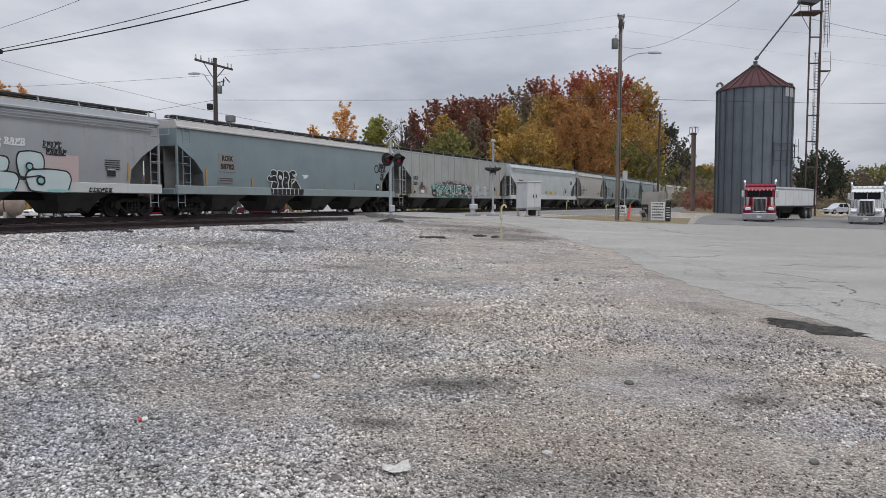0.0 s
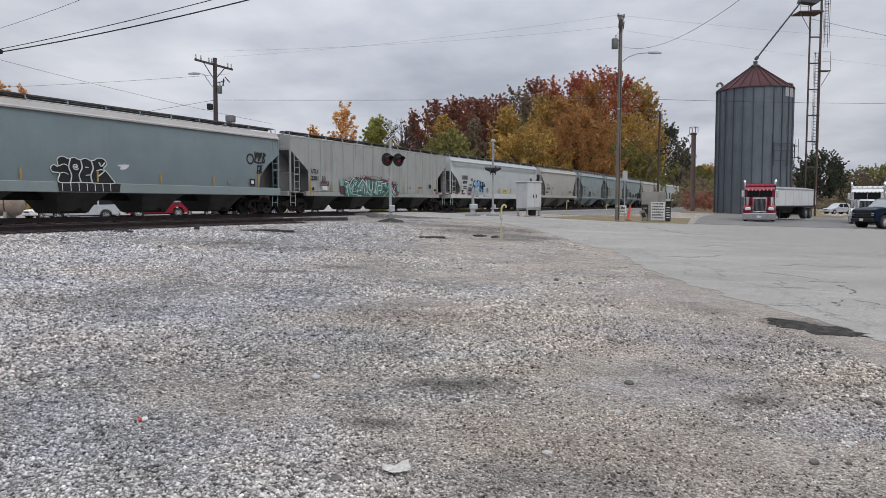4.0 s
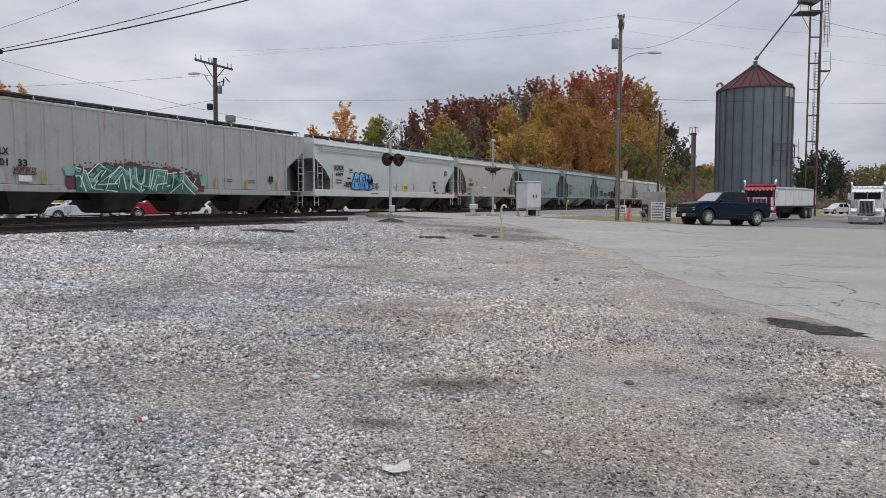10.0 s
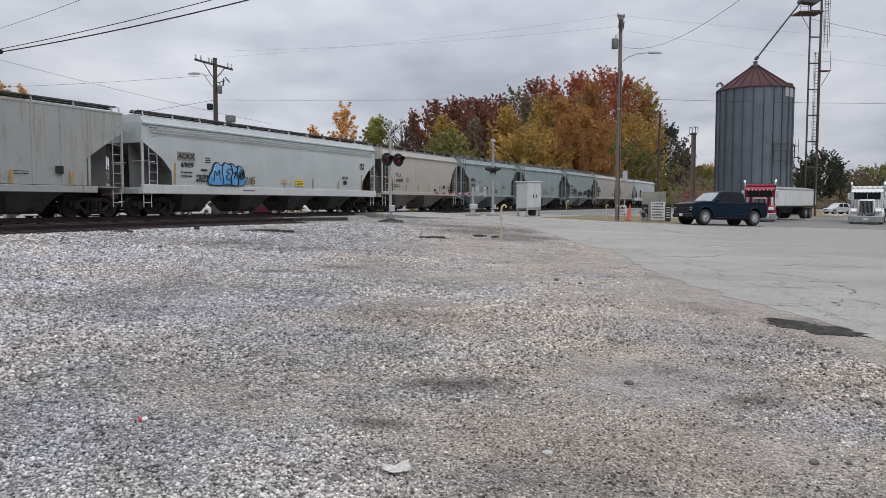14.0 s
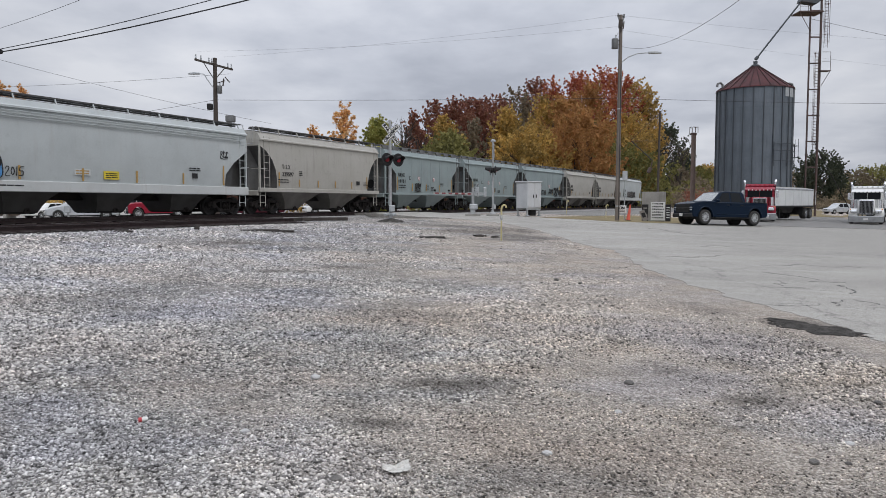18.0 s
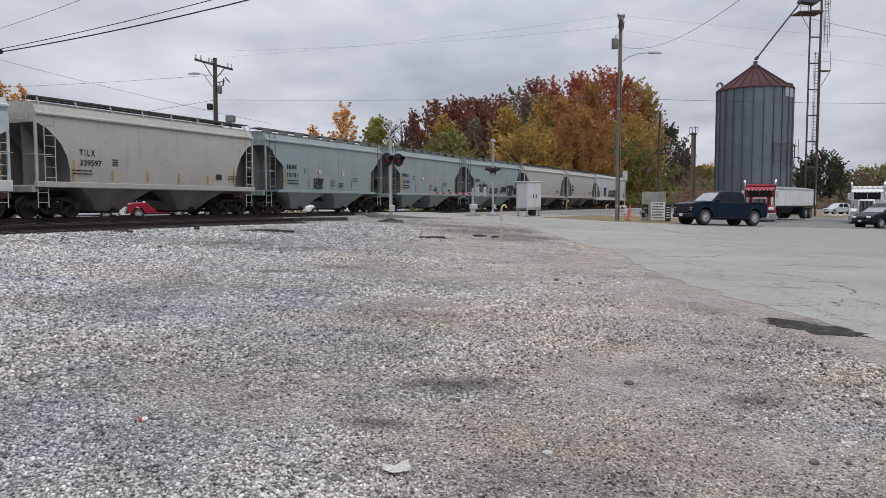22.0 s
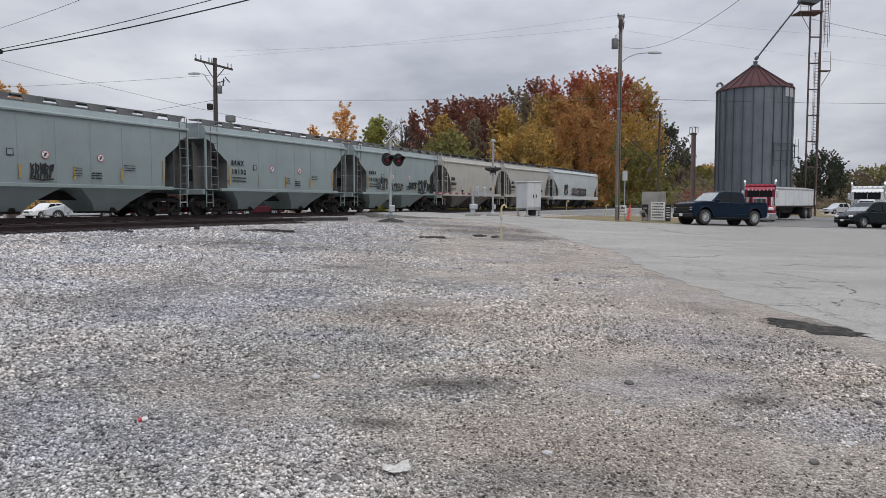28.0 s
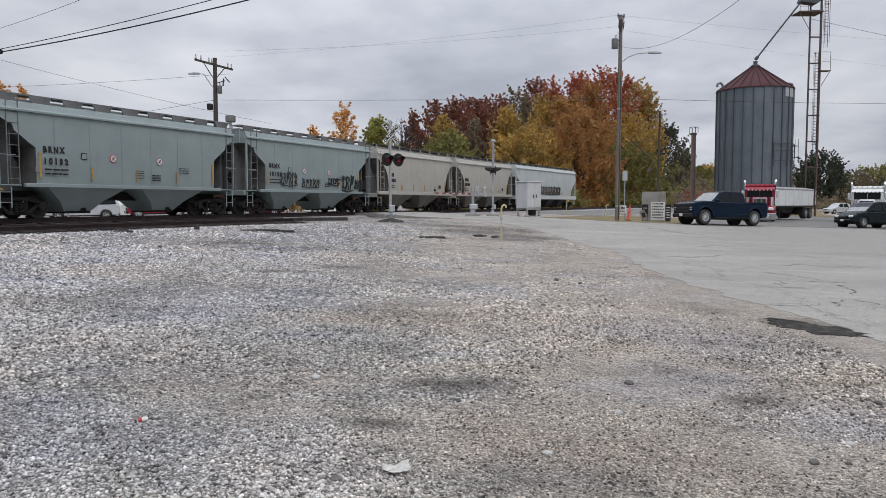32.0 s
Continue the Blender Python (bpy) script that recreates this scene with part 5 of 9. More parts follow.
def train():
    # grey car with a large cartoonish painted shape
    c, h, i = add_car(-48.3, -27.85, "smooth", "car_grey", "weathered grey covered hopper car with pale bubble graffiti", sill_paint="sill_white")
    tape(c, h, i, 1.5, 6, 0.4)
    bars(c, 7.2, 2.33, 0.75, 5, 0.09, 0.04, seed=3)
    panel(c, "data_panel", 7.15, 1.83, 0.4, 0.3, "black_ink")
    bars(c, 7.15, 1.95, 0.4, 1, 0.09, 0.04, "white_ink", seed=4)
    spray(c, "graffiti_ground", [[(4.0, 1.3), (5.62, 1.28), (5.66, 2.42), (4.0, 2.45)]], "pink_spray", 0.004, "pale pink sprayed block")
    white, dark = [], []
    for x, z, w, hh, lean in ((3.67, 2.0, 1.2, 1.12, 0.0), (4.32, 1.42, 2.1, 0.98, 0.0), (2.3, 1.34, 1.9, 0.86, 0.1), (2.35, 1.98, 1.0, 0.62, 0.0), (0.3, 1.7, 2.0, 1.5, 0.1)):
        dark.append(blob(x, z, w * 0.84 + 0.11, hh * 0.84 + 0.11, lean, 30, 0.02))
        white.append(blob(x, z, w * 0.84, hh * 0.84, lean, 30, 0.02))
    spray(c, "graffiti_outline", dark[:1], "black_ink", 0.008, "pale bubble graffiti outlined in black")
    spray(c, "graffiti_fill", white[:1], "teal_pale_spray", 0.012)
    spray(c, "graffiti_outline", dark[1:], "black_ink", 0.092)
    spray(c, "graffiti_fill", white[1:], "teal_pale_spray", 0.097)
    spray(c, "graffiti_line", hoop(3.56, 1.92, 0.13, 0.06, 14) + hoop(3.98, 1.42, 0.15, 0.07, 14) + [stroke([(3.25, 1.50), (3.6, 1.55), (3.95, 1.60), (4.15, 1.52)], 0.05), stroke([(3.66, 1.84), (3.9, 1.83), (4.3, 1.87)], 0.045)], "black_ink", 0.108)
    spray(c, "graffiti_detail", [blob(3.98, 1.42, 0.2, 0.22), blob(3.56, 1.92, 0.16, 0.18)], "teal_spray", 0.106)
    spray(c, "graffiti_shade", [blob(4.7, 1.05, 1.0, 0.12, 0, 20, 0.02), blob(2.4, 1.05, 1.2, 0.12, 0, 20, 0.02)], "teal_spray", 0.104)
    spray(c, "graffiti_tag", scrawl(4.55, 2.78, 0.8, 0.26, 5, 5, 0.035) + scrawl(4.7, 2.52, 0.85, 0.2, 8, 5, 0.035), "black_ink", 0.006)
    spray(c, "graffiti_tag", scrawl(3.1, 2.82, 0.8, 0.24, 9, 4, 0.05) + scrawl(2.2, 2.75, 0.8, 0.3, 10, 4, 0.05), "white_ink", 0.006)
    spray(c, "graffiti_tag", scrawl(6.6, 1.12, 1.1, 0.17, 2, 6, 0.03), "black_ink", 0.03)
    mouldings(c, h, "car_grey")
    # grey-green smooth car
    c, h, i = add_car(-27.85, -7.25, "smooth", "car_teal", "grey-green covered hopper car with black block graffiti", sill_paint="car_blue", roof_paint="roof_pale")
    panel(c, "repaint_patch", -6.65, 2.55, 1.15, 0.85, "grey_patch")
    mark(c, "ROIX", -6.65, 2.76, 0.34, width=0.78, bold=0.018)
    mark(c, "58782", -6.65, 2.36, 0.34, width=0.96, bold=0.018)
    panel(c, "data_panel", -6.75, 1.72, 1.0, 0.26, "grey_patch")
    bars(c, -6.75, 1.78, 0.9, 2)
    tape(c, h, i, 1.45, 6, 0.42)
    black_letters(c, -3.65, 1.38, 2.75, 1.0)
    spray(c, "graffiti_base", [[(-3.35 + 2.75 * u, 1.03 + v) for u, v in ((0, 0), (1, 0), (1.02, 0.34), (-0.02, 0.34))]], "black_ink", 0.034)
    spray(c, "graffiti_line", [stroke([(-3.2 + 0.36 * k, 1.06), (-3.22 + 0.36 * k, 1.36)], 0.03) for k in range(7)], "white_ink", 0.044)
    spray(c, "graffiti_splash", [blob(-0.35, 2.1, 0.5, 0.22, 0.3, 9, 0.3)], "white_ink", 0.003)
    spray(c, "graffiti_tag", hoop(7.45, 2.85, 0.24, 0.08) + scrawl(8.2, 2.98, 0.9, 0.5, 21, 3, 0.08) + scrawl(8.15, 2.38, 0.4, 0.4, 22, 2, 0.06), "black_ink", 0.006)
    panel(c, "data_panel", 7.6, 1.66, 0.40, 0.36, "black_ink")
    panel(c, "data_label", 7.6, 1.66, 0.2, 0.18, "white_ink", 0.009)
    panel(c, "data_label", 5.9, 1.62, 0.25, 0.16, "grey_patch")
    # ribbed car with the large green piece
    c, h, i = add_car(-7.25, 13.55, "ribbed", "car_ribbed", "ribbed pale grey covered hopper car with large green graffiti")
    mark(c, "UTLX", -7.72, 2.42, 0.34, width=0.72)
    mark(c, "2201", -7.72, 2.03, 0.34, width=0.72)
    mark(c, "33", -6.85, 2.03, 0.34, width=0.36)
    for x in (-8.2, -6.1, -4.2, -1.8, 0.4, 2.8, 5.0, 7.4):
        panel(c, "reflective_tape", x, 1.55, 0.12, 0.5 if x > -7 else 0.95, "yellow_tape", 0.045)
    rng = random.Random(12)
    cloud_top = []
    for k in range(30):
        u = k / 29
        x = -5.0 + 6.9 * u
        top = 1.60 + 0.54 * math.sin(math.pi * min(1, max(0, u * 0.92 + 0.06))) ** 0.7
        cloud_top.append(blob(x, top + rng.uniform(-0.06, 0.10), rng.uniform(0.16, 0.34), rng.uniform(0.16, 0.30), 0, 14, 0.04))
        cloud_top.append(blob(x, top + rng.uniform(0.12, 0.26), 0.08, 0.08, 0, 10, 0.0))
        cloud_top.append(blob(x, (top + 1.04) / 2, 0.34, max(0.3, (top - 1.04) * 0.8), 0, 14, 0.04))
    spray(c, "graffiti_ground", cloud_top, "maroon_spray", 0.026, "green and mint wildstyle graffiti on a maroon cloud")
    green_letters(c, -4.75, 1.04, 6.4, 1.15)
    spray(c, "graffiti_halo", [blob(-5.0, 1.85, 0.5, 0.4), blob(2.0, 1.65, 0.4, 0.5)], "mint_spray", 0.058)
    spray(c, "graffiti_tag", scrawl(-6.8, 1.78, 0.9, 0.26, 31, 4, 0.05), "maroon_spray", 0.06)
    panel(c, "data_panel", -6.8, 1.5, 0.5, 0.26, "white_ink", 0.05)
    panel(c, "data_panel", 6.9, 1.85, 0.34, 0.3, "black_ink", 0.05)
    for x in (3.7, 5.4):
        bars(c, x, 1.75, 0.6, 2, 0.09, 0.03, seed=int(x))
    part("vent_hole", Shape().rod((0, 0, 0), (0, -0.02, 0), 0.1, 14), M["black_dull"], c, m=side_at(c, -7.9, 1.42))
    # off-white car with blue bubble letters
    c, h, i = add_car(13.55, 33.6, "smooth", "car_white", "off-white smooth covered hopper car with blue bubble graffiti", sill_paint="sill_white")
    panel(c, "repaint_patch", -7.1, 2.72, 1.1, 0.4, "grey_patch")
    mark(c, "AOKX", -7.1, 2.72, 0.34, width=1.0)
    mark(c, "6909", -7.05, 2.33, 0.32, width=0.8)
    bars(c, -7.1, 2.0, 0.7, 2, 0.17, 0.06)
    blue_letters(c, -5.75, 1.44, 2.5, 1.12)
    spray(c, "graffiti_tag", scrawl(-6.1, 1.78, 0.8, 0.28, 41, 5, 0.035) + [blob(-6.0, 2.14, 0.42, 0.1, 0, 16, 0)] + scrawl(7.85, 2.95, 0.55, 0.35, 47, 3, 0.03), "black_ink", 0.006)
    digits = ([(0.0, 0.7), (0.09, 0.95), (0.18, 0.75), (0.0, 0.05), (0.22, 0.0)], [(0.34, 0.9), (0.27, 0.5), (0.33, 0.1), (0.43, 0.45), (0.36, 0.9)], [(0.55, 0.95), (0.5, 0.0)], [(0.88, 0.95), (0.7, 0.9), (0.66, 0.55), (0.82, 0.5), (0.8, 0.1), (0.62, 0.05)])
    spray(c, "graffiti_date", [q for d in digits for q in ribbon(smooth(fitted(d, -3.12, 1.56, 0.80, 0.36)), 0.03)], "black_ink", 0.006, "hand-drawn date in black")
    tape(c, h, i, 1.45, 7, 0.5)
    panel(c, "data_label", -0.02, 1.80, 0.72, 0.24, "sill_white")
    bars(c, -0.02, 1.85, 0.6, 2, 0.1, 0.045, "yellow_tape")
    panel(c, "data_label", 1.32, 1.72, 0.75, 0.34, "yellow_label")
    bars(c, 1.32, 1.79, 0.58, 3, 0.08, 0.035)
    bars(c, -5.75, 2.72, 0.36, 3)
    bars(c, 5.9, 2.2, 0.7, 2)
    panel(c, "data_panel", 5.9, 1.85, 0.34, 0.24, "black_ink")
    mouldings(c, h, "car_white")
    bars(c, -2.9, 1.22, 0.9, 1, seed=5)
    # beige two-bay car
    c, h, i = add_car(33.6, 46.5, "round", "car_beige", "beige covered hopper car with rounded end openings", sill_paint="car_beige")
    mark(c, "T I L X", -3.85, 2.55, 0.33, width=0.70, bold=0.01)
    mark(c, "339597", -3.7, 2.16, 0.32, width=1.0, bold=0.006)
    bars(c, -4.1, 1.86, 0.9, 2, 0.13)
    bars(c, -2.55, 2.35, 0.3, 3)
    tape(c, h, i, 1.5, 6, 0.4)
    panel(c, "data_panel", 3.4, 1.85, 0.36, 0.24, "black_ink")
    bars(c, 4.3, 1.9, 0.6, 3, 0.08, 0.03)
    # three pale blue-grey cars of one kind
    for s0, num, seed in ((46.5, "10151", 1), (59.5, "10132", 2), (72.35, "10126", 3)):
        c, h, i = add_car(s0, s0 + 12.9, "short", "car_blue", "pale blue-grey two-bay covered hopper car", board="bracket")
        mark(c, "B R N X", -3.85, 2.58, 0.31, width=0.90, bold=0.02)
        mark(c, " ".join(num), -3.77, 2.14, 0.31, width=0.98, bold=0.02)
        bars(c, -3.75, 1.85, 1.0, 2, 0.16, 0.06, seed=seed)
        panel(c, "data_label", -4.45, 1.82, 0.3, 0.18, "grey_patch")
        panel(c, "data_panel", -2.55, 2.42, 0.26, 0.26, "black_ink", 0.003)
        panel(c, "data_label", -2.55, 2.42, 0.2, 0.2, "car_blue", 0.008)
        no_step_disc(c, -1.2, 2.40, 0.155)
        no_step_disc(c, 1.2, 2.40, 0.155)
        tape(c, h, i, 1.5, 5, 0.5)
        bars(c, 0.15, 1.95, 0.4, 4, 0.1, 0.03, seed=seed + 4)
        bars(c, 1.0, 1.78, 0.5, 3, 0.1, 0.05, seed=seed + 7)
        bars(c, 2.6, 2.15, 0.6, 3, 0.1, 0.03, seed=seed + 9)
        if seed == 1:
            spray(c, "graffiti_tag", scrawl(-1.35, 1.78, 0.95, 0.55, 51, 5, 0.06), "black_ink", 0.006, "black sprayed tag")
        if seed == 3:
            spray(c, "graffiti_tag", scrawl(-2.6, 1.95, 1.5, 0.7, 61, 6, 0.05) + scrawl(-0.6, 1.75, 1.7, 0.45, 63, 5, 0.045) + scrawl(1.7, 1.9, 1.2, 0.4, 65, 5, 0.045) + scrawl(3.2, 1.85, 1.3, 0.9, 67, 3, 0.06) + scrawl(4.6, 1.8, 1.3, 0.5, 69, 4, 0.05), "black_ink", 0.006, "black sprayed tags along the side")
    for s0, s1 in ((85.25, 97.85), (97.85, 110.5)):
        c, h, i = add_car(s0, s1, "round", "car_beige", "dusty beige two-bay covered hopper car", sill_paint="car_beige")
        bars(c, -4.1, 2.55, 0.7, 1, 0.1, 0.26)
        bars(c, -4.0, 2.16, 0.95, 1, 0.1, 0.24)
        bars(c, -4.1, 1.8, 0.9, 2, 0.13)
        tape(c, h, i, 1.5, 6, 0.4)
        panel(c, "data_panel", 3.4, 1.85, 0.36, 0.24, "black_ink")
    c, h, i = add_car(110.5, 129.2, "smooth", "car_white", "last off-white covered hopper car with dark scrawled graffiti", sill_paint="sill_white")
    spray(c, "graffiti_ground", [blob(0.5, 1.95, 6.0, 0.75, wob=0.05, k=40)], "grey_patch", 0.004, "dark grey scrawled graffiti")
    spray(c, "graffiti_tag", scrawl(0.5, 2.0, 6.0, 0.8, 71, 12, 0.1) + scrawl(-4.5, 2.2, 1.4, 1.0, 73, 3, 0.1), "black_ink", 0.008)
    tape(c, h, i, 1.5, 6, 0.4)


train()


def chord(s, half):
    """The pose of a car whose middle stands s metres along the track."""
    a, b = s - half + 1.05, s + half - 1.05
    pa, pb = plan(a, bend(a)), plan(b, bend(b))
    mid, way = (pa + pb) / 2, pb - pa
    return pose(mid.x, mid.y, RAIL_Z, 0, 0, math.degrees(math.atan2(way.y, way.x)))


# distance run by the train, every four seconds
RUN = [0.0, 12.42, 24.86, 37.16, 49.54, 62.08, 74.24, 85.57, 95.57]


def run(t):
    """Distance run at t seconds, on a smooth curve through RUN."""
    k = min(int(t // 4), 7)
    u = t / 4 - k
    g = lambda j: RUN[j] if 0 <= j < 9 else (2 * RUN[0] - RUN[1] if j < 0 else 2 * RUN[8] - RUN[7] + 0.6)
    p0, p1, p2, p3 = g(k - 1), g(k), g(k + 1), g(k + 2)
    return 0.5 * (2 * p1 + (p2 - p0) * u + (2 * p0 - 5 * p1 + 4 * p2 - p3) * u * u + (3 * p1 - p0 - 3 * p2 + p3) * u ** 3)


# ---- the level crossing ----
def flasher(parent, x, z, lit, back=False):
    """One flashing lamp: round backplate, lens and hood; it faces -y."""
    f = -1 if not back else 1
    plate = part("backplate", Shape().lathe([(0.0, 0.0), (0.29, 0.0), (0.305, 0.012), (0.29, 0.025), (0.0, 0.025)], 28, Matrix.Rotation(radians(90), 4, "X")), M["black_dull"], parent, "round black backplate", m=pose(x, f * 0.16, z, 0, 0, 0 if f < 0 else 180))
    part("lens", Shape().lathe([(0.115, 0.0), (0.105, 0.03), (0.06, 0.05), (0.0, 0.055)], 20, Matrix.Rotation(radians(90), 4, "X")), M["flasher_on" if lit else "flasher_dim"], plate, "red lamp lens", m=pose(0, -0.03, 0))
    hood = Shape()
    vs, k = [], 13
    for y in (0.0, -0.32):
        for r in (0.165, 0.175):
            for i in range(k):
                a = radians(-25 + 230 * i / (k - 1)) if y == 0 else radians(20 + 140 * i / (k - 1))
                vs.append((r * math.cos(a), y - 0.03, r * math.sin(a)))
    fs = []
    for i in range(k - 1):
        fs += [(i, i + 1, 2 * k + i + 1, 2 * k + i), (k + i, 3 * k + i, 3 * k + i + 1, k + i + 1), (2 * k + i, 2 * k + i + 1, 3 * k + i + 1, 3 * k + i)]
    part("hood", hood.add(vs, fs), M["black_dull"], plate)
    part("lamp_case", Shape().lathe([(0.17, 0.0), (0.17, 0.10), (0.08, 0.16), (0.0, 0.16)], 16, Matrix.Rotation(radians(-90), 4, "X")), M["black_dull"], plate, m=pose(0, 0.02, 0))
    return plate


def mast_base(parent, h=0.95):
    sh = Shape().box((0, 0, 0.05), (0.62, 0.62, 0.10), 0.015)
    for k in range(4):
        a = radians(45 + 90 * k)
        sh.slab([(0.0, 0.1), (0.26, 0.1), (0.2, 0.2), (0.09, h - 0.4), (0.0, h - 0.4)], 1, -0.02, 0.02)
    part("foundation", Shape().box((0, 0, -0.06), (0.8, 0.8, 0.16), 0.02), M["concrete"], parent)
    cone = Shape().lathe([(0.2, 0.02), (0.19, 0.08), (0.10, 0.16), (0.09, 0.26), (0.07, 0.28)], 14, close=True)
    part("mast_base", cone, M["silver_paint"], parent)


def crossbuck(parent, z, flip=False):
    """Two crossed white blades, lettered in black."""
    for k, (word, tilt) in enumerate((("RAILROAD", 45), ("CROSSING", -45))):
        y = -0.075 - 0.012 * k
        m = pose(0, y, z) @ Matrix.Rotation(radians(tilt), 4, "Y")
        blade = part("crossbuck_blade", Shape().box((0, 0, 0), (1.22, 0.006, 0.235), 0.002), M["sign_white"], parent, "white crossbuck blade with black letters", m=m)
        edge = Shape()
        for s in (-1, 1):
            edge.box((0, -0.004, s * 0.108), (1.2, 0.003, 0.014)).box((s * 0.6, -0.004, 0), (0.014, 0.003, 0.22))
        part("blade_border", edge, M["black_ink"], blade)
        half = len(word) // 2
        if k == 0:
            for txt, x in ((word[:4], -0.36), (word[4:], 0.36)):
                write(txt, 0.185, M["black_ink"], blade, pose(x, -0.006, 0), "lettering", 0.42, 0.011)
        else:
            write(word, 0.185, M["black_ink"], blade, pose(0, -0.006, 0), "lettering", 1.08, 0.011)


def crossing_signal(m, label, lit, bell, box, rear):
    sig = thing("crossing_signal", m, label, "crossing signal", "signals of the level crossing")
    mast_base(sig)
    part("mast", Shape().rod((0, 0, 0.1), (0, 0, 4.6), 0.065, 14), M["silver_paint"], sig)
    part("mast_cap", Shape().lathe([(0.075, 0), (0.075, 0.06), (0.03, 0.1), (0, 0.1)], 12, Matrix.Translation((0, 0, 4.58))), M["silver_paint"], sig)
    part("cross_arm", Shape().rod((-0.42, 0, 2.85), (0.42, 0, 2.85), 0.035, 10).box((0, 0, 2.85), (0.18, 0.2, 0.2), 0.03), M["black_dull"], sig)
    for k, x in enumerate((-0.30, 0.34)):
        flasher(sig, x, 2.85, lit == k)
        if rear:
            flasher(sig, x, 2.85, False, True)
    crossbuck(sig, 4.02)
    if bell:
        part("bell", Shape().lathe([(0.02, 0.0), (0.16, 0.02), (0.17, 0.10), (0.10, 0.17), (0.0, 0.19)], 16, Matrix.Translation((0, 0, 4.66))), M["silver_paint"], sig, "grey warning bell")
        part("conduit", Shape().tube([(0.14, 0, 3.0), (0.16, 0, 3.6), (0.15, 0, 4.5), (0.06, 0, 4.66)], 0.022), M["galvanised"], sig)
    part("junction_box", Shape().box((0, -0.12, box), (0.26, 0.16, 0.3), 0.03), M["galvanised"], sig)
    return sig


sig = crossing_signal(on(-2.43, 33.43, 40), "silver crossing signal mast with crossbuck and dark flashers", 1, False, 0.62, False)
part("base_flange", Shape().box((0, 0, 0.34), (0.62, 0.14, 0.12), 0.02).box((0, 0, 0.34), (0.14, 0.6, 0.12), 0.02), M["galvanised"], sig)
mound = Shape()
for k in range(5):
    for i in range(20):
        a, q = 2 * math.pi * i / 20, 0.7 * (1 - k / 4.0)
        q *= 1 + 0.25 * noise.noise((2 * math.cos(a), 2 * math.sin(a), k * 0.4))
        mound.v.append((q * math.cos(a), q * math.sin(a) * 0.8, -0.02 + 0.2 * math.sin(k / 4 * 1.4) + 0.03 * noise.noise((q * 3, a * 3, 1))))
for k in range(4):
    mound.f += [(k * 20 + i, k * 20 + (i + 1) % 20, (k + 1) * 20 + (i + 1) % 20, (k + 1) * 20 + i) for i in range(20)]
solid("dirt_mound", mound, M["mud"], on(-2.43, 33.43), "low mound of dark soil round the signal base", "soil", kind="stuff", smooth=60)
sig2 = crossing_signal(on(3.23, 47.0, 87, 0.12), "silver crossing signal mast with bell seen edge on", 0, True, 0.5, True)


def gate():
    g = thing("crossing_gate", on(1.90, 46.0, 0, 0.1), "lowered red and white crossing gate with counterweights", "crossing gate")
    part("foundation", Shape().box((0, 0, 0.0), (0.95, 0.8, 0.2), 0.03), M["concrete"], g)
    part("pedestal", Shape().box((0, 0, 0.36), (0.3, 0.3, 0.6), 0.04).box((0.04, 0, 0.55), (0.52, 0.5, 0.36), 0.06), M["galvanised"], g, "grey gate mechanism case")
    part("gate_post", Shape().rod((0, 0, 0.1), (0, 0, 1.75), 0.09, 12), M["silver_paint"], g)
    way = Vector((-0.57, -0.82, 0.0))
    turn = math.degrees(math.atan2(way.y, way.x))
    arm = part("gate_arm", Shape().slab([(0.0, -0.06), (4.3, -0.035), (4.3, 0.035), (0.0, 0.06)], 1, -0.02, 0.02), M["gate_white"], g, "white gate arm with red bands", m=pose(0, 0, 1.36, 0, 0, turn))
    for k in range(6):
        x = 0.3 + 0.7 * k
        part("red_band", Shape().slab([(x, -0.063 + x * 0.006), (x + 0.36, -0.061 + x * 0.006), (x + 0.36, 0.061 - x * 0.006), (x, 0.063 - x * 0.006)], 1, -0.024, 0.024), M["gate_red"], arm)
    for x in (1.2, 2.7, 4.15):
        part("gate_lamp", Shape().rod((x, 0, 0.05), (x, 0, 0.12), 0.03, 8).rod((x, -0.05, 0.18), (x, 0.05, 0.17), 0.05, 12), M["black_dull"], arm)
    for side in (-1, 1):
        w = Shape().slab([(-1.1, -0.05), (0.2, -0.12), (0.2, 0.12), (-1.1, 0.08)], 1, side * 0.28 - 0.02, side * 0.28 + 0.02)
        part("counterweight_arm", w, M["galvanised"], arm)
        part("counterweight", Shape().box((-1.0, side * 0.28, 0.12), (0.3, 0.12, 0.62), 0.04), M["galvanised"], arm)
    part("guard_rail", Shape().tube([(0.15, 0.2, 1.2), (0.2, 0.22, 1.9), (0.3, 0.1, 1.98), (0.32, -0.1, 1.98), (0.3, -0.2, 1.2)], 0.025), M["galvanised"], g)


gate()


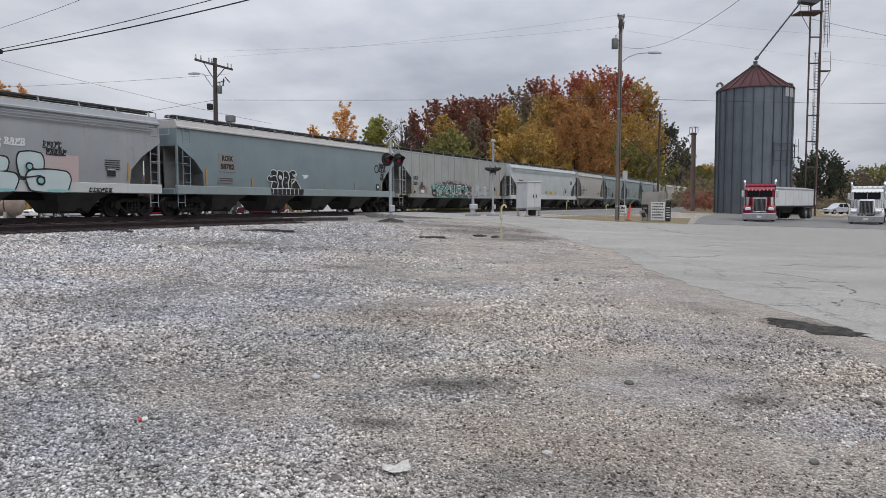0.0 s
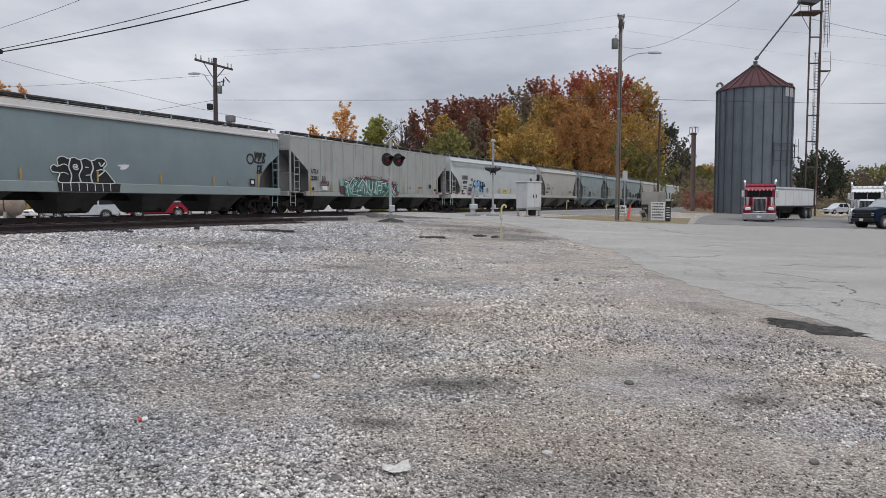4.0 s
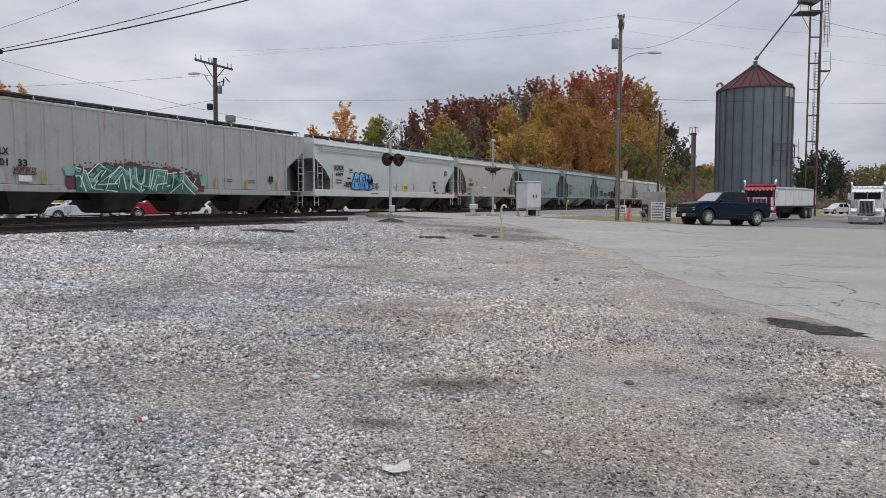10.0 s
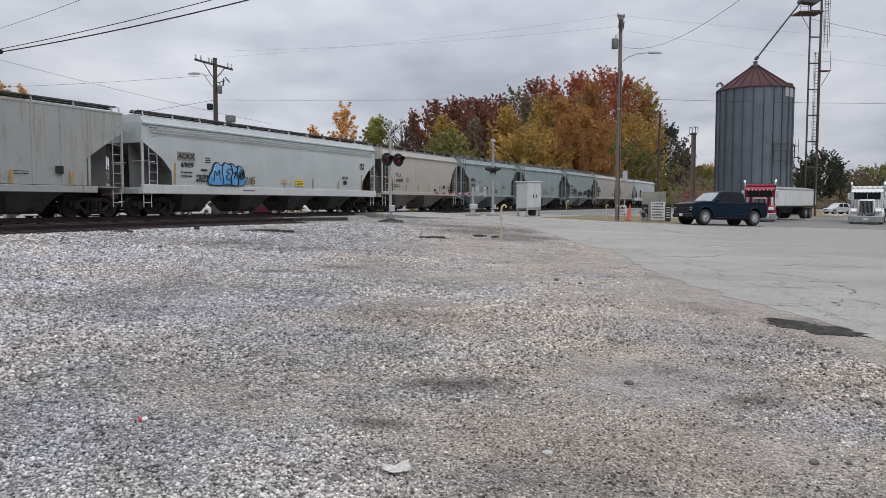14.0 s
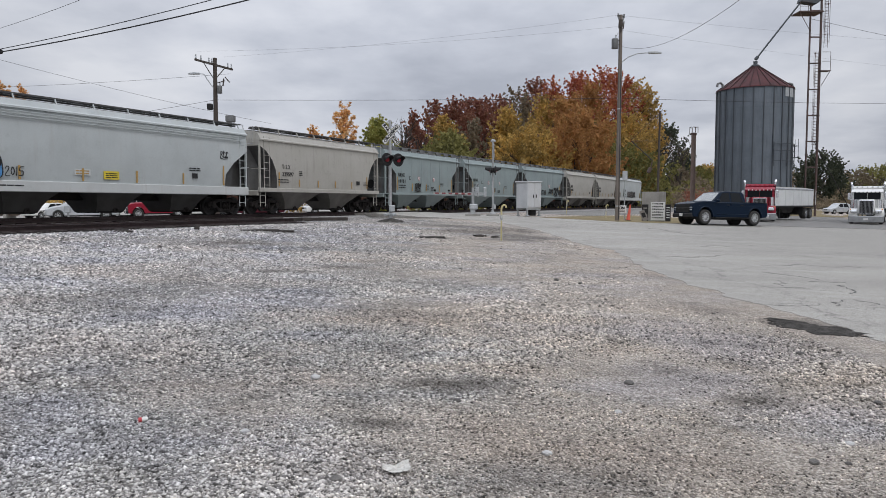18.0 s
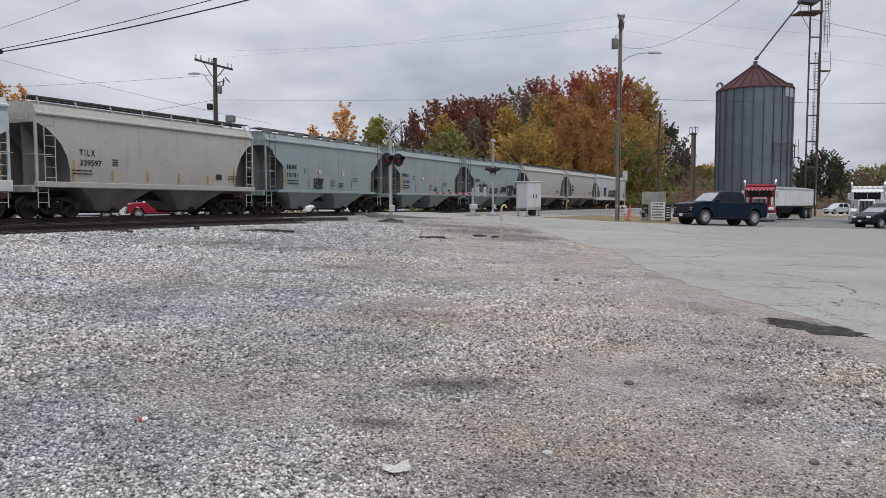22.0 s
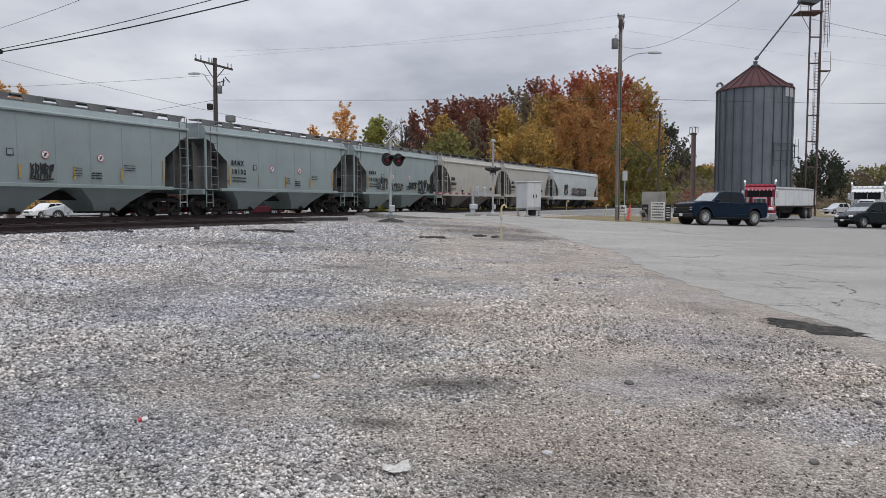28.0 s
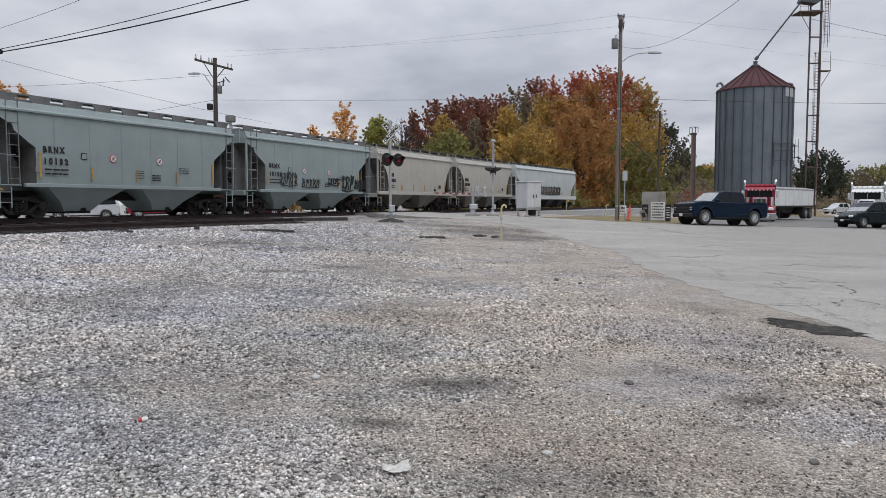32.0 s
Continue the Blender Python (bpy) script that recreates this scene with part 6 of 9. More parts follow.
def relay_cabinet():
    c = thing("relay_cabinet", on(5.72, 48.4, 42, 0.05), "pale grey steel relay cabinet on legs", "cabinet")
    part("case", Shape().box((0, 0, 1.36), (1.36, 1.0, 1.72), 0.02), M["cabinet_grey"], c)
    part("cabinet_roof", Shape().box((0, 0, 2.25), (1.5, 1.14, 0.07), 0.02), M["cabinet_grey"], c)
    for x in (-0.335, 0.335):
        d = part("door", Shape().box((x, -0.515, 1.36), (0.62, 0.03, 1.6), 0.01), M["cabinet_grey"], c)
        part("handle", Shape().box((x + (0.2 if x < 0 else -0.2), -0.55, 1.3), (0.06, 0.04, 0.22), 0.01), M["black_dull"], d)
    part("side_door", Shape().box((-0.70, 0, 1.36), (0.03, 0.8, 1.5), 0.01), M["cabinet_grey"], c)
    for x in (-0.6, 0.6):
        for y in (-0.42, 0.42):
            part("leg", Shape().box((x, y, 0.24), (0.08, 0.08, 0.52)).box((x, y, 0.02), (0.2, 0.2, 0.05)), M["galvanised"], c)
    part("base_rail", Shape().box((0, -0.42, 0.45), (1.4, 0.09, 0.1)).box((0, 0.42, 0.45), (1.4, 0.09, 0.1)), M["galvanised"], c)
    part("cable_entry", Shape().box((0.35, 0, 0.22), (0.5, 0.3, 0.44), 0.03), M["black_dull"], c)


relay_cabinet()


def pipe_marker(x, y, h, label, bow=True):
    p = thing("pipe_marker", on(x, y), label, "vent pipe", "yellow vent pipes")
    pts = [(0, 0, -0.1), (0, 0, h - 0.1)]
    if bow:
        pts += [(0.02, 0, h - 0.02), (0.07, 0, h + 0.03), (0.13, 0, h + 0.01), (0.15, 0, h - 0.06)]
    part("pipe", Shape().tube(pts, 0.031, 10), M["yellow_pipe"], p)
    part("sleeve", Shape().rod((0, 0, h * 0.58), (0, 0, h * 0.74), 0.034, 10), M["sign_white"], p)
    for k in range(4):
        part("band", Shape().rod((0, 0, h * (0.6 + 0.035 * k)), (0, 0, h * (0.612 + 0.035 * k)), 0.036, 10), M["black_ink"], p)


pipe_marker(1.85, 22.9, 1.10, "yellow hooked vent pipe with white sleeve in the gravel")
pipe_marker(10.0, 58.5, 1.05, "yellow hooked vent pipe beside the lane")
pipe_marker(11.6, 51.5, 0.9, "yellow hooked vent pipe on the verge")
pipe_marker(12.2, 50.5, 0.55, "short yellow hooked vent pipe behind the pole", True)


# ---- poles and wires ----
def street_lamp_arm(pole, z, reach, turn, rise=0.5, droop=0.0):
    a = part("lamp_arm", Shape().tube([(0.12, 0, 0), (0.5, 0, rise * 0.55), (reach * 0.55, 0, rise * 0.95), (reach - 0.3, 0, rise), (reach, 0, rise)], 0.035, 8), M["galvanised"], pole, m=pose(0, 0, z, 0, 0, turn))
    part("lamp_head", Shape().slab([(reach - 0.25, rise - 0.04), (reach + 0.1, rise - 0.07), (reach + 0.55, rise - 0.05), (reach + 0.5, rise + 0.03), (reach + 0.1, rise + 0.09), (reach - 0.25, rise + 0.06)], 1, -0.13, 0.13, 0.03), M["galvanised"], a, "grey cobra-head lamp")


def insulator(sh, p, h=0.22):
    return sh.lathe([(0.03, 0), (0.07, 0.04), (0.04, 0.09), (0.07, 0.12), (0.04, 0.17), (0.05, h), (0, h)], 10, Matrix.Translation(p))


def transformer(pole, m):
    t = part("transformer", Shape().lathe([(0.22, 0), (0.24, 0.04), (0.24, 0.66), (0.2, 0.72), (0.0, 0.74)], 18, close=True), M["car_roof"], pole, "grey can transformer", m=m)
    part("bushing", insulator(Shape(), (0.05, 0, 0.72), 0.26), M["galvanised"], t)


def main_pole():
    p = thing("utility_pole", on(11.07, 46.0), "tall weathered wooden utility pole with lamp and transformer", "utility pole", "utility poles")
    part("pole", Shape().rod((0, 0, -0.3), (0.05, 0, 12.85), 0.145, 14, 0.11), M["wood_pole"], p)
    street_lamp_arm(p, 9.95, 2.0, -4, 0.55)
    for a in p.children:
        if a.name.startswith("lamp_arm"):
            a.location.x = 0.03
    transformer(p, pose(-0.33, -0.12, 10.75) @ Matrix.Scale(0.86, 4))
    for x, z in ((-0.12, 12.7), (0.24, 12.65)):
        part("insulator_bracket", insulator(Shape().rod((0.05, 0, z - 0.5), (x, 0, z), 0.025, 6), (x, 0, z), 0.24), M["car_roof"], p)
    gear = Shape().box((0.04, -0.13, 12.3), (0.2, 0.12, 0.5), 0.03)
    for x, z in ((-0.12, 12.2), (0.02, 11.95), (0.17, 12.15)):
        gear.rod((x, -0.16, z - 0.2), (x + 0.03, -0.18, z + 0.25), 0.04, 8)
    gear.rod((-0.3, -0.12, 11.5), (-0.05, -0.16, 11.8), 0.012, 5)
    part("pole_top_gear", gear, M["dark_pole"], p, "dark fuse and arrester cluster")
    part("transformer_bracket", Shape().box((-0.12, -0.06, 11.0), (0.24, 0.06, 0.06)).box((-0.12, -0.06, 11.25), (0.24, 0.06, 0.06)), M["dark_pole"], p)
    part("cable_guard", Shape().tube([(0.06, -0.15, 0.1), (0.07, -0.14, 5.0), (0.08, -0.12, 9.8)], 0.022), M["wire"], p)
    for z in (0.9, 7.0):
        part("pole_band", Shape().lathe([(0.146, 0), (0.15, 0.02), (0.146, 0.06)], 14, Matrix.Translation((0.004 * z, 0, z))), M["galvanised"], p)


def left_pole():
    x, y = -15.6, 50.0
    p = thing("utility_pole", on(x, y), "dark wooden utility pole with slanting crossarm and lamp", "utility pole", "utility poles")
    part("pole", Shape().rod((0, 0, -0.3), (0.05, 0, 10.9), 0.19, 14, 0.13), M["dark_pole"], p)
    way = Vector((0.36, 0.93, 0))
    a = part("crossarm", Shape().box((0, 0, 0), (3.9, 0.1, 0.13), 0.01), M["dark_pole"], p, m=pose(0, 0, 10.45, 0, 0, math.degrees(math.atan2(way.y, way.x))))
    for k, q in enumerate((-1.85, -1.35, -0.55, -0.25, 1.45, 1.85)):
        part("insulator", insulator(Shape(), (q, 0, 0.06), 0.3), M["galvanised"], a)
    for s in (-1, 1):
        part("brace", Shape().rod((s * 1.1, 0, -0.05), (0.1 * s, 0, -0.95), 0.03, 6), M["dark_pole"], a)
    street_lamp_arm(p, 8.95, 1.25, 180, 0.9)
    transformer(p, pose(0.36, -0.1, 8.5) @ Matrix.Scale(0.72, 4))
    part("floodlight", Shape().box((-0.32, -0.1, 7.6), (0.36, 0.3, 0.42), 0.05).rod((-0.1, 0, 7.5), (-0.3, -0.1, 7.6), 0.03, 6), M["black_dull"], p, "dark floodlight")
    part("cutout_bracket", Shape().rod((0.1, 0, 9.2), (0.75, -0.1, 9.35), 0.03, 6).rod((0.6, -0.1, 9.0), (0.66, -0.1, 9.5), 0.05, 8).rod((0.75, -0.1, 9.6), (1.05, -0.1, 9.25), 0.04, 6), M["dark_pole"], p)


def thin_pole():
    p = thing("utility_pole", on(22.2, 75.0), "slim dark pole with a slanting stay and hanging lamp", "utility pole", "utility poles")
    part("pole", Shape().rod((0, 0, -0.3), (0.1, 0, 10.4), 0.14, 12, 0.10), M["dark_pole"], p)
    part("lamp_arm", Shape().rod((0, 0, 7.4), (-2.8, 0, 7.4), 0.03, 6), M["walkway"], p)
    part("stay", Shape().rod((-2.8, 0, 7.4), (-0.6, 0, 5.4), 0.06, 6).rod((-2.8, 0, 7.5), (-0.3, 0, 10.0), 0.03, 6), M["bark"], p)
    part("hanging_lamp", Shape().rod((-0.6, 0, 5.4), (-0.75, 0, 4.7), 0.05, 6).box((-0.9, 0, 4.4), (0.35, 0.3, 0.6), 0.06, Matrix.Rotation(radians(25), 3, "Y")), M["tower_rust"], p)


def steel_stack():
    p = thing("steel_stack", on(32.7, 95.0), "rust brown steel stack with a railed top", "stack")
    part("shaft", Shape().rod((0, 0, -0.3), (0, 0, 10.2), 0.3, 16), M["stack_rust"], p)
    part("collar", Shape().rod((0, 0, 9.9), (0, 0, 10.15), 0.38, 16), M["tower_rust"], p)
    sh = Shape()
    for k in range(8):
        a = k * math.pi / 4
        sh.rod((0.55 * math.cos(a), 0.55 * math.sin(a), 10.2), (0.55 * math.cos(a), 0.55 * math.sin(a), 10.9), 0.025, 5)
    sh.tube([(0.55 * math.cos(k * math.pi / 8), 0.55 * math.sin(k * math.pi / 8), 10.9) for k in range(17)], 0.025, 5)
    part("railing", sh, M["tower_rust"], p)


def high_box():
    p = thing("pole_mounted_box", on(-26.5, 91.0), "pale grey box on a tall post behind the railway", "box")
    part("post", Shape().rod((0, 0, -0.3), (0, 0, 11.6), 0.16, 10), M["galvanised"], p)
    part("box_case", Shape().box((0, 0, 12.0), (1.1, 0.9, 0.85), 0.12), M["car_roof"], p)


main_pole()
left_pole()
thin_pole()
steel_stack()
high_box()


def cable(name, a, b, sag, r, label, n=18):
    a, b = Vector(a), Vector(b)
    pts = [a.lerp(b, k / n) - Vector((0, 0, sag * 4 * (k / n) * (1 - k / n))) for k in range(n + 1)]
    return solid(name, Shape().tube(pts, r, 5), M["wire"], Matrix(), label, "wire", "overhead wires", smooth=60)


def wires():
    # bundle high over the eye, coming from a pole beyond the picture
    thick = cable("overhead_wire", (-19.5, 28.2, 6.93), (9.0, 15.5, 9.61), 0.63, 0.022, "thick black overhead cable high over the gravel")
    cable("overhead_wire", (-19.5, 28.2, 6.96), (9.2, 15.0, 9.88), 0.55, 0.014, "thin black overhead wire beside a thicker cable")
    part("splice_case", Shape().rod((-16.75, 26.97, 6.97), (-16.05, 26.66, 7.0), 0.085, 12), M["black_dull"], thick, "black splice case")
    cable("overhead_wire", (-24.0, 38.0, 10.2), (2.0, 24.0, 15.0), 0.8, 0.010, "thin grey overhead wire")
    # line over the roofs of the train
    cable("overhead_wire", (-15.6, 50.0, 8.55), (11.1, 46.0, 8.1), 0.06, 0.012, "thin overhead wire between two poles")
    cable("overhead_wire", (11.1, 46.0, 8.1), (60.0, 70.0, 11.3), 0.3, 0.012, "thin overhead wire over the yard")
    cable("overhead_wire", (-15.6, 50.0, 8.55), (-46.0, 66.0, 6.84), 0.1, 0.012, "thin grey overhead wire running west")
    cable("overhead_wire", (-15.0, 51.6, 10.6), (-70.0, 60.0, 11.2), 0.8, 0.010, "thin grey overhead wire beyond the railway")
    cable("overhead_wire", (-15.2, 51.0, 11.65), (11.12, 46.0, 13.25), 0.25, 0.004, "very thin overhead wire between pole tops")
    cable("overhead_wire", (-16.2, 48.4, 11.5), (11.18, 46.0, 12.55), 0.3, 0.004, "very thin overhead wire between pole tops")
    cable("overhead_wire", (11.15, 46.0, 13.2), (80.0, 66.0, 14.8), 0.8, 0.004, "very thin overhead wire")
    cable("overhead_wire", (11.15, 46.0, 12.3), (90.0, 78.0, 13.0), 0.9, 0.004, "very thin overhead wire")
    cable("overhead_wire", (-28.0, 42.0, 10.4), (-14.0, 60.0, 8.0), 0.2, 0.010, "thin overhead wire falling away")
    # service drop from the main pole towards the eye's side
    cable("overhead_wire", (11.13, 45.9, 11.3), (8.0, 12.0, 7.6), 1.3, 0.008, "black service cable sagging from the pole")
    cable("overhead_wire", (44.0, 88.0, 23.5), (90.0, 70.0, 9.0), 0.6, 0.02, "thin guy wire from the tower")
    cable("overhead_wire", (44.8, 88.0, 9.0), (52.5, 93.0, 0.3), 0.1, 0.05, "guy wire from the tower")


wires()


# ---- grain bin and tower ----
def grain_bin():
    cx, cy, r = 37.5, 88.0, 4.26
    b = thing("grain_bin", on(cx, cy), "tall corrugated galvanised grain bin with rusty red roof", "grain bin")
    eave = 14.75
    prof = []
    z = 0.0
    while z < eave:
        prof += [(r, z), (r + 0.02, z + 0.14)]
        z += 0.28
    wall = part("bin_wall", Shape().lathe(prof + [(r, eave)], 64), M["bin_steel"], b, smooth=60)
    lap = Shape().box((0, 0, 0), (0.03, 0.02, eave), 0.0).mesh("sheet_lap", M["bin_steel"])
    for k in range(48):
        a = 2 * math.pi * (k + 0.5) / 48 + 0.1
        part("sheet_lap", lap, None, wall, m=pose((r + 0.02) * math.cos(a), (r + 0.02) * math.sin(a), eave / 2, 0, 0, math.degrees(a) + 90))
    me = Shape().slab([(-0.055, 0), (-0.04, -0.08), (0.04, -0.08), (0.055, 0)], 2, 0.0, eave).mesh("stiffener", M["bin_rib"])
    for k in range(24):
        a = 2 * math.pi * k / 24 + 0.1
        part("stiffener", me, None, b, m=pose((r + 0.02) * math.cos(a), (r + 0.02) * math.sin(a), 0, 0, 0, math.degrees(a) + 90))
    for z in (3.6, 6.7, 9.8, 12.4):
        part("seam_band", Shape().lathe([(r + 0.022, z), (r + 0.03, z + 0.015), (r + 0.022, z + 0.03)], 64), M["bin_steel"], b, smooth=60)
    top = 17.6
    roof = part("roof", Shape().lathe([(r + 0.16, eave - 0.05), (r + 0.12, eave + 0.06), (0.55, top), (0.5, top + 0.02)], 48), M["bin_roof"], b, "rust red conical sheet roof", smooth=20)
    rib = Shape().slab([(r + 0.1, eave + 0.05), (r + 0.1, eave + 0.16), (0.5, top + 0.12), (0.5, top)], 1, -0.035, 0.035).mesh("roof_rib", M["bin_roof_rib"])
    for k in range(24):
        part("roof_rib", rib, None, roof, m=pose(0, 0, 0, 0, 0, 15 * k))
    part("roof_cap", Shape().lathe([(0.55, 0), (0.55, 0.22), (0.4, 0.32), (0.24, 0.34), (0.24, 0.75), (0.0, 0.8)], 20, Matrix.Translation((0, 0, top - 0.05))), M["bin_rib"], b, "dark steel roof cap")
    for a in (183, 2, 120, 60):
        c, s = math.cos(radians(a)), math.sin(radians(a))
        part("roof_vent", Shape().tube([((r - 0.35) * c, (r - 0.35) * s, eave + 0.1), ((r - 0.3) * c, (r - 0.3) * s, eave + 0.7), ((r - 0.05) * c, (r - 0.05) * s, eave + 0.95), ((r + 0.3) * c, (r + 0.3) * s, eave + 0.85), ((r + 0.38) * c, (r + 0.38) * s, eave + 0.5)], 0.14, 10), M["car_roof"], b, "grey gooseneck roof vent")
    # pipe rack on the wall
    a = radians(292)
    rack = Shape()
    def at(ang, z, off=0.25):
        return ((r + off) * math.cos(radians(ang)), (r + off) * math.sin(radians(ang)), z)
    for z in (6.2, 7.4, 8.2):
        rack.tube([at(q, z) for q in range(275, 352, 8)], 0.04, 6)
    for q in (276, 300, 318, 340):
        rack.rod(at(q, 5.6), at(q, 8.3), 0.05, 6)
    part("pipe_rack", rack, M["bin_rib"], b)
    side = Shape().box((r + 0.6, 0, 8.2), (0.9, 0.9, 0.06)).box((r + 0.6, 0, 6.8), (0.9, 0.9, 0.06))
    for x in (r + 0.2, r + 1.0):
        for y in (-0.42, 0.42):
            side.rod((x, y, 6.8), (x, y, 9.0), 0.03, 5)
    part("side_platform", side, M["bin_rib"], b)
    panel_me = Shape().box((0, 0, 0), (0.9, 0.05, 1.0), 0.01)
    for k, q in enumerate((302, 313, 322)):
        part("bright_sheet", panel_me.mesh("bright_sheet", M["galvanised"]), None, b, "newer bright patch sheet", m=pose(*at(q, eave - 0.62, 0.03), 0, 0, q + 90))
    part("bin_door", Shape().box(at(262, 1.3, 0.05), (1.0, 0.12, 1.6), 0.03, Matrix.Rotation(radians(-8), 3, "Z")), M["bin_rib"], b)


def leg_tower():
    x, y = 44.6, 88.0
    t = thing("elevator_tower", on(x, y), "rust brown two-legged grain elevator tower with caged ladder", "tower")
    for sx, w in ((-0.68, 0.17), (0.62, 0.21)):
        part("tower_leg", Shape().box((sx, 0, 15.5), (w, w, 31.5), 0.02), M["tower_rust"], t)
    for k in range(9):
        z = 3.1 * k + 2.8
        part("tower_strut", Shape().box((0, 0, z), (1.55, 0.12, 0.16), 0.01), M["tower_rust"], t)
    plat = part("platform", Shape().box((-0.8, 0.5, 24.3), (2.9, 2.2, 0.14), 0.02), M["tower_rust"], t)
    rail = Shape()
    for px in (-2.2, -1.2):
        rail.rod((px, -0.55, 24.3), (px, -0.55, 25.4), 0.03, 5)
    rail.rod((-2.2, -0.55, 25.4), (-0.7, -0.55, 25.4), 0.03, 5).rod((-2.2, -0.55, 24.9), (-0.7, -0.55, 24.9), 0.03, 5).rod((-2.2, -0.5, 24.2), (-0.7, 0, 22.2), 0.04, 5)
    part("platform_rail", rail, M["tower_rust"], plat)
    part("leg_head", Shape().slab([(-2.1, 25.5), (-0.2, 25.2), (0.4, 25.6), (0.4, 27.2), (-0.9, 27.6), (-1.6, 26.7)], 1, -0.4, 0.7, 0.08), M["bin_rib"], t, "dark steel elevator head")
    # ladders
    def ladder(px, py, z0, z1, cage):
        sh = Shape()
        for sx in (-0.2, 0.2):
            sh.rod((px + sx, py, z0), (px + sx, py, z1), 0.03, 5)
        z = z0 + 0.2
        while z < z1:
            sh.rod((px - 0.2, py, z), (px + 0.2, py, z), 0.02, 5)
            z += 0.35
        part("tower_ladder", sh, M["tower_rust"], t)
        if cage:
            c = Shape()
            z = z0 + 0.6
            while z < z1:
                c.tube([(px + 0.36 * math.cos(a), py - 0.36 * math.sin(a) - 0.05, z) for a in [math.pi * k / 8 for k in range(9)]], 0.022, 5)
                z += 0.9
            for k in range(5):
                a = math.pi * k / 4
                c.rod((px + 0.36 * math.cos(a), py - 0.36 * math.sin(a) - 0.05, z0 + 0.6), (px + 0.36 * math.cos(a), py - 0.36 * math.sin(a) - 0.05, z1), 0.015, 5)
            part("ladder_cage", c, M["tower_rust"], t)
    ladder(1.35, 0.2, 20.2, 31, True)
    ladder(0.15, -0.2, 8.0, 19.6, True)
    part("rest_platform", Shape().box((1.2, 0.1, 17.4), (1.2, 0.9, 0.08)).rod((0.7, -0.3, 15.6), (1.75, -0.3, 17.4), 0.035, 5).rod((1.75, -0.3, 17.4), (1.75, -0.3, 19.6), 0.03, 5).rod((0.75, -0.3, 19.6), (1.75, -0.3, 19.6), 0.03, 5).rod((0.75, -0.3, 18.5), (1.75, -0.3, 18.5), 0.03, 5), M["tower_rust"], t)
    a, b = Vector((42.6, 88.0, 25.3)), Vector((37.5, 88.0, 18.7))
    sp = thing("grain_spout", Matrix(), "long sloping grain spout from tower to bin", "spout")
    part("spout_pipe", Shape().rod(a, b, 0.10, 12), M["bin_rib"], sp)
    part("spout_joint", Shape().rod(a.lerp(b, 0.95), b, 0.2, 12), M["bin_rib"], sp)


grain_bin()
leg_tower()


# ---- signs by the pole ----
def sign_wall():
    w = thing("concrete_sign_wall", on(13.75, 47.3, -22), "stained concrete slab with a white notice board", "sign")
    part("slab", Shape().box((0, 0.1, 0.95), (1.5, 0.22, 1.95), 0.03), M["concrete"], w)
    b = part("notice_board", Shape().box((0.28, -0.04, 0.66), (0.88, 0.04, 1.2), 0.005), M["sign_white"], w, "white notice board with dark lettering")
    rng = random.Random(3)
    sh = Shape()
    for r in range(6):
        p = -0.36
        while p < 0.30:
            q = rng.uniform(0.05, 0.13)
            sh.box((0.28 + p + q / 2, -0.065, 1.14 - 0.18 * r + rng.uniform(-0.01, 0.01)), (q * 0.7, 0.006, rng.uniform(0.06, 0.10)))
            p += q
    tagged(part("notice_print", sh, M["black_ink"], b), kind="stuff")
    part("side_poster", Shape().box((-0.52, -0.05, 0.55), (0.4, 0.04, 1.1), 0.005), M["black_ink"], w, "dark poster")
    part("poster_print", Shape().box((-0.52, -0.075, 0.3), (0.3, 0.01, 0.35)).box((-0.52, -0.075, 0.85), (0.22, 0.01, 0.1)), M["grey_patch"], w)
    part("side_poster", Shape().box((0.92, 0.0, 0.55), (0.32, 0.05, 1.1), 0.005), M["black_ink"], w, "dark poster with white lines")
    sh = Shape()
    for r in range(5):
        sh.box((0.92, -0.032, 0.9 - 0.16 * r), (0.2, 0.006, 0.06))
    tagged(part("poster_print", sh, M["white_ink"], w), kind="stuff")


sign_wall()
cone = thing("traffic_cone", on(12.0, 46.9, 0) @ pose(0, 0, 0, 0, 7, 0), "tall faded red traffic cone on a black base", "traffic cone")
part("cone_body", Shape().lathe([(0.15, 0.04), (0.125, 0.08), (0.045, 1.0), (0.035, 1.04), (0.0, 1.04)], 18), M["cone_red"], cone)
part("cone_base", Shape().box((0, 0, 0.03), (0.34, 0.34, 0.05), 0.015), M["black_dull"], cone)
sg = thing("small_notice", on(11.88, 47.4, -10), "small white notice on a short post", "sign")
part("post", Shape().rod((0, 0.03, 0), (0, 0.03, 3.2), 0.03, 8), M["galvanised"], sg)
part("notice_board", Shape().box((-0.15, 0, 0.72), (0.55, 0.02, 0.5), 0.005), M["sign_white"], sg)
write("CBA", 0.24, M["black_ink"], sg, pose(-0.15, -0.014, 0.80), "lettering", 0.4, 0.012)
part("notice_print", Shape().box((-0.15, -0.014, 0.6), (0.34, 0.006, 0.06)), M["black_ink"], sg)
part("road_sign", Shape().box((0, 0, 2.9), (0.32, 0.02, 0.62), 0.01), M["galvanised"], sg, "grey back of a road sign")
lb = thing("leaning_board", on(12.95, 46.7, -20), "weathered board leaning by the sign wall", "board")
part("board", Shape().box((0, 0, 0.36), (0.34, 0.05, 0.72), 0.01, Matrix.Rotation(radians(-22), 3, "Y")), M["grey_patch"], lb)
part("board_print", Shape().box((0, -0.03, 0.4), (0.22, 0.01, 0.3), 0.0, Matrix.Rotation(radians(-22), 3, "Y")), M["black_ink"], lb)


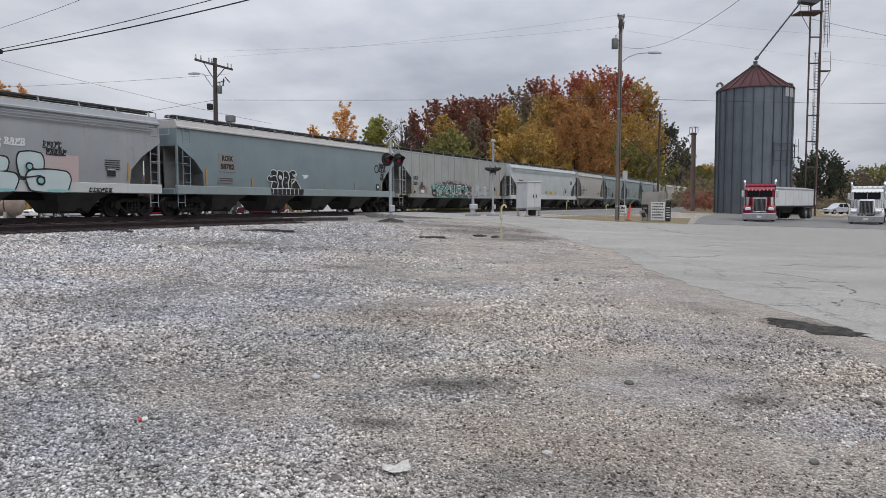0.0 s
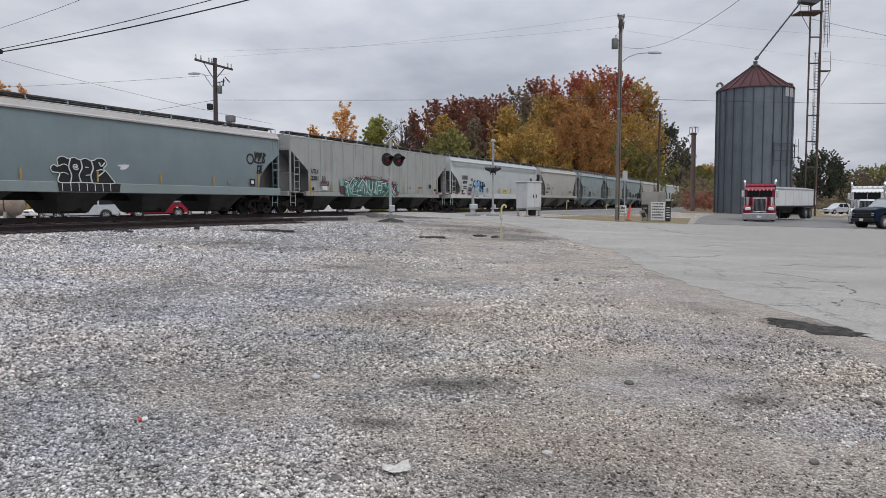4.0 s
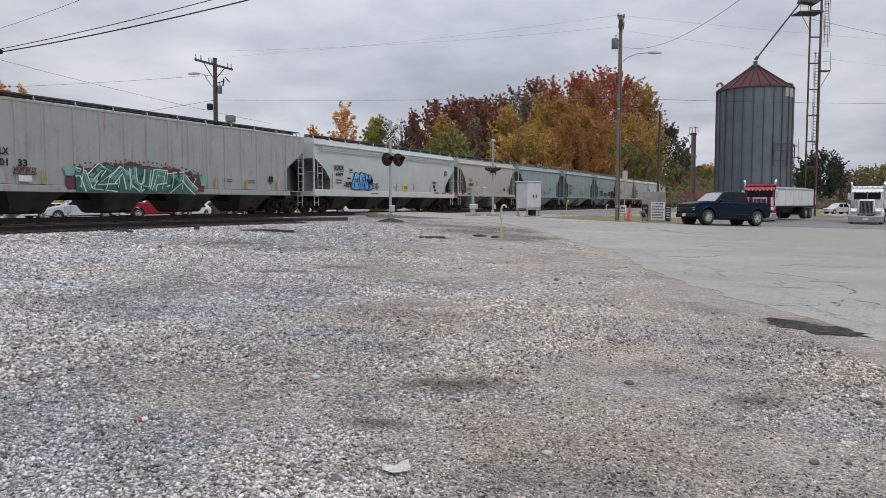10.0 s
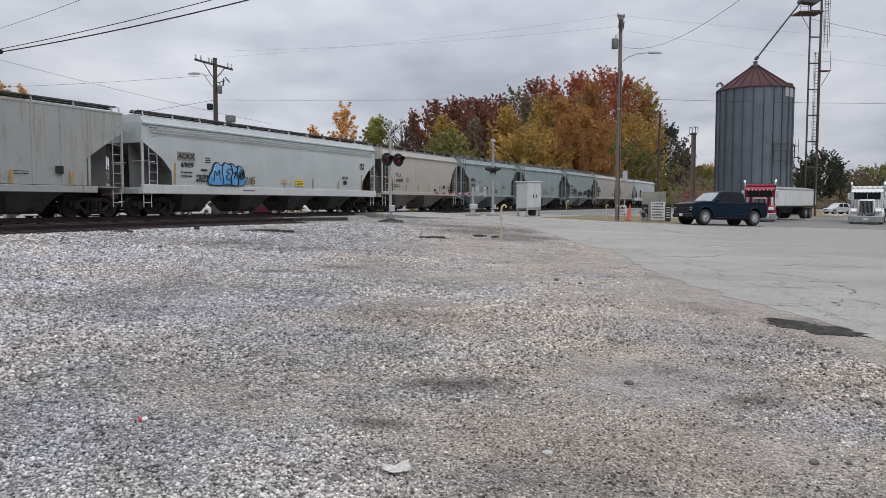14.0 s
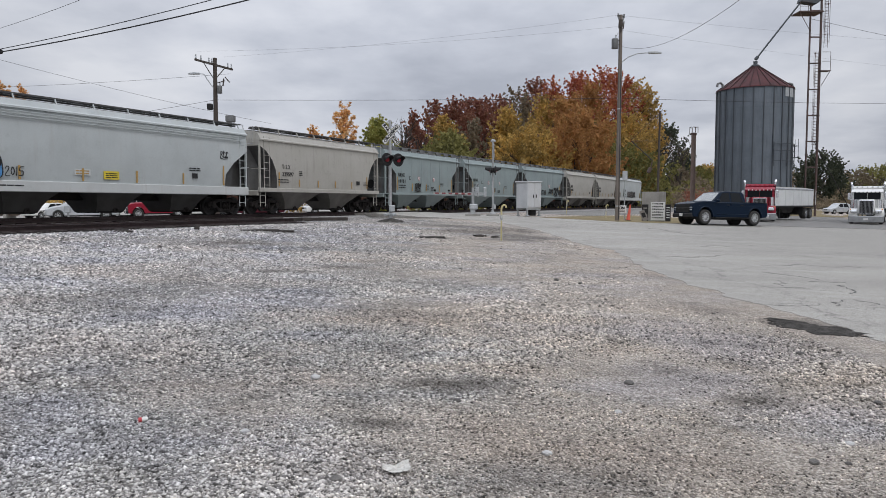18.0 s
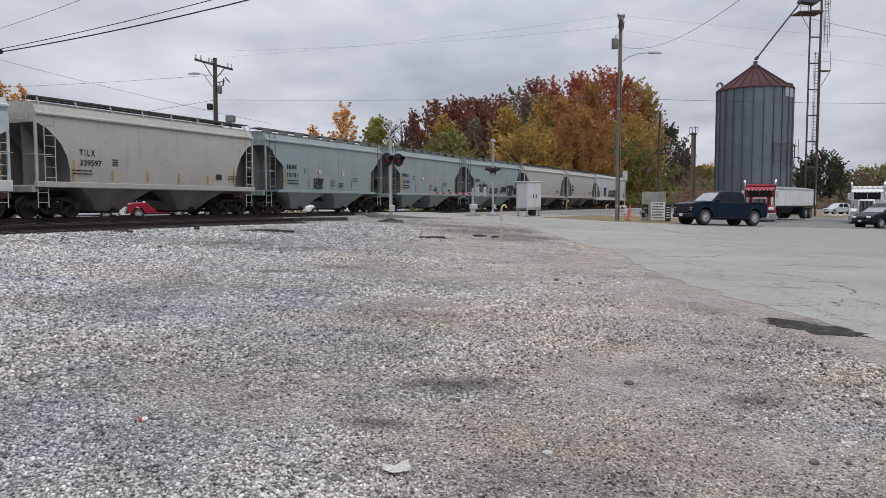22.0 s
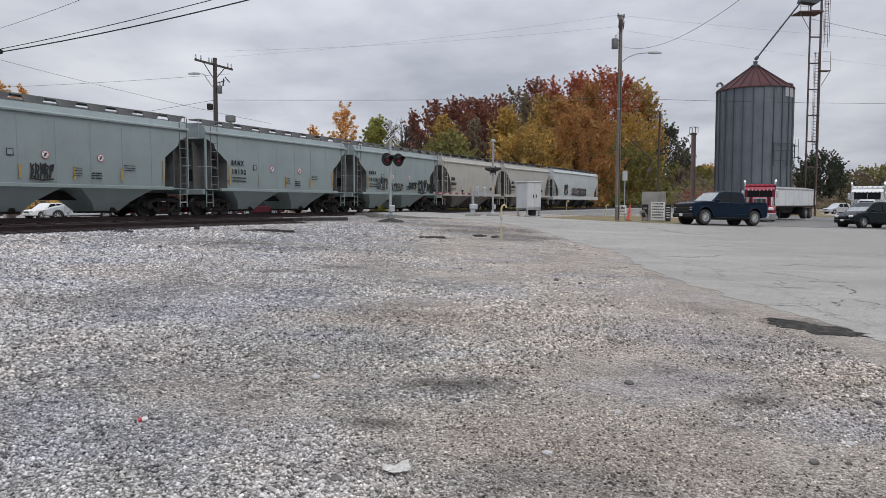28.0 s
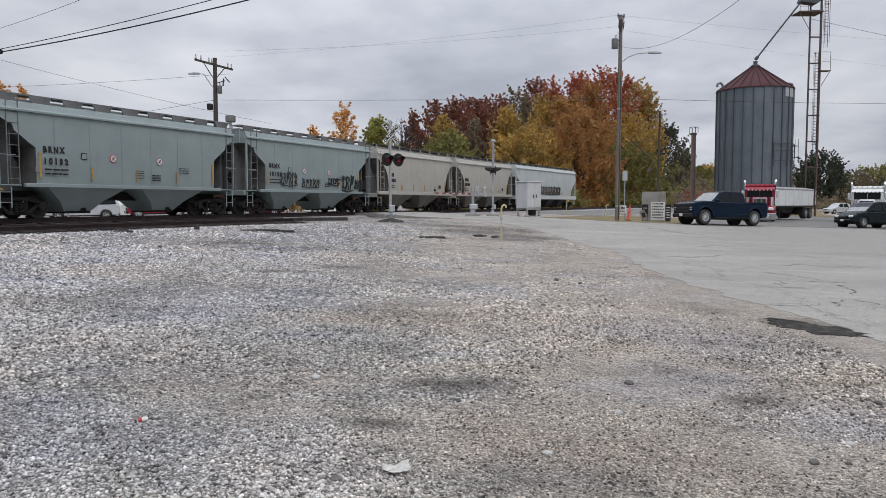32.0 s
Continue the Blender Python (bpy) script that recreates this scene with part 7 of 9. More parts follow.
# ---- vehicles: nose towards -x, wheels on z = 0 ----
def arch(x, r, n=8, z0=0.0):
    return [(x - r * math.cos(math.pi * k / n), z0 + r * math.sin(math.pi * k / n)) for k in range(n + 1)]


TYRES = {}


def wheel(parent, x, y, r, w, rim="alloy", spokes=6, dual=False):
    side = -1 if y < 0 else 1
    key = (r, w, rim, spokes)
    if key not in TYRES:
        m = Matrix.Rotation(radians(90), 4, "X")
        ty = Shape().lathe([(r * 0.62, -w / 2), (r * 0.9, -w / 2), (r, -w * 0.36), (r, w * 0.36), (r * 0.9, w / 2), (r * 0.62, w / 2), (r * 0.62, -w / 2)], 28, m).mesh("tyre", M["rubber"], 35)
        dish = Shape().lathe([(r * 0.68, w * 0.36), (r * 0.56, w * 0.28), (r * 0.2, w * 0.2), (0.0, w * 0.2)], 24, m).mesh("rim_dish", M["black_dull" if rim == "alloy" else rim], 35)
        ri = Shape().lathe([(r * 0.64, w * 0.4), (r * 0.61, w * 0.46), (r * 0.57, w * 0.44), (r * 0.55, w * 0.34)], 24, m)
        for k in range(spokes):
            a = 2 * math.pi * k / spokes
            ri.box((r * 0.37 * math.cos(a), -w * 0.36, r * 0.37 * math.sin(a)), (r * 0.46, w * 0.16, r * 0.10), 0.006, Matrix.Rotation(-a, 3, "Y"))
        ri.lathe([(r * 0.16, w * 0.3), (r * 0.14, w * 0.46), (0, w * 0.47)], 12, m)
        TYRES[key] = (ty, ri.mesh("rim", M[rim], 35), dish)
    ty, ri, dish = TYRES[key]
    t = part("wheel", ty, None, parent, "black tyre", m=pose(x, y, r, 0, 0, 0 if side < 0 else 180))
    part("rim", ri, None, t)
    part("rim_dish", dish, None, t)
    return t


def side_window(parent, pts, y0, y1, z0, z1, mat="glass", name="side_window"):
    """Panes on both sides of a cabin that leans in from y0 at z0 to y1 at z1."""
    for side in (-1, 1):
        sh = Shape()
        vs = []
        for x, z in pts:
            y = y0 + (y1 - y0) * (z - z0) / (z1 - z0)
            vs.append((x, side * (y + 0.008), z))
        for x, z in pts:
            y = y0 + (y1 - y0) * (z - z0) / (z1 - z0)
            vs.append((x, side * (y - 0.02), z))
        n = len(pts)
        sh.add(vs, [tuple(range(n)), tuple(range(2 * n - 1, n - 1, -1))] + [(i, n + i, n + (i + 1) % n, (i + 1) % n) for i in range(n)])
        part(name, sh, M[mat], parent, "dark tinted window", smooth=None)


def cabin(parent, outline, w0, w1, z0, z1, paint):
    """A greenhouse: side outline drawn in towards the roof."""
    vs, n = [], len(outline)
    for side in (-1, 1):
        for x, z in outline:
            y = w0 + (w1 - w0) * (z - z0) / (z1 - z0)
            vs.append((x, side * y, z))
    fs = [tuple(range(n))[::-1], tuple(range(n, 2 * n))] + [(i, (i + 1) % n, n + (i + 1) % n, n + i) for i in range(n)]
    ob = part("cabin", Shape().add(vs, fs), M[paint], parent, smooth=40)
    mod = ob.modifiers.new("round", "BEVEL")
    mod.width, mod.segments, mod.limit_method = 0.05, 2, "ANGLE"
    return ob


def screen(parent, a, b, wa, wb, name, mat="screen", lift=0.012):
    """A sloping pane between two heights (x, z), set just proud of the cabin."""
    (xa, za), (xb, zb) = a, b
    d = Vector((zb - za, 0, -(xb - xa))).normalized() * (lift if name != "rear_window" else -lift)
    vs = [(xa, -wa, za), (xa, wa, za), (xb, wb, zb), (xb, -wb, zb)]
    vs = [tuple(Vector(v) - d) for v in vs] + [tuple(Vector(v) + d) for v in vs]
    part(name, Shape().add(vs, [(0, 1, 2, 3), (7, 6, 5, 4), (0, 4, 5, 1), (1, 5, 6, 2), (2, 6, 7, 3), (3, 7, 4, 0)]), M[mat], parent, smooth=None)


def pickup(name, m, paint, label, length=5.45, rims="alloy", tone="chrome", short=0.0):
    v = thing(name, m, label, "pickup truck")
    L, W = length / 2, 1.0
    C = L + 0.28
    r = 0.43
    fx, rx = -L + 0.84, L - 1.0
    zb = 0.42
    body = [(-L + 0.06, zb), (-L, 0.55), (-L + 0.0, 1.0), (-L + 0.06, 1.15), (-L + 0.3, 1.22), (-L + 0.7, 1.24), (-L + 1.0, 1.255), (-L + 1.35, 1.27), (-L + 1.7, 1.22), (L - 2.0, 1.22), (L - 0.02, 1.22), (L, 1.15), (L, 0.6), (L - 0.1, zb + 0.05)]
    body += [(x, z) for x, z in arch(rx, 0.52, 8, zb)][::-1] + [(x, z) for x, z in arch(fx, 0.52, 8, zb)][::-1]
    part("body", Shape().slab(body, 1, -W, W, 0.05), M[paint], v, smooth=35)
    out = [(-C + 1.55, 1.18), (-C + 2.32, 1.82), (-C + 2.75, 1.89), (-C + 3.85 - short, 1.88), (-C + 4.02 - short, 1.78), (-C + 4.12 - short, 1.18)]
    cb = cabin(v, out, W - 0.04, W - 0.2, 1.18, 1.89, paint)
    side_window(cb, [(-C + 1.98, 1.24), (-C + 2.44, 1.76), (-C + 2.92, 1.80), (-C + 2.92, 1.24)], W - 0.04, W - 0.2, 1.18, 1.89)
    if not short:
        side_window(cb, [(-C + 3.02, 1.24), (-C + 3.02, 1.80), (-C + 3.72, 1.79), (-C + 3.88, 1.24)], W - 0.04, W - 0.2, 1.18, 1.89)
    screen(cb, (-C + 1.66, 1.26), (-C + 2.29, 1.79), W - 0.12, W - 0.26, "windscreen")
    screen(cb, (-C + 4.1 - short, 1.28), (-C + 4.03 - short, 1.74), W - 0.14, W - 0.28, "rear_window", "glass")
    part("bed_floor", Shape().box((L - 1.0 - short / 2 - 0.07, 0, 1.222), (1.84 + short, 1.6, 0.008)), M["black_dull"], v)
    part("bed_rail", Shape().box((L - 0.95, -W + 0.08, 1.235), (1.85, 0.14, 0.03), 0.01).box((L - 0.95, W - 0.08, 1.235), (1.85, 0.14, 0.03), 0.01), M["black_dull"], v)
    g = part("grille", Shape().box((-L - 0.005, 0, 0.90), (0.06, 1.4, 0.46), 0.02), M["black_dull"], v, "black grille")
    part("grille_bar", Shape().box((-L - 0.03, 0, 0.9), (0.04, 1.25, 0.06), 0.01).box((-L - 0.03, 0, 0.90), (0.05, 0.26, 0.10), 0.02), M[tone], g)
    for s in (-1, 1):
        part("headlight", Shape().box((-L + 0.06, s * 0.80, 0.93), (0.18, 0.26, 0.07), 0.02), M["headlight"], v, "clear headlight")
        part("running_light", Shape().box((-L + 0.02, s * 0.80, 0.80), (0.1, 0.2, 0.025), 0.01), M["headlight"], v)
        part("fog_light", Shape().box((-L - 0.02, s * 0.72, 0.56), (0.06, 0.14, 0.08), 0.02), M["headlight"], v)
        part("tail_light", Shape().box((L - 0.02, s * 0.9, 1.0), (0.08, 0.18, 0.36), 0.02), M["red_lens"], v, "red tail light")
        part("mirror", Shape().box((-C + 1.95, s * 1.1, 1.3), (0.14, 0.22, 0.2), 0.05).rod((-C + 1.95, s * 0.92, 1.24), (-C + 1.95, s * 1.05, 1.26), 0.03, 6), M[paint], v)
        for x in (-C + 2.75, -C + 3.75)[:1 if short else 2]:
            part("door_handle", Shape().box((x, s * 1.005, 1.06), (0.2, 0.04, 0.035), 0.01), M["black_dull"], v)
        for x in (-C + 1.72, -C + 2.97, -C + 4.05)[:2 if short else 3]:
            part("door_gap", Shape().box((x, s * 1.0, 0.82), (0.012, 0.006, 0.72)), M["black_dull"], v)
        part("running_board", Shape().box((0.1, s * 0.98, 0.40), (2.6, 0.14, 0.06), 0.02), M["black_dull"], v)
        for x in (fx, rx):
            part("arch_liner", Shape().lathe([(0.47, -0.14), (0.47, 0.14), (0.0, 0.14)], 20, Matrix.Translation((x, s * 0.78, zb)) @ Matrix.Rotation(radians(90 * s), 4, "X")), M["black_dull"], v)
    for s in (-1, 1):
        for x in (fx, rx):
            part("arch_trim", Shape().tube([(x - 0.54 * math.cos(a), s * (W + 0.004), zb + 0.54 * math.sin(a)) for a in [math.pi * k / 12 for k in range(13)]], 0.03, 6), M[paint], v)
        part("body_crease", Shape().box((0.1, s * (W + 0.002), 1.02), (length - 0.6, 0.02, 0.03), 0.008).box((0.1, s * (W + 0.002), 0.60), (2.3, 0.03, 0.05), 0.012), M[paint], v)
    part("hood_bulge", Shape().slab([(-L + 0.25, 1.2), (-L + 0.4, 1.26), (-L + 1.25, 1.31), (-L + 1.4, 1.26)], 1, -0.5, 0.5, 0.03), M[paint], v)
    part("front_bumper", Shape().box((-L - 0.03, 0, 0.52), (0.2, 1.92, 0.24), 0.05), M["black_dull"], v)
    part("number_plate", Shape().box((-L - 0.14, 0, 0.55), (0.02, 0.32, 0.16)), M["sign_white"], v)
    part("rear_bumper", Shape().box((L + 0.06, 0, 0.55), (0.2, 1.86, 0.2), 0.04), M["chrome"], v)
    part("underbody", Shape().box((0, 0, 0.42), (length - 0.9, 1.5, 0.22), 0.04), M["black_dull"], v)
    # the upper body stands tall over its wheels
    for ob in [c for c in v.children_recursive if c.type == "MESH" and c.name.split(".")[0] != "arch_liner"]:
        for p in ob.data.vertices:
            p.co.z += 0.11 * min(1.0, max(0.0, (p.co.z - 0.6) / 0.5))
            nose = max(0.0, (-L + 1.1 - p.co.x) / 1.1)
            p.co.y *= 1 - 0.10 * nose * nose - 0.05 * max(0.0, p.co.z - 1.05)
            if p.co.z > 1.0:
                p.co.z -= 0.05 * nose * nose
    for x in (fx, rx):
        for s in (-1, 1):
            wheel(v, x, s * 0.87, r, 0.28, rims, 10)
    return v


def low_car(name, m, paint, label, category, length, height, kind="wagon"):
    v = thing(name, m, label, category)
    L, W, r = length / 2, 0.92, 0.33
    fx, rx, zb = -L + 0.9, L - 0.95, 0.3
    belt = height * 0.60
    if kind == "van":
        body = [(-L + 0.05, zb), (-L, 0.5), (-L + 0.06, 0.75), (-L + 0.4, 0.92), (-L + 1.15, belt), (L - 0.1, belt + 0.04), (L, 0.9), (L - 0.02, 0.45), (L - 0.1, zb)]
        out = [(-L + 1.0, belt - 0.04), (-L + 1.95, height - 0.1), (-L + 2.5, height), (L - 0.4, height - 0.03), (L - 0.14, height - 0.12), (L - 0.04, belt)]
        wins = [[(-L + 1.55, belt + 0.03), (-L + 2.1, height - 0.16), (-L + 2.55, height - 0.12), (-L + 2.55, belt + 0.03)], [(-L + 2.65, belt + 0.03), (-L + 2.65, height - 0.12), (-L + 3.5, height - 0.13), (-L + 3.5, belt + 0.04)], [(-L + 3.6, belt + 0.04), (-L + 3.6, height - 0.13), (L - 0.4, height - 0.16), (L - 0.2, belt + 0.06)]]
        fs, fe = (-L + 1.12, belt + 0.02), (-L + 1.93, height - 0.13)
    else:
        body = [(-L + 0.05, zb), (-L, 0.48), (-L + 0.04, 0.7), (-L + 0.25, 0.82), (-L + 1.3, belt), (L - 0.2, belt + 0.05), (L, 0.86), (L - 0.02, 0.45), (L - 0.1, zb)]
        out = [(-L + 1.2, belt - 0.04), (-L + 1.95, height - 0.08), (-L + 2.4, height), (L - 1.2, height - 0.02), (L - 0.75, height - 0.12), (L - 0.15, belt + 0.02)]
        wins = [[(-L + 1.6, belt + 0.03), (-L + 2.05, height - 0.13), (-L + 2.6, height - 0.09), (-L + 2.6, belt + 0.03)], [(-L + 2.7, belt + 0.03), (-L + 2.7, height - 0.09), (L - 1.3, height - 0.11), (L - 0.95, belt + 0.05)]]
        fs, fe = (-L + 1.3, belt + 0.01), (-L + 1.93, height - 0.11)
    body += arch(rx, r + 0.07, 8, zb)[::-1] + arch(fx, r + 0.07, 8, zb)[::-1]
    part("body", Shape().slab(body, 1, -W, W, 0.06), M[paint], v, smooth=35)
    cb = cabin(v, out, W - 0.04, W - 0.22, belt, height, paint)
    for w in wins:
        side_window(cb, w, W - 0.04, W - 0.22, belt, height)
    screen(cb, fs, fe, W - 0.12, W - 0.27, "windscreen")
    screen(cb, (L - 0.1, belt + 0.1), (L - 0.6 if kind != "van" else L - 0.13, height - 0.16), W - 0.14, W - 0.28, "rear_window", "glass")
    for s in (-1, 1):
        part("headlight", Shape().box((-L + 0.18, s * 0.66, 0.70), (0.32, 0.4, 0.15), 0.05), M["headlight"], v, "clear headlight")
        part("tail_light", Shape().box((L - 0.05, s * 0.74, 0.85), (0.1, 0.2, 0.3), 0.03), M["red_lens"], v, "red tail light")
        part("mirror", Shape().box((fs[0] + 0.42, s * 1.02, belt + 0.1), (0.12, 0.2, 0.14), 0.04), M[paint], v)
        for x in (-L + 2.62, L - 1.5):
            part("door_gap", Shape().box((x, s * 0.92, 0.62), (0.012, 0.006, 0.5)), M["black_dull"], v)
    part("grille", Shape().box((-L + 0.0, 0, 0.64), (0.06, 0.8, 0.13), 0.03), M["black_dull"], v)
    part("number_plate", Shape().box((-L - 0.02, 0, 0.46), (0.02, 0.3, 0.14)), M["sign_white"], v)
    part("bumper", Shape().box((-L + 0.03, 0, 0.43), (0.14, 1.7, 0.2), 0.06), M[paint], v)
    part("underbody", Shape().box((0, 0, 0.30), (length - 0.8, 1.4, 0.16), 0.04), M["black_dull"], v)
    # nose and tail drawn in, shoulders rounded
    for ob in [c for c in v.children_recursive if c.type == "MESH"]:
        for q in ob.data.vertices:
            nose, tail = max(0.0, (-L + 1.1 - q.co.x) / 1.1), max(0.0, (q.co.x - L + 0.8) / 0.8)
            q.co.y *= 1 - 0.17 * nose * nose - 0.09 * tail * tail - 0.06 * max(0.0, q.co.z - 0.7)
            q.co.x += 0.16 * max(0.0, nose) * (abs(q.co.y) / W) ** 2
    for x in (fx, rx):
        for s in (-1, 1):
            wheel(v, x, s * 0.80, r, 0.21, "alloy", 7)
            part("arch_liner", Shape().lathe([(r + 0.05, -0.12), (r + 0.05, 0.12), (0.0, 0.12)], 18, Matrix.Translation((x, s * 0.72, zb)) @ Matrix.Rotation(radians(90 * s), 4, "X")), M["black_dull"], v)
    return v


def semi(name, m, paint, label, trailer_label, visor, hitch):
    """A conventional long-nosed tractor with a grain trailer, nose towards -x."""
    v = thing(name, m, label, "semi truck", "parked grain trucks")
    hood = [(0.15, 0.75), (0.0, 0.9), (0.0, 1.78), (0.12, 1.88), (1.7, 1.98), (1.7, 0.75)]
    part("hood", Shape().slab(hood, 1, -0.56, 0.56, 0.08), M[paint], v, smooth=40)
    g = part("grille", Shape().box((-0.03, 0, 1.32), (0.08, 0.90, 1.00), 0.03), M["black_dull"], v, "chrome grille with vertical bars")
    part("grille_surround", Shape().box((-0.05, -0.47, 1.32), (0.1, 0.06, 1.08), 0.02).box((-0.05, 0.47, 1.32), (0.1, 0.06, 1.08), 0.02).box((-0.05, 0, 1.84), (0.1, 0.98, 0.07), 0.02).box((-0.05, 0, 0.80), (0.1, 0.98, 0.06), 0.02), M["chrome"], g)
    for k in range(10):
        part("grille_bar", Shape().box((-0.085, -0.40 + 0.089 * k, 1.32), (0.03, 0.026, 0.96), 0.008), M["dull_chrome"], g)
    for s in (-1, 1):
        f = [(0.0, 0.62), (-0.02, 0.95), (0.2, 1.18), (0.75, 1.26), (1.35, 1.15), (1.65, 0.8), (1.65, 0.62)] + arch(0.85, 0.6, 8, 0.62)[::-1]
        part("fender", Shape().slab(f, 1, s * 0.58, s * 1.2, 0.05), M[paint], v, smooth=40)
        part("headlight", Shape().box((-0.02, s * 0.84, 1.0), (0.3, 0.46, 0.24), 0.07), M["chrome"], v, "chrome headlight pod")
        part("headlamp_lens", Shape().box((-0.175, s * 0.73, 1.0), (0.03, 0.18, 0.16), 0.02).box((-0.175, s * 0.94, 1.0), (0.03, 0.18, 0.16), 0.02), M["headlight"], v)
        part("turn_signal", Shape().box((0.1, s * 1.08, 1.18), (0.1, 0.1, 0.1), 0.03), M["amber_lens"], v)
        part("exhaust_stack", Shape().tube([(2.95, s * 1.14, 0.9), (2.95, s * 1.14, 3.0), (2.95, s * 1.15, 3.18), (3.06, s * 1.2, 3.36)], 0.085, 12), M["chrome"], v, "chrome exhaust stack")
        part("air_cleaner", Shape().rod((1.62, s * 0.86, 1.25), (1.62, s * 0.86, 1.95), 0.18, 16), M["chrome"], v)
        part("mirror", Shape().box((1.75, s * 1.28, 2.2), (0.08, 0.2, 0.55), 0.03).rod((1.8, s * 1.05, 2.45), (1.75, s * 1.27, 2.42), 0.02, 6).rod((1.8, s * 1.05, 1.95), (1.75, s * 1.27, 1.98), 0.02, 6), M["chrome"], v)
        part("fuel_tank", Shape().rod((2.0, s * 0.95, 0.72), (3.7, s * 0.95, 0.72), 0.32, 18), M["chrome"], v)
    part("bumper", Shape().box((-0.28, 0, 0.40), (0.12, 2.42, 0.52), 0.04), M["dull_chrome"], v, "deep chrome bumper")
    part("number_plate", Shape().box((-0.35, 0, 0.40), (0.02, 0.32, 0.16)), M["sign_white"], v)
    cabw = 1.06
    part("cab", Shape().box((2.35, 0, 1.82), (1.5, 2 * cabw, 1.9), 0.08), M[paint], v)
    part("cab_roof", Shape().box((2.40, 0, 2.84), (1.35, 2 * cabw - 0.1, 0.26), 0.1), M[paint], v)
    part("sleeper", Shape().box((4.1, 0, 1.95), (2.0, 2.3, 2.2), 0.1), M[paint], v)
    for s in (-1, 1):
        part("windscreen", Shape().box((1.59, s * 0.47, 2.22), (0.03, 0.90, 0.54), 0.01), M["glass"], v, "split windscreen pane")
        part("side_window", Shape().box((2.3, s * (cabw + 0.004), 2.25), (0.8, 0.03, 0.5), 0.01), M["glass"], v)
    part("sun_visor", Shape().slab([(1.62, 2.56), (1.24, 2.48), (1.2, 2.56), (1.58, 2.76)], 1, -1.1, 1.1, 0.02), M[visor], v)
    for k in range(5):
        part("marker_light", Shape().box((1.75, -0.72 + 0.36 * k, 2.95), (0.2, 0.1, 0.09), 0.03), M["red_lens" if visor == "red_car" else "dull_chrome"], v)
    for k in range(7):
        part("visor_light", Shape().rod((1.22, -0.84 + 0.28 * k, 2.52), (1.16, -0.84 + 0.28 * k, 2.50), 0.055, 10), M["headlight" if visor == "red_car" else "black_dull"], v, "round visor light")
    part("chassis", Shape().box((4.4, 0, 0.9), (7.6, 0.9, 0.24), 0.02), M["black_dull"], v)
    for s in (-1, 1):
        wheel(v, 0.85, s * 1.02, 0.51, 0.28, "chrome", 8)
        for x in (6.1, 7.4):
            wheel(v, x, s * 0.98, 0.51, 0.5, "chrome", 8)
            part("mudguard", Shape().tube([(x - 0.55 * math.cos(a), s * 0.98, 0.53 + 0.62 * math.sin(a)) for a in [math.pi * k / 8 for k in range(1, 8)]], 0.05, 6), M["chrome"], v)
    # trailer
    t = thing("grain_trailer", m @ pose(6.8, 0, 0, 0, 0, hitch) @ pose(-6.8, 0, 0), trailer_label, "trailer", "grain trailers")
    x0, x1 = 6.9, 16.8
    body = [(x0, 1.2), (x0, 2.72), (x1, 2.72), (x1, 1.2)]
    part("trailer_body", Shape().slab(body, 1, -1.27, 1.27, 0.03), M["trailer_white"], t)
    for cx in (x0 + 4.0, x1 - 4.6):
        part("trailer_chute", Shape().slab([(cx - 1.4, 1.2), (cx + 1.4, 1.2), (cx + 0.4, 0.6), (cx - 0.4, 0.6)], 1, -0.7, 0.7), M["car_shade"], t)
    rib = Shape().box((0, 0, 0), (0.06, 0.03, 1.36), 0.01).mesh("trailer_rib", M["trailer_white"])
    for k in range(6):
        for s in (-1, 1):
            part("trailer_rib", rib, None, t, m=pose(x0 + 0.5 + 2.0 * k, s * 1.275, 1.98))
    for s in (-1, 1):
        part("top_rail", Shape().box(((x0 + x1) / 2, s * 1.27, 2.72), (x1 - x0, 0.1, 0.12), 0.02), M["chrome"], t)
        part("bottom_rail", Shape().box(((x0 + x1) / 2, s * 1.275, 1.16), (x1 - x0, 0.06, 0.16), 0.01), M["black_dull"], t)
    tarp = Shape()
    k = 24
    for i in range(k + 1):
        x = x0 + (x1 - x0) * i / k
        for j in range(7):
            a = math.pi * j / 6
            tarp.v.append((x, -1.25 * math.cos(a), 2.76 + (0.16 + 0.05 * math.sin(i * 1.3)) * math.sin(a)))
    for i in range(k):
        tarp.f += [(i * 7 + j, i * 7 + j + 1, (i + 1) * 7 + j + 1, (i + 1) * 7 + j) for j in range(6)]
    tarp.f += [tuple(range(7)), tuple(range(k * 7, k * 7 + 7))]
    part("tarpaulin", tarp, M["tarp"], t, "grey roll tarpaulin", smooth=60)
    for x in (x1 - 1.9, x1 - 0.65):
        for s in (-1, 1):
            wheel(t, x, s * 1.0, 0.51, 0.5, "chrome", 8)
    part("mud_flap", Shape().box((x1 - 2.7, 0, 0.74), (0.04, 2.4, 0.72)).box((x1 - 2.7, 0, 1.1), (0.08, 2.4, 0.08)), M["black_dull"], t)
    part("landing_gear", Shape().box((x0 + 2.3, -0.8, 0.75), (0.12, 0.12, 1.3)).box((x0 + 2.3, 0.8, 0.75), (0.12, 0.12, 1.3)).box((x0 + 2.3, 0, 0.9), (0.08, 1.6, 0.08)), M["black_dull"], t)
    return v


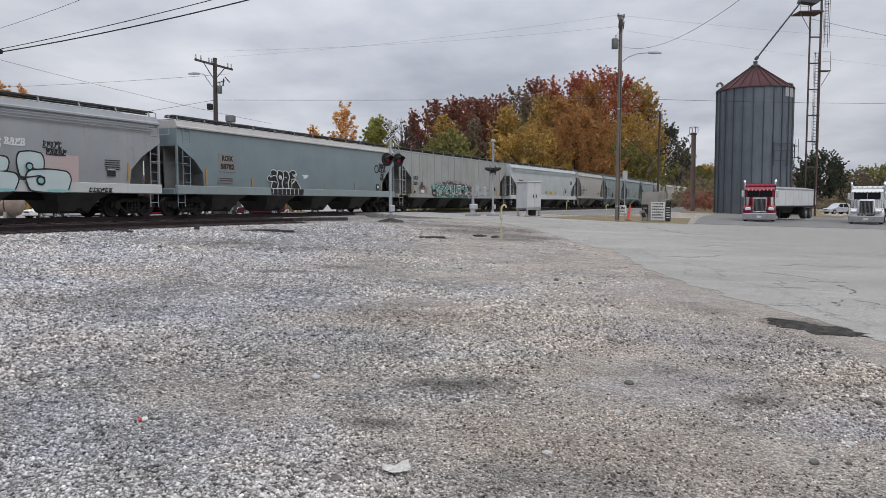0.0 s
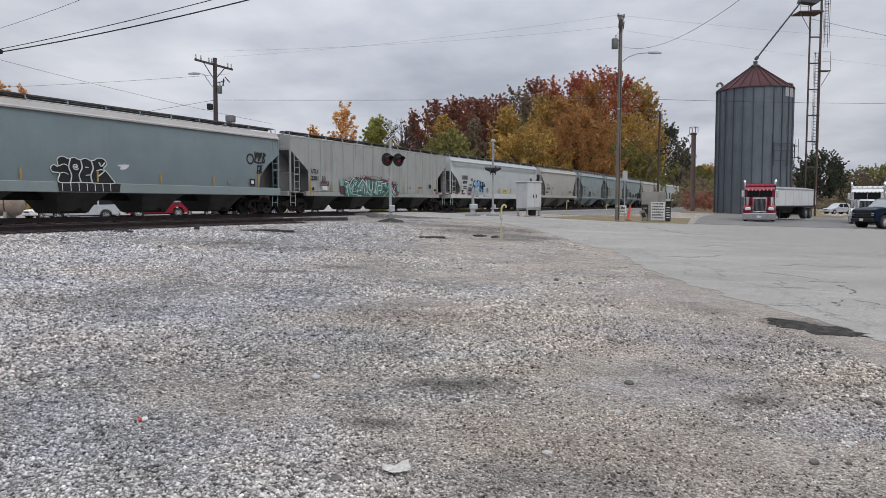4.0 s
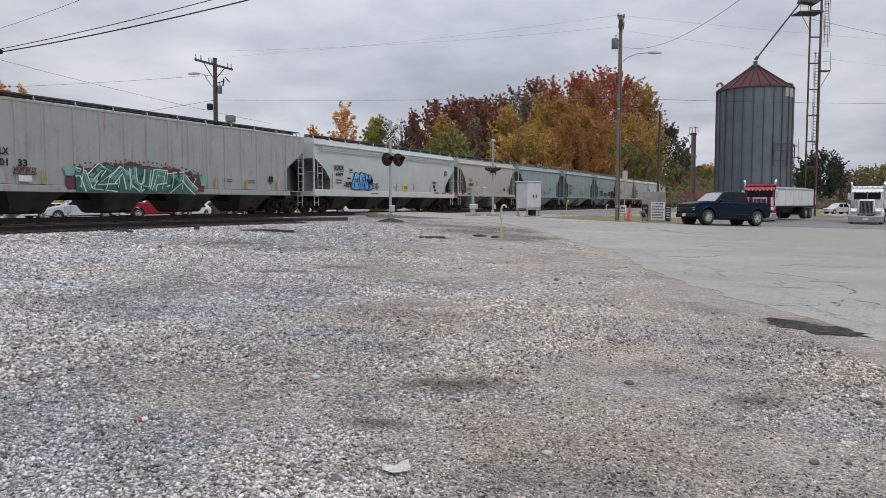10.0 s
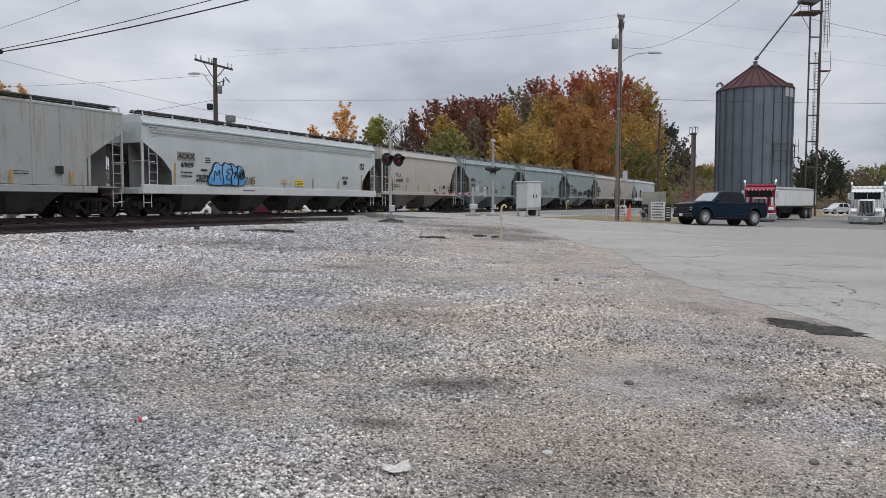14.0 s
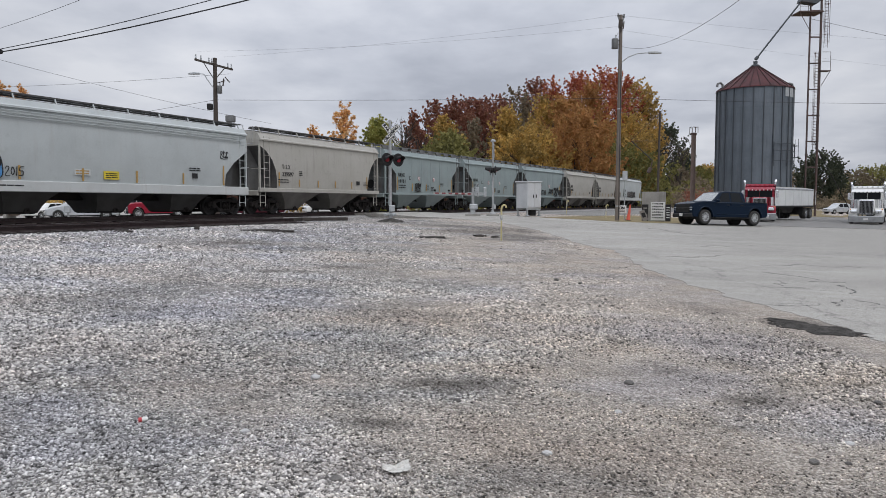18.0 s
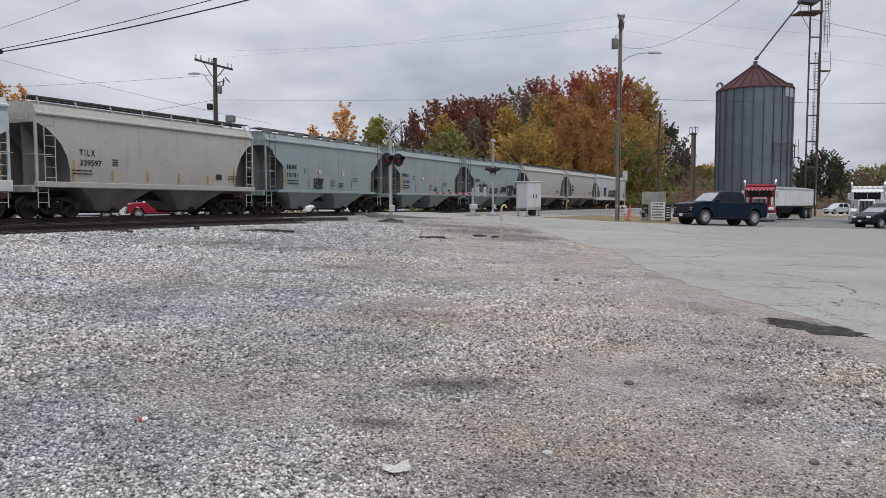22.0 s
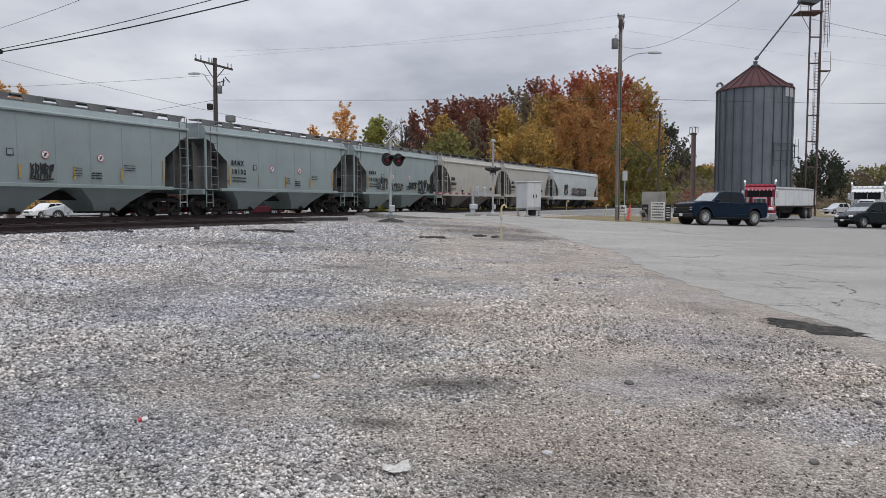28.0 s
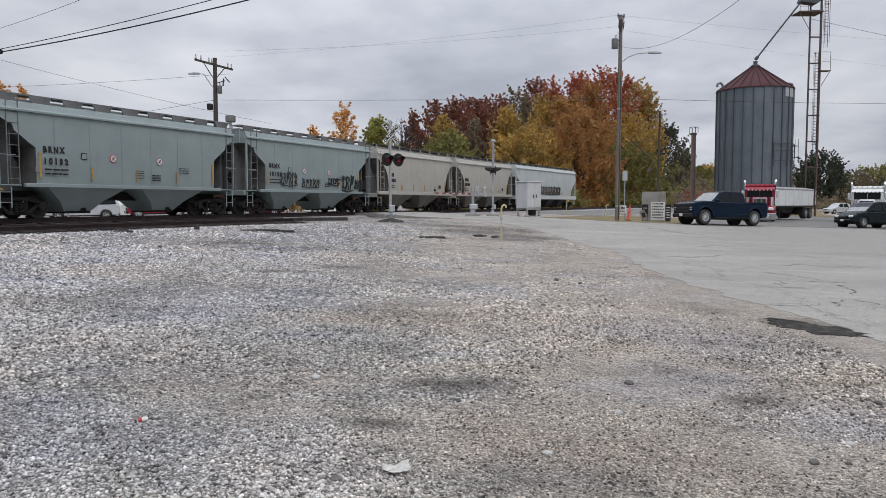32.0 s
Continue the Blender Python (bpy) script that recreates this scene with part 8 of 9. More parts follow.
def heading(x, y, wx, wy, tilt=1.0):
    """Pose of a vehicle at x, y whose nose points along (wx, wy); tilt: how far it follows the slope of the ground."""
    turn = math.degrees(math.atan2(-wy, -wx))
    a = level(x, y)
    d = Vector((wx, wy)).normalized()
    front, back = level(x + d.x * 1.5, y + d.y * 1.5), level(x - d.x * 1.5, y - d.y * 1.5)
    side = Vector((-d.y, d.x))
    left, right = level(x + side.x * 0.8, y + side.y * 0.8), level(x - side.x * 0.8, y - side.y * 0.8)
    pitch, roll = tilt * math.atan2(front - back, 3.0), tilt * math.atan2(left - right, 1.6)
    return Matrix.Translation((x, y, a + 0.035)) @ Matrix.Rotation(radians(turn), 4, "Z") @ Matrix.Rotation(pitch, 4, "Y") @ Matrix.Rotation(-roll, 4, "X").inverted()


LANE = Vector((-0.945, -0.327))
navy_truck = pickup("pickup_truck", heading(16.93, 44.21, LANE.x, LANE.y), "navy", "dark navy crew cab pickup waiting on the road", tone="black_gloss")
minivan = low_car("minivan", heading(28.75, 48.72, LANE.x, LANE.y), "green_black", "dark green-black minivan waiting on the road", "minivan", 4.9, 1.72, "van")
semi("semi_truck", heading(23.6, 54.0, -0.40, -0.917, 0.0) @ Matrix.Scale(0.94, 4), "red_car", "bright red long-nosed semi truck with chrome stacks", "white grain trailer with grey tarpaulin", "red_car", -21)
semi("semi_truck", heading(33.2, 56.8, -0.53, -0.85, 0.0), "white_car", "white long-nosed semi truck with chrome stacks", "white grain trailer with grey tarpaulin", "white_car", -6)
low_car("crossover", heading(61.6, 113, -0.96, -0.28), "silver_car", "silver crossover parked before a grass bank", "car", 4.7, 1.68)
low_car("suv", heading(-29.9, 60.0, -0.88, -0.47) @ Matrix.Scale(1.12, 4), "silver_car", "large silver sport utility car parked beyond the railway", "car", 5.0, 1.74, "van")
pickup("pickup_truck", heading(-26.0, 66.0, -0.86, -0.5), "red_car", "red single cab pickup parked beyond the railway", 5.2, tone="chrome", short=0.95)
low_car("suv", heading(-23.6, 76.0, -1, -0.1), "black_gloss", "dark sport utility car parked beyond the railway", "car", 4.7, 1.75, "van")
low_car("sedan", heading(-38.3, 70.0, -0.4, -1), "white_car", "white car parked beyond the railway", "car", 4.5, 1.5)
low_car("sedan", heading(-24.6, 70.5, -0.3, -1), "white_car", "white sedan parked nose out beyond the railway", "car", 4.5, 1.48)
low_car("delivery_van", heading(-31.0, 70.0, -0.35, -1), "white_car", "white van parked nose out beyond the railway", "van", 5.0, 1.95, "van")
low_car("hatchback", heading(-16.7, 66.5, -0.95, -0.2), "maroon_car", "dark maroon car parked beyond the railway", "car", 4.3, 1.45)
low_car("hatchback", heading(-11.2, 69.0, -0.9, -0.4), "white_car", "white car parked beyond the crossing", "car", 4.3, 1.5)


def far_shed():
    b = thing("metal_shed", on(-36.5, 95.0, 4), "long low white metal shed beyond the railway", "shed")
    part("wall", Shape().box((0, 4, 1.5), (22, 8, 3.0), 0.02), M["trailer_white"], b)
    part("roof", Shape().slab([(-0.3, 2.98), (4.0, 3.7), (8.3, 2.98), (8.3, 3.08), (4.0, 3.82), (-0.3, 3.08)], 0, -11.3, 11.3), M["galvanised"], b, "pale sheet roof")
    rib = Shape().box((0, 0, 0), (0.05, 0.05, 2.9), 0.01).mesh("wall_rib", M["trailer_white"])
    for k in range(22):
        part("wall_rib", rib, None, b, m=pose(-10.5 + k, -0.02, 1.5))
    for x in (-6.5, 2.0):
        part("roller_door", Shape().box((x, -0.05, 1.3), (3.2, 0.08, 2.6), 0.02), M["galvanised"], b)


def fuel_tank():
    t = thing("storage_tank", on(-34.2, 55.0, 6), "rust-stained beige storage tank on saddles", "tank")
    m = Matrix.Rotation(radians(90), 4, "Y")
    part("shell", Shape().lathe([(0.0, -2.2), (0.5, -2.12), (0.82, -1.95), (0.92, -1.75), (0.92, 1.75), (0.82, 1.95), (0.5, 2.12), (0.0, 2.2)], 28, Matrix.Translation((0, 0, 1.35)) @ m), M["tank_beige"], t, smooth=40)
    for x in (-1.2, 1.2):
        part("saddle", Shape().slab([(-0.85, 0), (0.85, 0), (0.75, 0.75), (-0.75, 0.75)], 0, x - 0.1, x + 0.1), M["concrete"], t)
        part("strap", Shape().lathe([(0.925, -0.05), (0.94, 0.0), (0.925, 0.05)], 28, Matrix.Translation((x, 0, 1.35)) @ m), M["rusty"], t)
    part("filler_neck", Shape().rod((0.3, 0, 2.2), (0.3, 0, 2.5), 0.12, 12), M["rusty"], t)


def trackside_post(x, y, h):
    p = thing("trackside_post", on(x, y, 12), "grey steel post with a junction box beyond the rails", "post", "trackside posts")
    part("post", Shape().rod((0, 0, -0.1), (0, 0, h), 0.06, 10).box((0, 0, 0.06), (0.4, 0.4, 0.12), 0.02), M["silver_paint"], p)
    part("junction_box", Shape().box((0.0, -0.12, 0.75), (0.34, 0.22, 0.46), 0.03), M["galvanised"], p)


far_shed()
fuel_tank()
trackside_post(-23.3, 45.0, 1.55)
trackside_post(-13.2, 45.0, 1.25)


# ---- trees ----
def leaf_mesh(name, groups, mat, seed):
    """Small leaf cards gathered in clumps, each card its own island; groups: (clumps, cards in each, size of a card)."""
    rng = np.random.default_rng(seed)
    quads = []
    for clumps, per, size in groups:
        c = np.array(clumps)
        n = len(c) * per
        k = np.repeat(np.arange(len(c)), per)
        d = rng.normal(size=(n, 3))
        d /= np.linalg.norm(d, axis=1)[:, None]
        rad = np.minimum(np.abs(rng.normal(0.0, 0.62, n)), rng.uniform(0.9, 1.25, n))
        centre = c[k, :3] + d * (c[k, 3] * rad)[:, None] * np.array([1, 1, 0.8])
        a = rng.normal(size=(n, 3))
        a /= np.linalg.norm(a, axis=1)[:, None]
        b = np.cross(a, rng.normal(size=(n, 3)))
        b /= np.linalg.norm(b, axis=1)[:, None]
        s = size * rng.uniform(0.55, 1.25, n)[:, None]
        quads.append(np.stack([centre - a * s, centre + b * s * 0.9, centre + a * s - b * s * 0.5], axis=1).reshape(-1, 3))
    quad = np.concatenate(quads)
    n = len(quad) // 3
    me = bpy.data.meshes.new(name)
    me.vertices.add(3 * n)
    me.vertices.foreach_set("co", quad.ravel())
    me.loops.add(3 * n)
    me.loops.foreach_set("vertex_index", np.arange(3 * n, dtype=np.int32))
    me.polygons.add(n)
    me.polygons.foreach_set("loop_start", np.arange(0, 3 * n, 3, dtype=np.int32))
    me.polygons.foreach_set("loop_total", np.full(n, 3, dtype=np.int32))
    me.materials.append(M[mat])
    me.update()
    return me


def branches(sh, a, way, length, r, depth, rng, tips):
    b = a + way * length
    sh.rod(a, b, r, 6 if depth > 1 else 4, r * 0.62, caps=False)
    if depth == 0:
        tips.append(b)
        return
    for k in range(rng.choice((2, 3)) if depth > 1 else 3):
        side = Vector((rng.uniform(-1, 1), rng.uniform(-1, 1), rng.uniform(-0.15, 0.9))).normalized()
        w = (way * 0.9 + side * rng.uniform(0.45, 0.85)).normalized()
        branches(sh, a.lerp(b, rng.uniform(0.6, 1.0)), w, length * rng.uniform(0.5, 0.72), r * 0.55, depth - 1, rng, tips)
    tips.append(b)


def tree(x, y, height, width, mat, label, seed, per=20, size=0.2, bare=False, low=0.12, shape=1.0, sprays=120, fill=1.0):
    rng = random.Random(seed)
    t = thing("tree", on(x, y), label, "tree", "autumn trees along the railway")
    sh, tips = Shape(), []
    r = 0.018 * height + 0.06
    sh.rod((0, 0, -0.3), (0.02 * height * rng.uniform(-1, 1), 0, height * 0.30), r, 10, r * 0.75, caps=False)
    base = Vector((0, 0, height * 0.28))
    for k in range(5 if bare else 4):
        a = 2 * math.pi * (k + rng.random() * 0.6) / 5
        spread = width / height * rng.uniform(0.5, 1.0)
        way = Vector((spread * math.cos(a), spread * math.sin(a), 1.0)).normalized()
        branches(sh, base, way, height * (rng.uniform(0.24, 0.30) if bare else rng.uniform(0.19, 0.25)), r * 0.6, 4 if bare else 3, rng, tips)
    part("trunk", sh, M["bark"], t, "grey-brown trunk and limbs", smooth=50, fix=False)
    if bare:
        return t
    # sprays of leaves rise outward from the limbs to an uneven outline
    def reach(u, a):
        v = (u * 0.93 + 0.05) ** shape
        lump = 1.0 + 0.34 * noise.noise((1.6 * math.cos(a), 1.6 * math.sin(a) + seed, 3.2 * u))
        return width / 2 * (1 - abs(2 * v - 1) ** 2.3) ** 0.6 * lump

    blobs = []
    for k in range(sprays):
        u = rng.random() ** 0.8
        a = rng.uniform(0, 2 * math.pi)
        tip_z = height * (low + (1.0 - low) * u) * rng.uniform(0.96, 1.015)
        rr = reach(u, a) * rng.uniform(0.25, 1.08) ** 0.45
        length = rng.uniform(1.6, 4.2) * min(1.0, height / 16)
        lean = rng.uniform(0.35, 1.1)
        tip = Vector((rr * math.cos(a), rr * math.sin(a), tip_z))
        back = Vector((-math.cos(a) * lean, -math.sin(a) * lean, -1.0)).normalized() * min(length, max(0.8, rr * 1.2 + 1.0))
        w = rng.uniform(0.32, 0.62)
        for q in range(6):
            f = q / 5
            p = tip + back * f + Vector((rng.gauss(0, 0.18), rng.gauss(0, 0.18), rng.gauss(0, 0.12)))
            blobs.append((*p, w * (0.55 + 0.75 * f)))
    groups = [(blobs, per, size)]
    if fill:
        groups.append(([(0.5 * reach(u, a) * math.cos(a), 0.5 * reach(u, a) * math.sin(a), height * (low + (0.88 - low) * u), width * 0.16) for u, a in [((k + 0.5) / 24, 2.4 * k) for k in range(24)]], int(26 * fill), size * 2.6))
    part("crown", leaf_mesh("crown", groups, mat, seed), None, t)
    return t


def sited(px_dir, far, tall_dir, wide_dir):
    """Place, height and width of a tree from its bearing, distance and apparent size (tangents)."""
    x, y = px_dir * far, far
    return x, y, 1.5 + tall_dir * far - level(x, y), wide_dir * far


FOREST = [
    # bearing, distance, rise, spread, leaves, words
    (-0.177, 128, 0.105, 0.014, "leaf_tan", "small pale orange autumn tree beyond the railway", 1.0, 0.1),
    (-0.136, 112, 0.138, 0.023, "leaf_tan", "slender golden autumn tree beyond the railway", 1.3, 0.1),
    (-0.089, 118, 0.120, 0.032, "leaf_lime", "yellow-green autumn tree beyond the railway", 1.0, 0.05),
    (-0.041, 138, 0.127, 0.023, "leaf_maroon", "thinning maroon autumn tree beyond the railway", 1.0, 0.05),
    (-0.011, 150, 0.146, 0.032, "leaf_maroon", "maroon autumn tree beyond the railway", 1.0, 0.1),
    (0.014, 152, 0.145, 0.034, "leaf_maroon", "maroon autumn tree beyond the railway", 1.0, 0.1),
    (0.001, 122, 0.122, 0.032, "leaf_gold", "golden autumn tree beyond the railway", 1.0, 0.03),
    (0.006, 108, 0.099, 0.054, "leaf_olive", "olive green tree beyond the railway", 1.0, 0.02),
    (0.034, 160, 0.148, 0.034, "leaf_maroon", "dark maroon autumn tree beyond the railway", 1.0, 0.1),
    (0.063, 162, 0.148, 0.032, "leaf_maroon", "dark maroon autumn tree beyond the railway", 1.0, 0.1),
    (0.041, 128, 0.117, 0.034, "leaf_brown", "brown half-bare tree beyond the railway", 1.0, 0.03),
    (0.100, 158, 0.163, 0.036, "leaf_brown", "dark brown autumn tree beyond the railway", 1.0, 0.1),
    (0.126, 165, 0.174, 0.040, "leaf_maroon", "tall dark red autumn tree beyond the railway", 1.0, 0.1),
    (0.150, 165, 0.172, 0.036, "leaf_red", "tall red maple beyond the railway", 1.0, 0.1),
    (0.088, 126, 0.134, 0.034, "leaf_gold", "golden autumn tree beyond the railway", 1.0, 0.03),
    (0.118, 118, 0.109, 0.058, "leaf_gold", "golden olive tree beyond the railway", 1.0, 0.02),
    (0.139, 142, 0.148, 0.040, "leaf_gold", "broad golden autumn tree beyond the railway", 1.0, 0.04),
    (0.172, 135, 0.154, 0.046, "leaf_orange", "broad orange autumn tree beyond the railway", 1.0, 0.04),
    (0.186, 170, 0.180, 0.042, "leaf_red", "tall red maple beyond the railway", 1.0, 0.12),
    (0.217, 172, 0.189, 0.044, "leaf_red", "tall red maple beyond the railway", 1.0, 0.12),
    (0.240, 174, 0.184, 0.044, "leaf_red", "tall red and orange maple beyond the railway", 1.0, 0.1),
    (0.262, 176, 0.174, 0.040, "leaf_gold", "tall golden maple beyond the railway", 1.0, 0.1),
    (0.280, 176, 0.158, 0.030, "leaf_gold", "golden autumn tree beyond the railway", 1.0, 0.05),
    (0.255, 150, 0.125, 0.051, "leaf_gold", "golden autumn tree beyond the railway", 1.0, 0.03),
    (0.192, 122, 0.133, 0.058, "leaf_orange", "orange and gold autumn tree beyond the railway", 1.0, 0.02),
    (0.210, 142, 0.112, 0.038, "leaf_olive", "olive green tree beyond the railway", 1.0, 0.02),
    (0.251, 146, 0.082, 0.066, "leaf_olive", "dark olive tree behind the railway", 1.0, 0.02),
    (0.306, 205, 0.110, 0.044, "leaf_green", "dark half-bare tree beyond the railway", 1.0, 0.1),
    (0.331, 215, 0.076, 0.017, "leaf_olive", "grey-green tree beyond the railway", 1.0, 0.1),
    (0.520, 205, 0.075, 0.040, "leaf_green", "dark green tree behind the yard", 0.9, 0.1),
    (0.502, 215, 0.058, 0.018, "leaf_green", "dark green tree behind the yard", 0.9, 0.1),
    (0.541, 210, 0.058, 0.018, "leaf_green", "dark green tree behind the yard", 0.9, 0.1),
    (0.600, 235, 0.054, 0.052, "leaf_olive", "dull olive tree behind the yard", 1.0, 0.04),
    (0.566, 225, 0.046, 0.044, "leaf_brown", "dull brown tree behind the yard", 1.0, 0.04),
    (0.638, 240, 0.058, 0.060, "leaf_olive", "olive tree behind the yard", 1.0, 0.04),
    (0.485, 230, 0.046, 0.030, "leaf_brown", "brown autumn tree behind the yard", 1.0, 0.04),
    (0.345, 210, 0.052, 0.04, "leaf_olive", "olive autumn tree near the grain bin", 1.0, 0.02),
    (0.362, 220, 0.054, 0.04, "leaf_gold", "dull gold autumn tree near the grain bin", 1.0, 0.02),
    (0.378, 215, 0.048, 0.04, "leaf_brown", "brown autumn tree near the grain bin", 1.0, 0.02),
    (0.33, 200, 0.05, 0.04, "leaf_brown", "brown autumn tree near the grain bin", 1.0, 0.02),
    (0.048, 150, 0.143, 0.030, "leaf_maroon", "maroon autumn tree beyond the railway", 1.0, 0.1),
    (0.082, 152, 0.146, 0.032, "leaf_maroon", "dull maroon autumn tree beyond the railway", 1.0, 0.1),
    (0.112, 150, 0.152, 0.030, "leaf_brown", "brown autumn tree beyond the railway", 1.0, 0.1),
    (0.202, 160, 0.168, 0.036, "leaf_orange", "tall orange maple beyond the railway", 1.0, 0.08),
    (0.285, 190, 0.105, 0.030, "leaf_green", "dark green tree beyond the railway", 1.0, 0.05),
    (-0.605, 135, 0.170, 0.04, "leaf_tan", "pale orange autumn tree beyond the railway", 1.0, 0.1),
    (-0.575, 140, 0.163, 0.022, "leaf_tan", "pale orange autumn tree beyond the railway", 1.0, 0.1),
    (-0.640, 138, 0.158, 0.05, "leaf_brown", "brown autumn tree beyond the railway", 1.0, 0.1),
]


def woods():
    for k, (b, far, rise, spread, mat, label, shape, low) in enumerate(FOREST):
        x, y, h, w = sited(b, far, rise, spread)
        tree(x, y, h, w * 1.9, mat, label, 100 + k, per=22, size=0.2 if far < 200 else 0.22, shape=shape, low=low, sprays=int((40 + 3600 * spread) * (0.55 if mat in ("leaf_tan", "leaf_brown") else 1.0)), fill=0.0 if mat in ("leaf_tan", "leaf_brown") else (0.5 if mat == "leaf_maroon" else 1.0))
    for k, (b, far, rise, spread) in enumerate(((-0.066, 128, 0.142, 0.04), (-0.258, 130, 0.112, 0.04), (-0.275, 132, 0.106, 0.03), (0.325, 190, 0.10, 0.04), (-0.025, 132, 0.13, 0.05), (0.29, 185, 0.125, 0.05), (0.61, 225, 0.05, 0.05))):
        x, y, h, w = sited(b, far, rise, spread)
        tree(x, y, h, w * 1.3, "leaf_brown", "leafless grey tree beyond the railway", 300 + k, bare=True)


woods()


def scrub(name, spots, height, mat, label, seed, per=40, size=0.25):
    """Low growth nobody could count, as one mass of leaf cards."""
    rng = random.Random(seed)
    blobs = []
    for b0, b1, far, n in spots:
        for k in range(n):
            b = rng.uniform(b0, b1)
            f = far * rng.uniform(0.93, 1.1)
            x, y = b * f, f
            z = level(x, y)
            h = height * rng.uniform(0.3, 1.0)
            blobs.append((x, y, z + h * rng.uniform(0.2, 0.9), rng.uniform(0.5, 1.3)))
    ob = new(name, leaf_mesh(name, [(blobs, per, size)], mat, seed))
    return tagged(ob, label, "undergrowth", kind="stuff")


scrub("undergrowth", [(-0.05, 0.2, 112, 130), (0.1, 0.30, 140, 160)], 4.5, "leaf_olive", "olive undergrowth at the wood's edge", 5)
scrub("undergrowth", [(0.27, 0.40, 190, 180), (0.32, 0.42, 130, 120)], 8.0, "leaf_brown", "yellow-brown undergrowth beyond the lane", 6)
scrub("undergrowth", [(0.30, 0.39, 165, 160)], 7.0, "leaf_olive", "olive undergrowth beyond the lane", 7)
scrub("undergrowth", [(-0.66, -0.12, 112, 420)], 9.0, "leaf_brown", "brown brush beyond the parked cars", 12, 46, 0.3)
scrub("undergrowth", [(-0.62, -0.16, 106, 160)], 5.5, "leaf_gold", "yellow brush beyond the parked cars", 13, 40, 0.28)
scrub("red_shrub", [(0.335, 0.372, 105, 60)], 3.4, "leaf_maroon", "red autumn shrub near the grain bin", 8, 50, 0.18)
scrub("undergrowth", [(0.485, 0.68, 200, 330)], 7.0, "leaf_brown", "brown brush behind the yard", 9)
scrub("undergrowth", [(0.50, 0.60, 175, 70)], 4.0, "leaf_brown", "dry tan brush behind the yard", 10)
scrub("far_woods", [(-1.2, -0.3, 260, 420), (-0.3, 0.3, 300, 300), (0.3, 1.1, 330, 500)], 16.0, "leaf_brown", "far brown woods along the horizon", 11, 40, 0.7)


